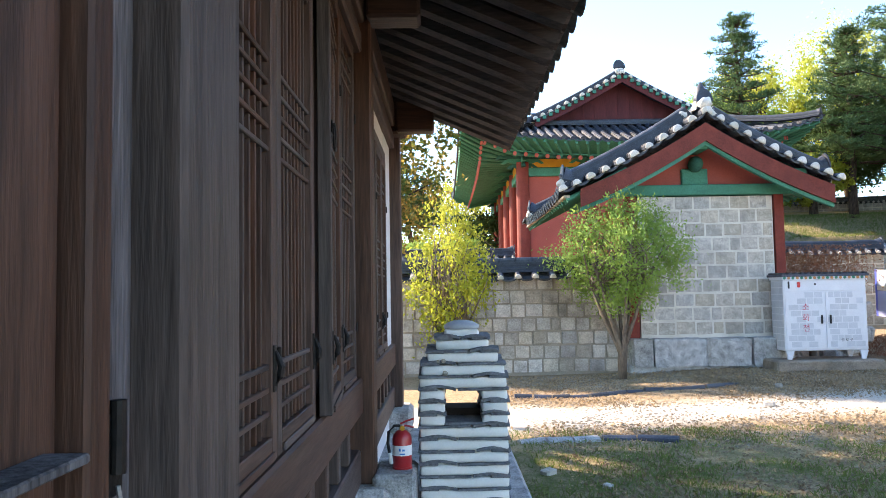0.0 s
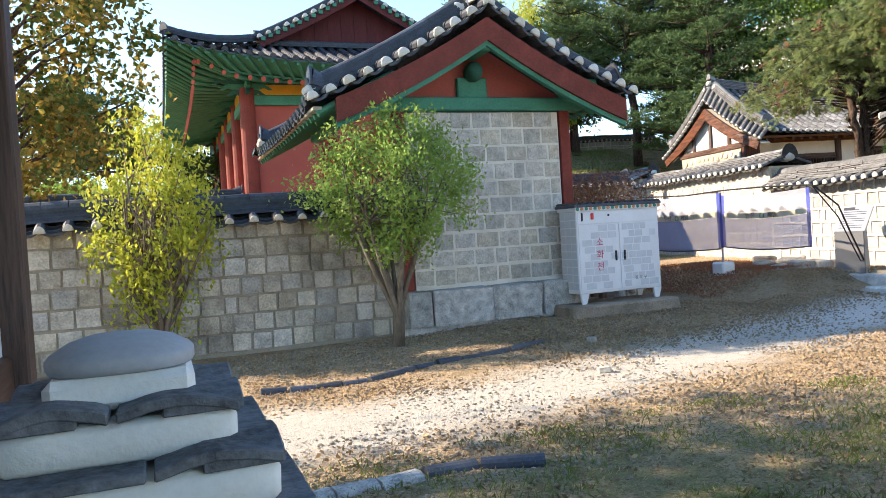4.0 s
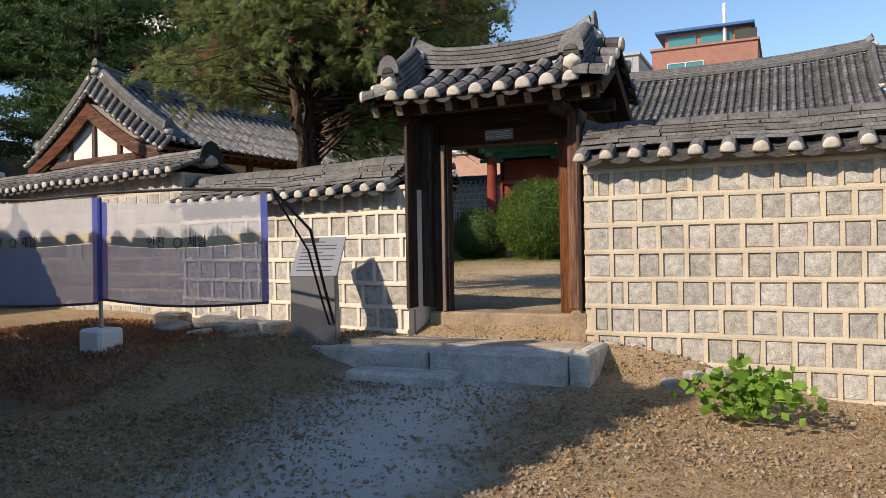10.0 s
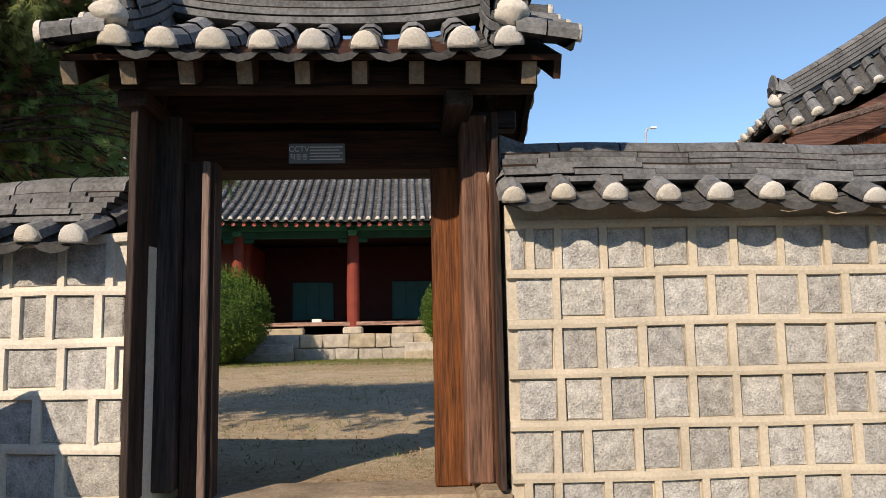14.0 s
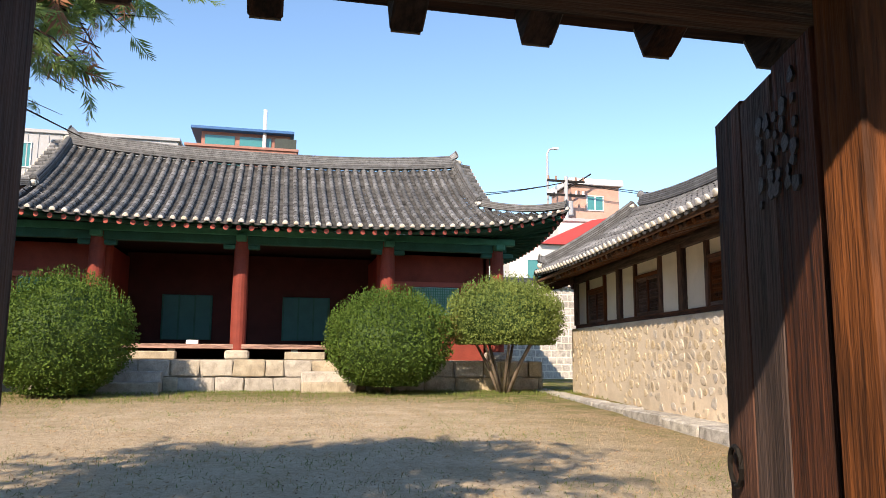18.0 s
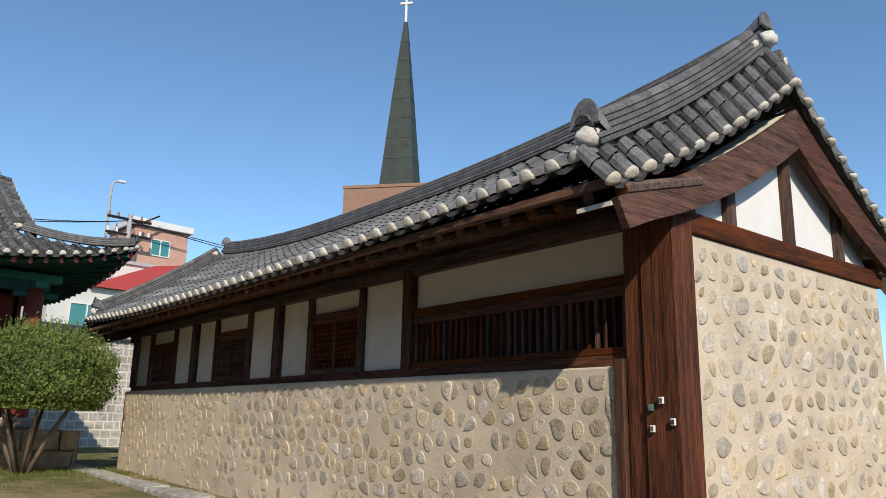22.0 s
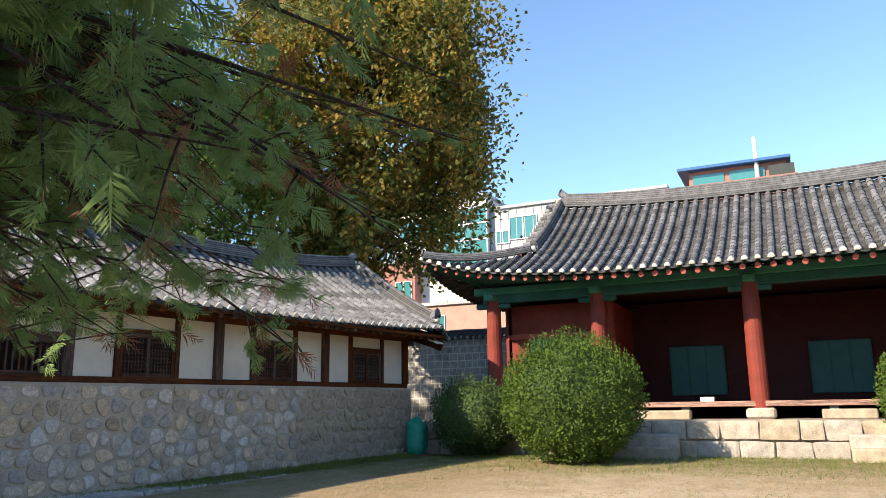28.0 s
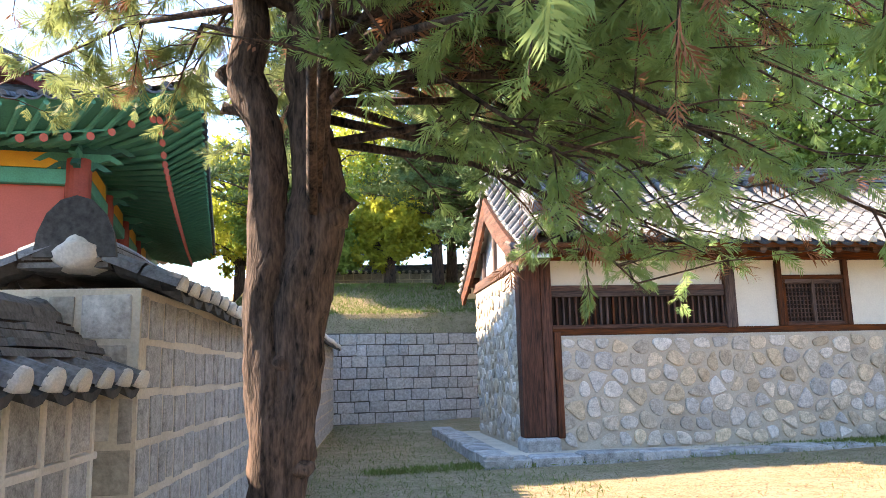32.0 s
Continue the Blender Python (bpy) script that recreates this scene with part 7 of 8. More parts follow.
            if math.hypot(w.x - 14.7, w.y - 12.9) < 1.3 and w.z < 3.05 or w.y < 14.3 and w.x > 15.6 and w.z < 4.6:
                continue
            twigs.append((o, e, east))
    for k in range(5):
        s = along(main, 0.42 + 0.02 * k)
        tip = Vector((-0.2 + 0.12 * k, -2.78 - 0.1 * k, 2.36 + 0.13 * k))
        pts = [s, s.lerp(tip, 0.3) + Vector((0, 0, 0.5)), s.lerp(tip, 0.6) + Vector((0, 0, 0.45)), s.lerp(tip, 0.85) + Vector((0, 0, 0.2)), tip]
        tube(bm, pts, [0.028, 0.02, 0.014, 0.008, 0.003], 5)
        for j in range(26):
            o = along(pts, rng.uniform(0.78, 1.0))
            out = Vector((rng.normal() * 0.45, rng.normal() * 0.45 - 0.25, rng.uniform(-0.6, 0.3)))
            twigs.append((o, o + out * rng.uniform(0.25, 0.5), True))
    near_r, near_w, far_r, far_w, dry_r, dry_w = [], [], [], [], [], []
    for o, e, east in twigs:
        tube(bm, [o, o.lerp(e, 0.5) + Vector((0, 0, 0.03)), e], [0.006, 0.005, 0.002], 3, cap=False)
        d = e - o
        m, roots, ways = (9, near_r, near_w) if east else (11, far_r, far_w)
        if rng.uniform() < 0.17:
            m, roots, ways = 4, dry_r, dry_w
        for f in rng.uniform(0.25, 1.02, m):
            roots.append(o + d * f)
            ways.append(d.normalized() * 0.9 + Vector(rng.normal(size=3)) * 0.45 + Vector((0, 0, -0.25)))
    bmesh.ops.recalc_face_normals(bm, faces=bm.faces)
    part("trunk", bm, BARK, t, smooth=True)
    fronds("sprays", np.array(near_r), np.array(near_w), 0.14, LEAF_J, t, rng, 10)
    fronds("crown", np.array(far_r), np.array(far_w), 0.17, LEAF_H, t, rng, 8, 0.06)
    fronds("withered_sprays", np.array(dry_r), np.array(dry_w), 0.15, DRYTWIG, t, rng, 6)


juniper()
big_tree("autumn_tree", (40.0, 28.6, 1.0), 17, (39.6, 28.0, 14.0), (6.1, 6.1, 7.7), LEAF_O, 90000, 0.235, "tall broadleaf tree turning yellow and rusty in autumn", 21, 0.45, 330, 0.075)
big_tree("dark_tree", (31.5, 31.2, 1.0), 13, (31.5, 31.2, 10.0), (5.0, 4.2, 6.0), LEAF_G, 36000, 0.19, "green broadleaf tree behind the side hall", 22, 0.4, 200, 0.09)
# the tree behind the house that shades the lawn
big_tree("garden_tree", (-6.6, 13.4, 0.0), 12, (-6.6, 13.4, 9.2), (3.3, 3.3, 2.9), LEAF_A, 8000, 0.17, "tall leafy tree standing behind the timber house", 27, 0.28, 110, 0.13)
# wooded bank and far trees
def pine_tree(name, base, height, spread, label, seed, lean=(0, 0), bare=0.3, trunk=0.22):
    """A pine: whorls of long level boughs that carry flat pads of needle tufts."""
    rng = np.random.default_rng(seed)
    t = thing(name, pose(*base), label, "tree")
    bm = bmesh.new()
    top = Vector((lean[0], lean[1], height))
    knots = [Vector((0, 0, -0.3)).lerp(top, f) + Vector((*rng.normal(size=2), 0)) * 0.05 * height * f * (1 - f) for f in (0, 0.2, 0.4, 0.6, 0.8, 1)]
    tube(bm, knots, [trunk * k for k in (1.2, 1.0, 0.85, 0.65, 0.42, 0.1)], 9)
    tiers = max(7, int(height / 0.95))
    tufts = []
    for i in range(tiers):
        f = bare + (0.98 - bare) * i / (tiers - 1)
        o = along(knots, f)
        reach = spread * (1 - 0.8 * ((f - bare) / (1 - bare)) ** 1.3) * 0.98
        for j in range(6):
            a = 2 * math.pi * (j + rng.uniform(-0.35, 0.35)) / 6 + 0.9 * i
            r = reach * rng.uniform(0.55, 1.08)
            tip = o + Vector((r * math.cos(a), r * math.sin(a), 0.1 * r + rng.uniform(-0.25, 0.35)))
            mid = o.lerp(tip, 0.5) + Vector((0, 0, -0.06 * r))
            tube(bm, [o, mid, tip], [0.06, 0.04, 0.012], 5)
            for q in np.linspace(0.35, 1.05, max(4, int(r / 0.28))):
                c = np.array(o.lerp(tip, q))
                wide = 0.2 + 0.32 * r * (1.1 - q) * 0.5
                m = 9
                tufts.append(c + rng.normal(size=(m, 3)) * np.array([wide, wide, 0.08]) + np.array([0, 0, 0.08]))
    bmesh.ops.recalc_face_normals(bm, faces=bm.faces)
    part("trunk", bm, BARK, t, smooth=True)
    c = np.concatenate(tufts)
    k = 8
    base_ = np.repeat(c, k, axis=0)
    way = unit(rng.normal(size=(len(base_), 3)) * np.array([1, 1, 0.6]) + np.array([0, 0, 0.55]))
    side = unit(np.cross(way, rng.normal(size=(len(base_), 3))))
    blades("crown", base_, way, side, rng.uniform(0.16, 0.3, len(base_)), np.full(len(base_), 0.045), LEAF_P, t)
    return t


for k, (x, y, h, r, lb) in enumerate(((25.0, 38.6, 15.0, 4.4, "tall pine with level boughs on the bank"), (23.2, 42.0, 10.5, 3.2, "dark pine on the wooded bank"), (29.5, 41.0, 14.0, 4.2, "tall pine with level boughs on the bank"), (17.0, 42.0, 11.5, 2.9, "pale pine on the bank"))):
    pine_tree("pine_tree", (x, y, ground_z(x, y)), h, r, lb, 80 + k)
for k, (x, y, h, r) in enumerate(((25.5, 33.2, 15.0, 4.6), (27.6, 36.0, 16.5, 4.4))):
    pine_tree("pine_tree", (x, y, 1.0), h, r, "tall dark pine behind the side hall", 95 + k, bare=0.28, trunk=0.26)
pine_tree("pine_tree", (-0.6, 44.0, ground_z(-0.6, 44)), 9.5, 3.6, "leaning pine with a bare trunk beside the shrine hall", 90, (-2.8, 0), 0.55, 0.2)
WOODS = ((24.5, 44.5, 8.0, 3.2, LEAF_D, "dark leafy tree on the wooded bank"), (18.9, 43.6, 3.4, 1.7, LEAF_A, "young light green tree on the bank"), (21.4, 43.0, 3.8, 1.8, LEAF_Y, "yellow-green shrub on the bank"), (17.0, 44.4, 4.6, 2.0, LEAF_A, "young light green tree on the bank"), (33, 44, 14.0, 4.5, LEAF_D, "dark tree on the wooded bank"), (15.5, 46, 6.5, 3.0, LEAF_Y, "yellow-green tree on the bank"), (18.5, 50, 8, 3.6, LEAF_A, "light green tree on the bank"), (22.5, 52, 10, 4.0, LEAF_Y, "yellow-green tree on the bank"), (29.5, 54, 13, 5.0, LEAF_Y, "yellow-green tree high on the bank"))
for k, (x, y, h, r, lf, lb) in enumerate(WOODS):
    z = ground_z(x, y)
    big_tree("woodland_tree", (x, y, z), h, (x, y, z + h * 0.6), (r, r, h * 0.42), lf, 17000, 0.2, lb, 40 + k, 0.24, 130, 0.085)
for k, (x, y, h, r, lf, lb, ln) in enumerate(((-2.7, 20.8, 9.0, 3.0, LEAF_O, "orange autumn maple behind the wall", (0, 0)), (1.2, 56, 8, 4.2, LEAF_Y, "yellow autumn tree far behind the wall", (0, 0)), (-7.5, 60, 9, 5.0, LEAF_P, "far green tree behind the wall", (0, 0)), (3.4, 44, 5.6, 2.6, LEAF_D, "dark shrub beside the shrine hall", (0, 0)), (-2.4, 34, 4.2, 2.3, LEAF_A, "light green shrub behind the wall", (0, 0)), (0.6, 30, 3.6, 1.9, LEAF_A, "light green shrub behind the wall", (0, 0)))):
    z = ground_z(x, y)
    big_tree("garden_tree", (x, y, z), h, (x + ln[0], y, z + h * (0.8 if ln[0] else 0.62)), (r, r, h * (0.25 if ln[0] else 0.42)), lf, 13000, 0.17, lb, 60 + k, 0.2, 120, 0.09, lean=ln)


def vine():
    rng = np.random.default_rng(5)
    t = thing("vine_plant", pose(11.62, 9.55, 0.1), "low clump of bright green broad-leaved vine by the wall", "plant")
    c = rng.normal(size=(260, 3)) * np.array([0.2, 0.22, 0.11]) + np.array([0, 0, 0.2])
    c[:, 2] = np.abs(c[:, 2]) * (1.25 - np.hypot(c[:, 0], c[:, 1]))
    bm = bmesh.new()
    for p in c[::9]:
        tube(bm, [(0, 0, -0.05), (p[0] * 0.5, p[1] * 0.5, p[2] * 0.8), tuple(p)], [0.008, 0.006, 0.003], 4)
    part("stem", bm, LEAF_V, t)
    for k in range(len(c)):
        leaf_cloud("leaf", c[k:k + 1], 0.095, LEAF_V, t, rng, 0.85, (0, 0, 0.1))


vine()


def off_path(x, y, r):
    """True away from the trodden path, and now and then at its edge."""
    return abs(y - 10.35 - 2.1 * min(max((x - 2.5) / 8, 0), 1)) > 0.75 + r.uniform(-0.3, 0.5)


def scatter(name, n, box_, size, mat, label, seed, aspect=0.5, flat=True, lift=0.012, tilt=None, keep=None, cat="leaves"):
    rng = np.random.default_rng(seed)
    p = []
    while len(p) < n:
        x, y = rng.uniform(box_[0], box_[1]), rng.uniform(box_[2], box_[3])
        if keep is None or keep(x, y, rng):
            p.append((x, y, ground_z(x, y) + lift))
    ob = leaf_cloud(name, p, size, mat, None, rng, aspect, tilt)
    return tagged(ob, label, cat, kind="stuff")


scatter("fallen_leaves", 2600, (0.8, 12.4, 9.5, 15.2), 0.05, STRAW, "dry fallen leaves on the bare earth", 1, keep=off_path)
scatter("fallen_leaves", 450, (0.8, 12.4, 2, 10), 0.05, STRAW, "dry fallen leaves on the bare earth", 2)
scatter("grass_tufts", 16000, (0.65, 6.5, 3.0, 9.3), 0.07, GRASS, "thin green lawn beside the house", 3, 0.12, lift=0.02, tilt=(0, 0, 0.9), keep=lambda x, y, r: noise.noise(Vector((x * 1.2, y * 1.2, 0))) + r.uniform(-0.35, 0.35) > 0.02, cat="grass")
scatter("grass_tufts", 9000, (29, 34, 4, 21.5), 0.1, GRASS, "green grass along the terrace foot", 4, 0.12, lift=0.03, tilt=(0, 0, 0.9), keep=lambda x, y, r: r.uniform() < (x - 28.5) / 5, cat="grass")
scatter("grass_tufts", 12000, (17, 33.5, 22.2, 24.8), 0.12, GRASS, "grass along the shaded side hall", 5, 0.12, lift=0.03, tilt=(0, 0, 0.9), keep=lambda x, y, r: abs(y - (24.4 - 0.149 * (x - 20))) < 0.55, cat="grass")
scatter("grass_tufts", 6000, (14.2, 19.5, 18, 35), 0.08, GRASS, "thin grass beside the tall wall", 6, 0.12, lift=0.03, tilt=(0, 0, 0.9), keep=lambda x, y, r: r.uniform() < 0.6, cat="grass")
scatter("grass_tufts", 12000, (14.0, 26, 36.8, 43), 0.16, GRASS, "grass on the bank above the retaining wall", 7, 0.14, lift=0.05, tilt=(0, 0, 0.9), cat="grass")
scatter("dry_stalks", 16000, (14.5, 31, 6.5, 22), 0.06, STRAW, "dry grass stalks on the yard", 8, 0.12, lift=0.012, tilt=(0, 0, 0.25), cat="grass")
scatter("dry_stalks", 17000, (1.0, 12.6, 4.0, 14.8), 0.05, STRAW, "dry grass stalks on the yard", 9, 0.14, lift=0.01, tilt=(0, 0, 0.25), keep=off_path, cat="grass")
scatter("brushwood", 9000, (9.4, 12.6, 15.0, 18.3), 0.075, DRYTWIG, "rusty dry weeds below the fence netting", 10, 0.22, lift=0.07, tilt=(0, 0, 0.6), cat="weeds")


def gravel(name, n, box_, size, mat, label, seed, keep=None):
    """Small stones and clods lying on the ground, in one mesh."""
    rng = np.random.default_rng(seed)
    vs, fs = [], []
    k = 0
    while k < n:
        x, y = rng.uniform(box_[0], box_[1]), rng.uniform(box_[2], box_[3])
        if keep and not keep(x, y, rng):
            continue
        k += 1
        s = size * rng.uniform(0.35, 1.0) ** 2 + 0.006
        z = ground_z(x, y) + 0.004
        a0 = rng.uniform(0, 6.28)
        o = len(vs)
        for ring, (r, h) in enumerate(((1.0, -0.2), (0.85, 0.35))):
            for i in range(5):
                a = a0 + 1.2566 * i
                q = s * r * rng.uniform(0.7, 1.15)
                vs.append((x + q * math.cos(a), y + 0.8 * q * math.sin(a), z + s * h * rng.uniform(0.7, 1.2)))
        vs.append((x, y, z + 0.6 * s))
        for i in range(5):
            j = (i + 1) % 5
            fs += [(o + i, o + j, o + 5 + j, o + 5 + i), (o + 5 + i, o + 5 + j, o + 10)]
    ob = pydata(name, vs, fs, mat)
    return tagged(ob, label, "gravel", kind="stuff")


GRIT = material("gravel", (0.4, 0.34, 0.26), 0.95, var=0.5, scale=2, fine=30, bump=0.3, obj=False)
CLOD = material("earth_clods", (0.33, 0.24, 0.155), 0.97, var=0.5, scale=3, fine=40, bump=0.4, obj=False)
gravel("gravel", 12000, (1.0, 12.9, 8.2, 15.2), 0.018, GRIT, "loose grit and small stones on the trodden earth", 1)
gravel("earth_clods", 13000, (1.0, 12.9, 4.0, 15.2), 0.02, CLOD, "crumbs of dry earth on the yard", 2, keep=lambda x, y, r: off_path(x, y, r) and noise.noise(Vector((x * 0.8, y * 0.8, 3))) + r.uniform(-0.5, 0.5) > -0.05)
gravel("earth_clods", 5000, (13.6, 30, 6.5, 23), 0.012, CLOD, "crumbs of dry earth on the courtyard", 3)
scatter("leaf_litter", 14000, (1.2, 12.6, 5.0, 14.5), 0.045, LITTER, "brown leaf crumbs strewn over the yard", 14, 0.5, tilt=(0, 0, 0.1), keep=lambda x, y, r: off_path(x, y, r) and noise.noise(Vector((x * 0.9, y * 0.9, 8))) + r.uniform(-0.4, 0.4) > 0.0)
scatter("leaf_litter", 9000, (4.5, 12.8, 11.2, 15.2), 0.05, LITTER, "brown leaf litter in the corner by the wall", 11, 0.5, tilt=(0, 0, 0.1), keep=lambda x, y, r: y > 12.0 + 0.1 * (x - 6) + r.uniform(-0.8, 0.8))
scatter("grass_tufts", 12000, (14.0, 31, 6.8, 23.5), 0.06, GRASS, "sparse grass spreading over the courtyard", 12, 0.12, lift=0.02, tilt=(0, 0, 0.8), keep=lambda x, y, r: noise.noise(Vector((x * 0.45, y * 0.45, 1))) + 0.6 * noise.noise(Vector((x * 1.7, y * 1.7, 2))) + r.uniform(-0.25, 0.25) > 0.12, cat="grass")

# ---- small things of the front yard ----
def lettering(text, size, m, mat, parent, name="lettering", depth=0.002):
    cu = bpy.data.curves.new(name, "FONT")
    cu.body, cu.size, cu.align_x, cu.align_y, cu.extrude = text, size, "CENTER", "CENTER", depth
    tmp = new(name, cu)
    me = bpy.data.meshes.new_from_object(tmp.evaluated_get(bpy.context.evaluated_depsgraph_get()))
    bpy.data.objects.remove(tmp)
    bpy.data.curves.remove(cu)
    me.materials.append(mat)
    ob = new(name, me)
    ob.parent = parent
    ob.matrix_local = m
    return ob


PINK = plain("red_lettering", (0.6, 0.06, 0.12))
INK = plain("dark_lettering", (0.05, 0.05, 0.06))
WHITE_INK = plain("white_lettering", (0.75, 0.75, 0.75))
PRINT = material("printed_stone_pattern", (0.58, 0.6, 0.63), 0.35, var=0.12, scale=5, fine=60, bump=0.02)
ORANGE = plain("orange_trim", (0.6, 0.26, 0.1))
CONCRETE = material("worn_concrete", (0.36, 0.29, 0.22), 0.95, var=0.35, scale=3, fine=40, bump=0.8, stain=0.7, obj=False)
# hydrant cabinet on its concrete block
slab = cuboid(6.34, 8.39, 14.38, 15.3, -0.2, 0.31, 0.03)
bmesh.ops.subdivide_edges(slab, edges=[e for e in slab.edges if e.calc_length() > 0.3], cuts=9, use_grid_fill=True)
for v in slab.verts:
    low = max(0.0, 0.3 - v.co.z) * 3.2
    v.co += Vector((noise.noise(v.co * 3.0), noise.noise(v.co * 3.0 + Vector((4, 0, 0))), 0.25 * noise.noise(v.co * 4.0))) * (0.02 + 0.07 * min(low, 1.0)) + 0.015 * noise.noise(v.co * 11.0) * Vector((1, 1, 0.3))
base = single("concrete_block", slab, CONCRETE, "worn concrete block under the cabinet", "block")
cab = thing("hydrant_cabinet", pose(6.62, 14.65, 0), "white metal fire hydrant cabinet with tile-like top, on a block", "cabinet")
part("body", cuboid(0, 1.62, 0.0, 0.55, 0.48, 1.86, 0.012), CABINET, cab)
part("top_panel", cuboid(0.03, 1.59, -0.012, 0.0, 1.64, 1.84, 0.003), CABINET, cab)
rng = random.Random(2)
for x0, x1 in ((0.03, 0.805), (0.815, 1.59)):
    d = part("door", cuboid(x0, x1, -0.015, 0.0, 0.52, 1.62, 0.003), CABINET, cab)
    hx = x1 - 0.08 if x0 < 0.5 else x0 + 0.08
    part("handle", cuboid(hx - 0.018, hx + 0.018, -0.04, -0.015, 1.0, 1.17, 0.008), BLACK, d)
    for z in [0.55 + 0.12 * k for k in range(9)]:
        x = x0 + rng.uniform(0.02, 0.1)
        while x < x1 - 0.16:
            w = rng.uniform(0.1, 0.2)
            if rng.random() < 0.75:
                part("printed_block", cuboid(x, min(x + w, x1 - 0.02), -0.017, -0.0145, z, z + 0.105), PRINT, d)
            x += w + 0.015
for z in [0.55 + 0.13 * k for k in range(10)]:
    for k in range(3):
        part("printed_block", cuboid(-0.003, 0.0, 0.02 + 0.175 * k, 0.18 + 0.175 * k, z, z + 0.115), PRINT, cab)
for x in (0.02, 1.46):
    part("foot", prism([(x, 0.48), (x + 0.16, 0.48), (x + 0.1, 0.3), (x + 0.03, 0.3)], "y", 0.0, 0.04), CABINET, cab)
    part("foot", prism([(x, 0.48), (x + 0.16, 0.48), (x + 0.1, 0.3), (x + 0.03, 0.3)], "y", 0.5, 0.54), CABINET, cab)
part("roof_plate", cuboid(-0.05, 1.67, -0.05, 0.6, 1.92, 1.97, 0.01), TILE_NEW, cab)
part("trim_band", cuboid(-0.02, 1.64, -0.03, 0.57, 1.86, 1.92), CABINET, cab)
for k in range(20):
    x = 0.02 + 1.6 * k / 19
    part("trim_dot", pipe([(x, -0.046, 1.895), (x, -0.03, 1.895)], 0.028, 8), ORANGE if k % 2 else GREEN, cab)
for k in range(14):
    x = 1.6 * k / 13 + 0.01
    part("roof_rib", pipe([(x, -0.05, 1.975), (x, 0.6, 1.985)], 0.028, 6), TILE_NEW, cab)
part("signal_lamp", cuboid(0.27, 0.33, -0.035, -0.012, 1.71, 1.82, 0.012), plain("red_lamp", (0.65, 0.03, 0.03), 0.3), cab)
part("vent", cuboid(0.09, 0.125, -0.02, -0.012, 1.69, 1.83, 0.006), BLACK, cab)
part("lock", pipe([(0.62, -0.02, 1.77), (0.62, -0.012, 1.77)], 0.02, 8), BLACK, cab)
for k, ch in enumerate("소화전"):
    lettering(ch, 0.155, pose(0.42, -0.0195, 1.32 - 0.205 * k, 90), PINK, cab)
lettering("종 로 구", 0.07, pose(1.2, -0.0195, 0.68, 90), INK, cab)

# brushwood heap on the stones behind the cabinet
heap = thing("dry_shrub", pose(8.1, 16.6, 0.2), "rusty brown dry shrub on a heap of rough stones", "shrub")
hb = np.random.default_rng(8)
leaf_cloud("twig_mass", hb.normal(size=(9000, 3)).clip(-1.9, 1.9) * np.array([0.62, 0.42, 0.27]) + np.array([0, 0, 1.9]), 0.06, DRYTWIG, heap, hb, 0.3, (0, 0, 0.3))
part("stem", pipe([(0, 0, 0), (0.05, 0, 1.0), (0, 0.05, 1.9)], [0.08, 0.06, 0.03], 6), BARK_G, heap)
hr = random.Random(3)
for k in range(26):
    s = single("heap_stone", cuboid(-0.5, 0.5, -0.5, 0.5, -0.5, 0.5, 0.1), STONE_W, "rough stone in the heap behind the cabinet", "stone", "heap of stones") if k == 0 else copy_thing(s0, Matrix())
    s0 = s if k == 0 else s0
    s.matrix_world = pose(7.2 + hr.uniform(0, 2.1), 16.2 + hr.uniform(0, 0.9), 0.15 + 0.26 * (k % 6), hr.uniform(-15, 15), hr.uniform(-15, 15), hr.uniform(0, 90)) @ Matrix.Diagonal((0.42, 0.34, 0.3, 1))

# safety netting between two posts
NET = material("blue_safety_mesh", (0.33, 0.37, 0.58), 0.7, var=0.1, scale=3, fine=200, bump=0.1)
NET_IN = material("white_safety_mesh", (0.5, 0.53, 0.62), 0.7, var=0.1, scale=3, fine=200, bump=0.1)
BLUE = plain("blue_tape", (0.06, 0.09, 0.42))
SASH = plain("tan_sash", (0.5, 0.44, 0.32))
for mt, keep in ((NET, 0.52), (NET_IN, 0.42), (BLUE, 0.75)):
    nt = mt.node_tree
    tr = nt.nodes.new("ShaderNodeBsdfTransparent")
    mx = nt.nodes.new("ShaderNodeMixShader")
    mx.inputs[0].default_value = keep
    nt.links.new(tr.outputs[0], mx.inputs[1])
    nt.links.new(nt.nodes["Principled BSDF"].outputs[0], mx.inputs[2])
    nt.links.new(mx.outputs[0], nt.nodes["Material Output"].inputs["Surface"])


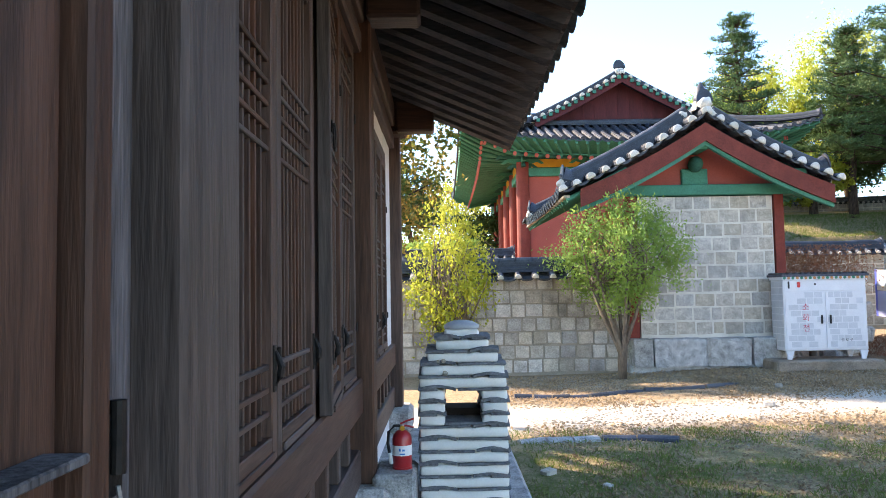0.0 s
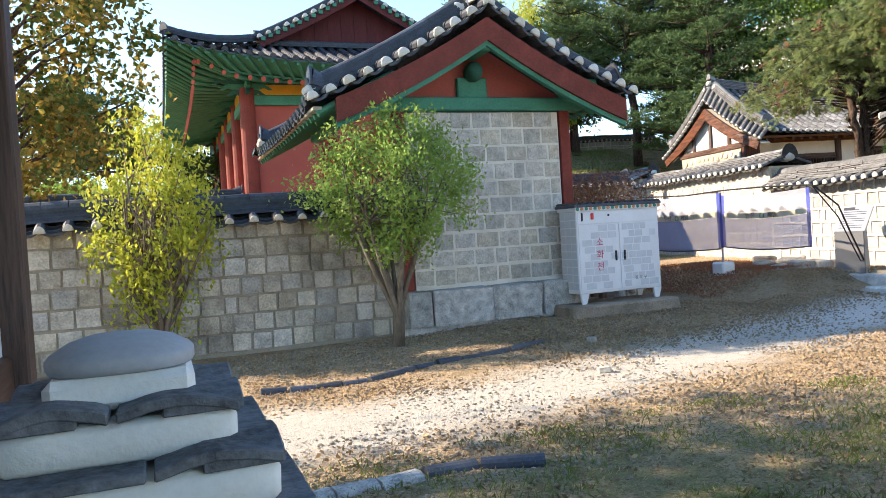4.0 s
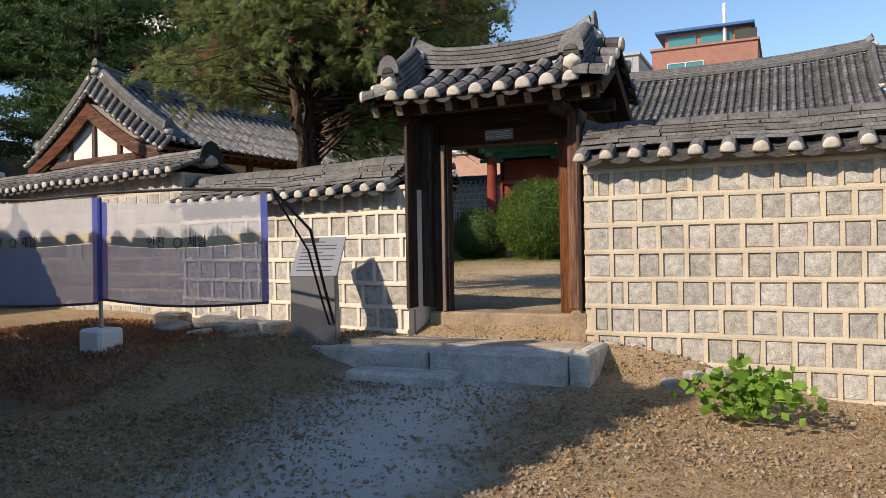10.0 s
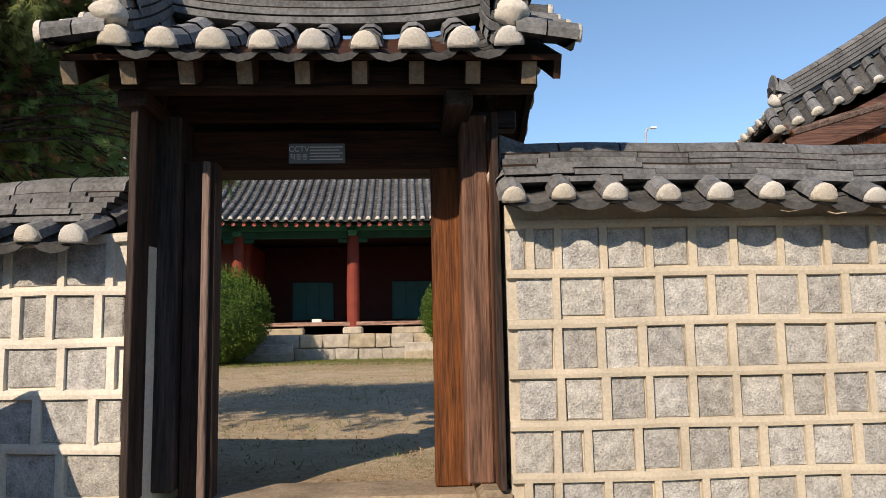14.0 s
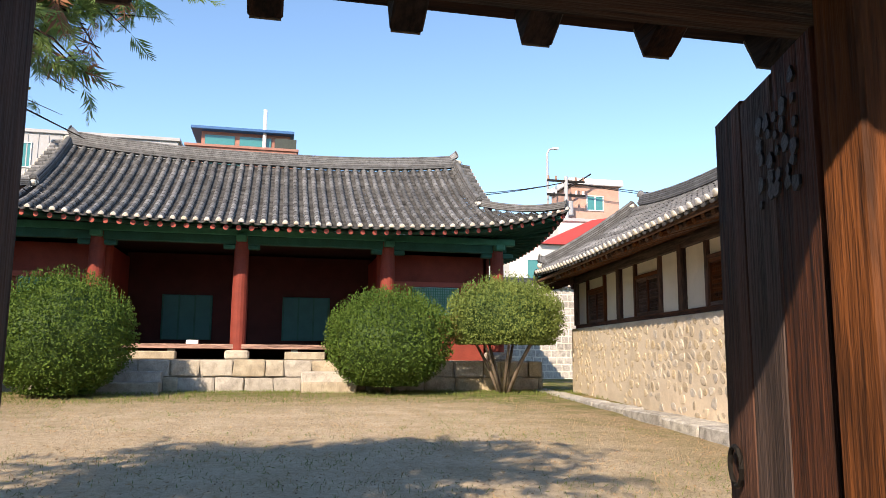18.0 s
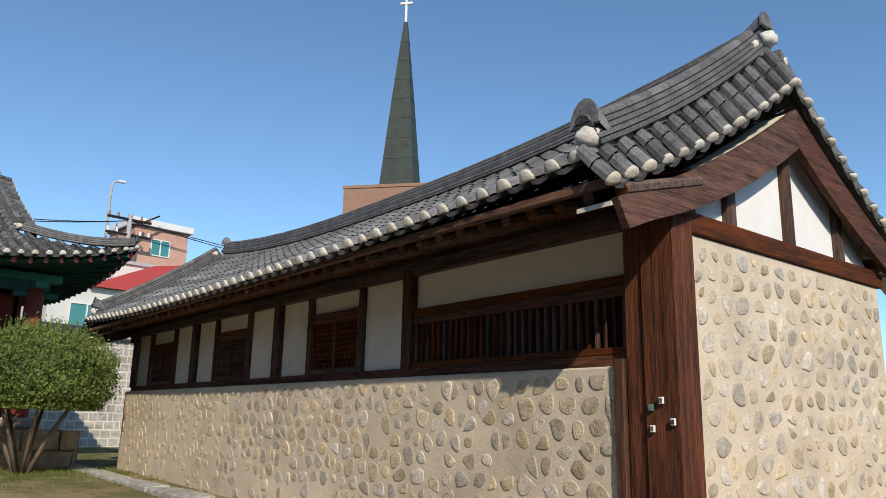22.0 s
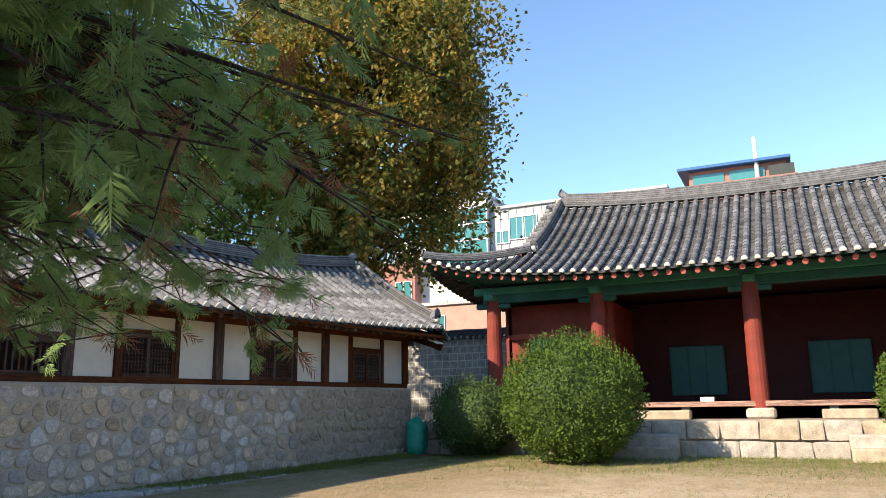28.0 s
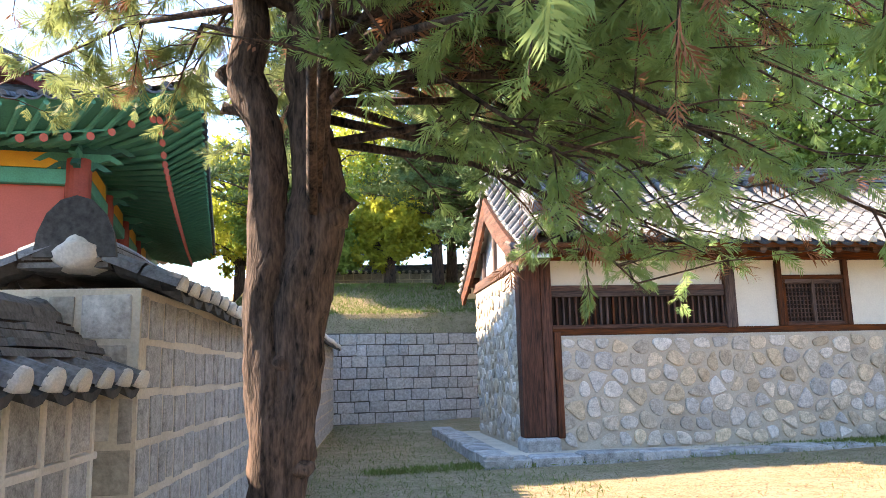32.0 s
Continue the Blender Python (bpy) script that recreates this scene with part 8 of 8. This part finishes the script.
def net_panel(p0, p1, z0, z1, letters, seed):
    d = Vector((p1[0] - p0[0], p1[1] - p0[1]))
    L = d.length
    t = thing("safety_net", pose(p0[0], p0[1], 0, 0, 0, math.degrees(math.atan2(d.y, d.x))), "sheer blue and white safety netting with a grey band", "net", "safety nets")
    n = 14

    def sheet(nm, a, b, c, e, mat, off):
        vs, fs = [], []
        for i in range(n + 1):
            u = a + (b - a) * i / n
            w = 0.025 * math.sin(u * 3 + seed) + off
            sg = 0.05 * math.sin(math.pi * u / L)
            for z in (c, e):
                vs.append((u, w, z0 + (z1 - z0) * z - sg))
        k = len(vs)
        vs += [(x, y + 0.004, z) for x, y, z in vs]
        for i in range(n):
            q = 2 * i
            fs += [(q, q + 2, q + 3, q + 1), (k + q + 1, k + q + 3, k + q + 2, k + q), (q + 1, q + 3, k + q + 3, k + q + 1), (q + 2, q, k + q, k + q + 2)]
        return pydata(nm, vs, fs, mat, t)

    sheet("lower_net", 0.08, L - 0.08, 0, 0.56, NET, 0)
    sheet("upper_net", 0.08, L - 0.08, 0.66, 1, NET_IN, 0)
    sheet("band", 0.08, L - 0.08, 0.565, 0.66, SASH, -0.008)
    sheet("hem", 0.0, L, -0.012, 0.012, INK, -0.006)
    sheet("blue_edge", 0, 0.08, 0, 1, BLUE, 0)
    sheet("blue_edge", L - 0.08, L, 0, 1, BLUE, 0)
    zc = z0 + (z1 - z0) * 0.61 - 0.045
    lettering(letters, 0.13, pose(L / 2, -0.035, zc, 90), INK, t)
    part("emblem", pipe([(L / 2 + 0.02 + 0.05 * math.cos(a), -0.035, zc + 0.05 * math.sin(a)) for a in [2 * math.pi * i / 12 for i in range(13)]], 0.008, 5), GREEN, t)
    return t


net_panel((10.5, 18.3), (10.58, 15.84), 0.98, 2.12, "안전        제일", 1)
net_panel((10.58, 15.78), (10.62, 13.66), 1.02, 2.04, "안전        제일", 2)
post = thing("net_post", pose(10.6, 15.81, 0), "thin blue-wrapped steel post in a concrete foot", "post", "net posts")
part("pole", pipe([(0, 0, 0.5), (0, 0, 2.1)], 0.022, 8), STEEL, post)
part("wrap", pipe([(0, 0, 1.0), (0, 0, 2.08)], 0.028, 8), BLUE, post)
part("concrete_foot", cuboid(-0.16, 0.16, -0.16, 0.16, 0.45, 0.72, 0.03), WHITEWASH, post)
cable = single("black_cable", pipe([(10.5, 18.3, 2.16), (10.58, 16.8, 2.1), (10.58, 15.7, 2.13), (10.6, 14.6, 2.12), (10.65, 13.6, 2.07), (11.1, 13.5, 1.7), (11.7, 13.75, 1.1), (12.2, 13.95, 0.62), (12.35, 14.0, 0.45)], 0.016, 6), BLACK, "slack black cable along the netting down to the sign", "cable")
cable = single("black_cable", pipe([(10.65, 13.6, 2.05), (11.2, 13.6, 1.5), (11.8, 13.85, 0.95), (12.3, 14.05, 0.5)], 0.012, 6), BLACK, "slack black cable along the netting down to the sign", "cable")

# the sloping information board
SIGN = material("brushed_sign_steel", (0.42, 0.43, 0.44), 0.35, var=0.08, scale=2, fine=80, bump=0.05, metal=0.5)
# stand plate in the board's steel, darkened in colour for its shaded face
SIGN_D = plain("shaded_sign_side", (0.16, 0.165, 0.175), 0.5)
info = thing("information_sign", pose(12.28, 14.2, 0, 0, 0, -74), "sloping grey steel information board on a folded plate stand", "sign")
part("stand", prism([(-0.22, 0.3), (-0.18, 0.3), (-0.18, 1.2), (-0.22, 1.2)], "x", -0.28, 0.24), SIGN_D, info)
for x in (-0.28, 0.22):
    part("side_flange", prism([(-0.178, 0.3), (0.02, 0.3), (-0.08, 1.3), (-0.178, 1.2)], "x", x, x + 0.02), SIGN, info)
bm = cuboid(-0.3, 0.26, -0.3, 0.3, -0.015, 0.015, 0.004)
bm.transform(pose(0, 0.02, 1.42, 48))
board = part("board", bm, SIGN, info)
for k in range(9):
    bm = cuboid(-0.24, -0.24 + 0.44 * (0.95 if k % 3 else 0.6), -0.006, 0.006, 0.016, 0.0175)
    bm.transform(pose(0, 0.02, 1.42, 48) @ pose(0, 0.22 - 0.055 * k, 0))
    part("text_line", bm, INK, board)
bm = cuboid(-0.26, -0.06, -0.05, 0.02, 0.0155, 0.0175)
bm.transform(pose(0, 0.02, 1.42, 48) @ pose(0, 0.26, 0))
part("text_line", bm, INK, board)

# rough stones at the wall foot and border tiles in the ground
sr = random.Random(11)
stone0 = None
for x, y, s in ((12.0, 15.2, 0.34), (12.3, 14.9, 0.3), (12.2, 15.7, 0.38), (12.6, 15.4, 0.3), (12.7, 16.1, 0.36), (11.8, 16.0, 0.3), (12.5, 16.7, 0.4), (11.6, 15.4, 0.22), (12.4, 10.3, 0.16), (12.55, 10.1, 0.14), (12.3, 9.95, 0.1), (12.62, 9.85, 0.2), (4.7, 11.0, 0.12), (0.95, 7.1, 0.11), (1.4, 6.6, 0.07), (5.6, 12.7, 0.12)):
    if stone0 is None:
        stone0 = single("field_stone", cuboid(-0.5, 0.5, -0.5, 0.5, -0.5, 0.5, 0.14), STONE_W, "rough grey stone lying on the ground", "stone", "loose stones")
        o = stone0
    else:
        o = copy_thing(stone0, Matrix())
    o.matrix_world = pose(x, y, ground_z(x, y) + 0.2 * s, sr.uniform(-8, 8), sr.uniform(-8, 8), sr.uniform(0, 180)) @ Matrix.Diagonal((s * 1.3, s, s * 0.62, 1))


def border(points, label, width=0.11, mat=TILE_NEW):
    r = random.Random(len(points))
    first = None
    for (ax, ay), (bx, by) in zip(points, points[1:]):
        L = math.hypot(bx - ax, by - ay)
        k = max(1, round(L / 0.34))
        for i in range(k):
            f = (i + 0.5) / k
            x, y = ax + (bx - ax) * f, ay + (by - ay) * f
            if first is None:
                prof = [(0.5 * math.cos(a), 0.5 * math.sin(a)) for a in [math.pi * j / 6 for j in range(7)]]
                first = single("border_tile", prism(prof + [(-0.5, -0.5), (0.5, -0.5)], "x", -0.5, 0.5), mat, label, "tile", "border of roof tiles")
                o = first
            else:
                o = copy_thing(first, Matrix())
            o.matrix_world = pose(x + r.uniform(-0.02, 0.02), y + r.uniform(-0.03, 0.03), ground_z(x, y) + r.uniform(-0.01, 0.02), 0, r.uniform(-3, 3), math.degrees(math.atan2(by - ay, bx - ax)) + r.uniform(-6, 6)) @ Matrix.Diagonal((L / k * 0.93, width, 0.1, 1))


border([(0.8, 8.6), (1.75, 8.72)], "pale grey slab of roof tile set as a lawn edging", 0.2, KERB)
border([(1.8, 8.74), (2.2, 8.72), (2.65, 8.55)], "dark roof tile set as an edging in the ground", 0.16)
border([(1.1, 12.25), (2.3, 12.2), (3.3, 12.65), (4.4, 12.8), (5.1, 13.1)], "old grey roof tile half sunk in the path edge")

# fire extinguisher by the house wall
EXT_RED = plain("extinguisher_red", (0.4, 0.02, 0.025), 0.3, spec=0.6)
ext = thing("fire_extinguisher", pose(-0.29, 4.98, 0.575), "small red fire extinguisher with black hose and paper label", "extinguisher")
part("cylinder", pipe([(0, 0, 0.0), (0, 0, 0.015), (0, 0, 0.19), (0, 0, 0.215), (0, 0, 0.235), (0, 0, 0.245)], [0.056, 0.064, 0.064, 0.056, 0.036, 0.02], 20), EXT_RED, ext, smooth=True)
part("label", pipe([(0, 0, 0.085), (0, 0, 0.15)], 0.0648, 20), WHITEWASH, ext, "white paper label")
blue_mark = plain("blue_mark", (0.04, 0.2, 0.5))
for x, z, w, h in ((-0.012, 0.125, 0.012, 0.018), (0.012, 0.122, 0.016, 0.012), (0.004, 0.098, 0.034, 0.008)):
    part("label_mark", cuboid(x - w / 2, x + w / 2, -0.0665, -0.063, z - h / 2, z + h / 2), blue_mark, ext)
part("base_ring", pipe([(0, 0, -0.003), (0, 0, 0.01)], 0.065, 18), EXT_RED, ext)
part("valve", pipe([(0, 0, 0.24), (0, 0, 0.28)], [0.018, 0.015], 8), STEEL, ext)
part("gauge", pipe([(0.005, -0.018, 0.258), (0.005, -0.03, 0.258)], 0.016, 12), YELLOW, ext)
part("lever", pipe([(-0.01, 0, 0.283), (0.03, 0, 0.3), (0.08, 0, 0.315)], 0.007, 6), EXT_RED, ext)
part("lever", pipe([(-0.01, 0, 0.268), (0.03, 0, 0.27), (0.078, 0, 0.258)], 0.007, 6), EXT_RED, ext)
part("hose", pipe([(-0.01, 0, 0.27), (-0.05, -0.01, 0.272), (-0.085, -0.02, 0.235), (-0.092, -0.02, 0.16), (-0.08, -0.02, 0.095)], 0.01, 8), BLACK, ext, smooth=True)
part("nozzle", pipe([(-0.08, -0.02, 0.1), (-0.068, -0.02, 0.03)], [0.012, 0.015], 8), WHITEWASH, ext)
single("ledge_stone", cuboid(-0.47, -0.195, 4.78, 5.24, 0.2, 0.571, 0.025), KERB, "squared grey stone under the fire extinguisher", "stone")

# sign over the gate
cctv = thing("camera_notice", pose(GX + 0.168, 12.356, 2.838, 0, 0, -90), "small grey notice plate above the gate opening", "sign")
part("plate", cuboid(-0.18, 0.18, -0.012, 0.0, -0.065, 0.065, 0.003), plain("slate_plate", (0.16, 0.18, 0.22), 0.4), cctv)
lettering("CCTV", 0.05, pose(-0.115, -0.0135, 0.026, 90), WHITE_INK, cctv)
lettering("작동중", 0.042, pose(-0.115, -0.0135, -0.026, 90), WHITE_INK, cctv)
for k in range(5):
    part("text_line", cuboid(-0.045, 0.165 - 0.02 * (k % 2), -0.0145, -0.012, 0.037 - 0.02 * k, 0.043 - 0.02 * k), WHITE_INK, cctv)

# fittings on the corner post of the sunlit hall
for nm, du, z, mt, lb in (("switch_box", -0.13, 2.48, WHITEWASH, "small white switch box on the post"), ("green_tag", -0.02, 2.42, GREEN, "small green tag on the post"), ("notice_card", -0.24, 2.3, WHITEWASH, "small printed card on the post"), ("socket_box", -0.03, 2.24, WHITEWASH, "small cream socket on the post")):
    p = R_NEAR + du * Vector((rc, rs)) + 0.215 * Vector((-rs, rc))
    b = thing(nm, pose(p.x, p.y, z, 0, 0, R_ANG + 180), lb, "fitting")
    part("case", cuboid(-0.022, 0.022, -0.02, 0.006, -0.03, 0.03, 0.004), mt, b)
    part("face", cuboid(-0.016, 0.016, -0.022, -0.02, -0.02, 0.02), INK if nm == "notice_card" else STEEL, b)

# green tarpaulin bundle at the far end of the shaded hall
bm = bmesh.new()
bmesh.ops.create_icosphere(bm, subdivisions=3, radius=1)
for v in bm.verts:
    k = 1 + 0.16 * noise.noise(v.co * 2.2)
    v.co = Vector((math.copysign(abs(v.co.x) ** 0.6, v.co.x) * 0.3 * k, math.copysign(abs(v.co.y) ** 0.6, v.co.y) * 0.25 * k, (math.copysign(abs(v.co.z) ** 0.6, v.co.z) * 0.5 + 0.5) * k))
TARP = material("green_tarp", (0.015, 0.33, 0.23), 0.4, var=0.25, scale=5, fine=20, bump=0.8)
tarp = thing("covered_bundle", pose(33.05, 22.35, 0.95), "bundle wrapped in green tarpaulin beside the hall", "bundle")
part("cover", bm, TARP, tarp, smooth=True)
part("red_base", cuboid(-0.26, 0.3, -0.24, 0.22, -0.05, 0.06, 0.02), EXT_RED, tarp)
# white box on the hall floor
single("white_box", cuboid(36.0, 36.25, 14.9, 15.25, 2.28, 2.42, 0.01), WHITEWASH, "small white box on the hall floor", "box")

# ---- the town behind ----
PALE = material("pale_render", (0.62, 0.62, 0.6), 0.85, var=0.08, scale=0.6, fine=8, bump=0.05, obj=False)
GREYM = material("grey_cladding", (0.4, 0.41, 0.43), 0.6, var=0.1, scale=0.5, fine=8, bump=0.05, obj=False)
BRICK = material("red_brick", (0.37, 0.185, 0.145), 0.9, var=0.2, scale=2, fine=14, bump=0.2, obj=False)
PINKB = material("pink_brick", (0.5, 0.31, 0.25), 0.9, var=0.15, scale=2, fine=14, bump=0.2, obj=False)
BROWNB = material("brown_brick", (0.3, 0.18, 0.13), 0.9, var=0.15, scale=2, fine=14, bump=0.2, obj=False)
COPPER = material("dark_green_copper", (0.045, 0.056, 0.05), 0.6, var=0.3, scale=1, fine=6, bump=0.1, obj=False)
BLUEM = plain("blue_metal_roof", (0.03, 0.12, 0.3), 0.5)
REDROOF = plain("red_sheet_roof", (0.45, 0.06, 0.06), 0.6)
FRAME_W = plain("white_window_frame", (0.7, 0.71, 0.72), 0.5)


def town_block(name, x, y0, y1, z0, z1, depth, mat, label, windows=(), roof=None):
    """A building whose face looks to -x; windows: (y, z, width, height) in its face."""
    t = thing(name, pose(x, (y0 + y1) / 2, 0, 0, 0, -90), label, "building")
    h = (y1 - y0) / 2
    part("wall", cuboid(-h, h, 0, depth, z0, z1), mat, t)
    part("roof_edge", cuboid(-h - 0.15, h + 0.15, -0.15, depth + 0.15, z1, z1 + 0.22, 0.02), roof or GREYM, t)
    ym = (y0 + y1) / 2
    for y, z, w, hh in windows:
        u = ym - y
        g = part("window", cuboid(u - w / 2, u + w / 2, -0.03, 0.02, z, z + hh), GLASS_T, t)
        for a, b, c, d in ((u - w / 2 - 0.06, u + w / 2 + 0.06, z - 0.06, z), (u - w / 2 - 0.06, u + w / 2 + 0.06, z + hh, z + hh + 0.06), (u - w / 2 - 0.06, u - w / 2, z, z + hh), (u + w / 2, u + w / 2 + 0.06, z, z + hh), (u - 0.04, u + 0.04, z, z + hh)):
            part("frame", cuboid(a, b, -0.08, 0.0, c, d), FRAME_W, g)
    return t


g1 = town_block("grey_house", 62, 19.3, 31.3, 2, 15.6, 8, GREYM, "grey house with ribbed cladding and small windows", ((28.9, 13.4, 1.9, 1.5), (30.4, 13.2, 0.9, 0.8)))
for k in range(20):
    part("cladding_rib", cuboid(-5.9 + 0.6 * k, -5.84 + 0.6 * k, -0.04, 0.0, 12.0, 15.6), GREYM, g1)
g2 = town_block("white_house", 61.5, 31.4, 38.6, 2, 16.6, 8, PALE, "white apartment house with green glazed stair and balcony", ((33.1, 11.2, 3.4, 4.6), (36.3, 14.0, 3.6, 1.4), (36.6, 11.2, 3.6, 0.8), (36.9, 7.4, 2.6, 1.6)))
for k in range(4):
    part("glazing_bar", cuboid(0.2, 3.6, -0.1, -0.03, 11.2 + 1.15 * k, 11.3 + 1.15 * k), FRAME_W, g2)
bal = part("balcony", cuboid(-3.4, 0.0, -0.9, 0.0, 11.6, 12.0), PALE, g2)
for k in range(12):
    part("baluster", cuboid(-3.4 + 0.3 * k, -3.36 + 0.3 * k, -0.9, -0.86, 12.0, 13.0), FRAME_W, bal)
part("air_conditioner", cuboid(-1.4, -0.6, -0.85, -0.45, 12.9, 13.5, 0.03), FRAME_W, g2)
town_block("brick_house", 60.5, 36.5, 46, 2, 12.2, 8, BRICK, "red brick house with white-framed windows", ((39.5, 9.3, 1.5, 1.7), (37.4, 8.6, 1.2, 2.2), (41.5, 11.0, 1.6, 0.9), (43.5, 6.5, 1.6, 1.5)))
town_block("brick_annex", 58, 22, 36.4, 1, 8.6, 6, PINKB, "pale brick annex behind the rear wall", ((27.4, 6.4, 2.4, 1.3), (33.8, 6.6, 1.4, 1.3)))
g3 = town_block("roof_apartment", 75, 11.5, 20.4, 2, 18.9, 9, BRICK, "red brick building with a blue-roofed rooftop flat", ((17.5, 16.2, 3.0, 1.4),), BRICK)
part("rooftop_flat", cuboid(-3.4, 3.9, 1.0, 7.0, 19.1, 20.5), BRICK, g3)
for u, w in ((-1.9, 2.4), (1.0, 2.6)):
    part("flat_window", cuboid(u - w / 2, u + w / 2, 0.92, 1.02, 19.3, 20.2), GLASS_T, g3)
part("blue_roof", cuboid(-4.2, 4.2, 0.2, 7.4, 20.5, 20.75, 0.03), BLUEM, g3)
part("railing", cuboid(2.6, 4.4, 0.1, 0.16, 19.1, 20.0), COPPER, g3)
part("vent_pipe", pipe([(1.75, 0.6, 19.1), (1.75, 0.6, 22.6)], 0.16, 8), FRAME_W, g3)
g4 = town_block("tower_house", 62, -11.5, -7.8, 2, 14.3, 4, PINKB, "pinkish brick stair tower with a flat cap", ((-9.6, 12.5, 1.2, 1.0),))
part("tower_cap", cuboid(-2.1, 2.1, -0.3, 4.3, 14.3, 14.75, 0.03), FRAME_W, g4)
town_block("white_terrace", 60, -14.5, -6.0, 2, 11.2, 7, PALE, "white house with bands of small windows", ((-8.2, 9.2, 1.8, 1.2), (-11.6, 9.2, 1.8, 1.2), (-8.4, 6.2, 1.8, 1.2)))
g5 = town_block("mint_house", 56, -7.0, -1.2, 2, 8.9, 6, PALE, "pale mint house with turquoise windows", ((-3.2, 6.0, 1.7, 1.9), (-5.4, 6.0, 1.2, 1.9), (-3.4, 2.9, 1.7, 1.6)))
part("air_conditioner", cuboid(1.6, 2.3, -0.45, 0.0, 4.2, 4.8, 0.03), FRAME_W, g5)
part("red_roof", prism([(-1.0, 8.9), (4.6, 8.9), (4.6, 10.9), (2.4, 10.5)], "y", -0.4, 4.0), REDROOF, g5)
town_block("white_office", 40.0, -26, -14, 0, 9.0, 6, PALE, "white office building behind the gable", ((-18, 6.2, 1.6, 1.1), (-18, 3.2, 1.6, 1.1), (-22, 6.2, 1.6, 1.1)))
town_block("glass_office", 58, 58, 70, 2, 24, 8, PALE, "office building with turquoise glass bands behind the trees", ((62, 20.5, 6, 1.6), (62, 17.6, 6, 1.6), (67.5, 20.5, 4, 1.6)))
# church
ch = thing("church", pose(80, -47.3, 0, 0, 0, -147), "brown brick church tower with a dark green copper spire and cross", "church")
part("tower", cuboid(-5.4, 5.4, -5.4, 5.4, 0, 28.4), BROWNB, ch)
part("tower_cap", cuboid(-5.5, 5.5, -5.5, 5.5, 28.4, 28.75), BROWNB, ch)
sp = bmesh.new()
rings = []
for z, r in ((28.75, 3.1), (30.6, 2.9), (42.0, 1.62), (52.4, 0.32)):
    rings.append([sp.verts.new((r * math.cos(math.pi / 4 + math.pi / 2 * k), r * math.sin(math.pi / 4 + math.pi / 2 * k), z)) for k in range(4)])
for a, b in zip(rings, rings[1:]):
    for k in range(4):
        sp.faces.new((a[k], a[(k + 1) % 4], b[(k + 1) % 4], b[k]))
sp.faces.new(rings[-1])
bmesh.ops.recalc_face_normals(sp, faces=sp.faces)
spire = part("spire", sp, COPPER, ch)
for z in range(8):
    q = 30.5 + 2.7 * z
    r = (2.9 if q < 30.6 else 2.9 - (q - 30.6) * 0.1123 if q < 42 else 1.62 - (q - 42) * 0.125) * 0.7071 + 0.03
    part("copper_seam", cuboid(-r, r, -r, r, q, q + 0.08), COPPER, spire)
part("cross", cuboid(-0.13, 0.13, -0.13, 0.13, 52.4, 56.6), FRAME_W, ch)
part("cross_arm", cuboid(-0.8, 0.8, -0.12, 0.12, 55.0, 55.3), FRAME_W, ch)
# street lamp, pole, wires
lamp = thing("street_lamp", pose(62, -6.0, 0), "slim white street lamp beside the wire pole", "lamp")
part("pole", pipe([(0, 0, 2), (0, 0, 16.5), (0, -0.15, 16.8), (0, -0.45, 16.88)], [0.12, 0.08, 0.07, 0.06], 7), GREYM, lamp)
part("lamp_head", cuboid(-0.12, 0.12, -0.85, -0.4, 16.82, 16.98, 0.03), FRAME_W, lamp)
mast = thing("utility_pole", pose(61, -7.0, 0), "concrete utility pole with cross arms and wires", "pole")
part("pole", pipe([(0, 0, 2), (0, 0, 14.6)], [0.2, 0.14], 8), GREYM, mast)
for z in (13.2, 14.2):
    part("cross_arm", cuboid(-0.08, 0.08, -1.4, 1.4, z, z + 0.14), IRON, mast)
    for y in (-1.3, -0.75, 0.75, 1.3):
        part("insulator", pipe([(0, y, z + 0.14), (0, y, z + 0.42)], [0.09, 0.06], 7), FRAME_W if z < 14 else BROWNB, mast)
part("transformer", pipe([(0.35, -0.35, 11.9), (0.35, -0.35, 12.9)], 0.3, 10), GREYM, mast)
part("switch_arm", pipe([(0, 0, 13.7), (0, -1.9, 14.9)], 0.06, 6), IRON, mast)
for y1, z1, sg in ((-40, 14.0, 1.2), (-40, 13.4, 1.4), (9, 13.0, 1.4), (9, 12.4, 1.2)):
    pts = [(0, (y1 + 7) * f, 14.2 + (z1 - 14.2) * f - sg * 4 * f * (1 - f) * 0.5) for f in [i / 10 for i in range(11)]]
    part("wire", pipe(pts, 0.03, 4), BLACK, mast)
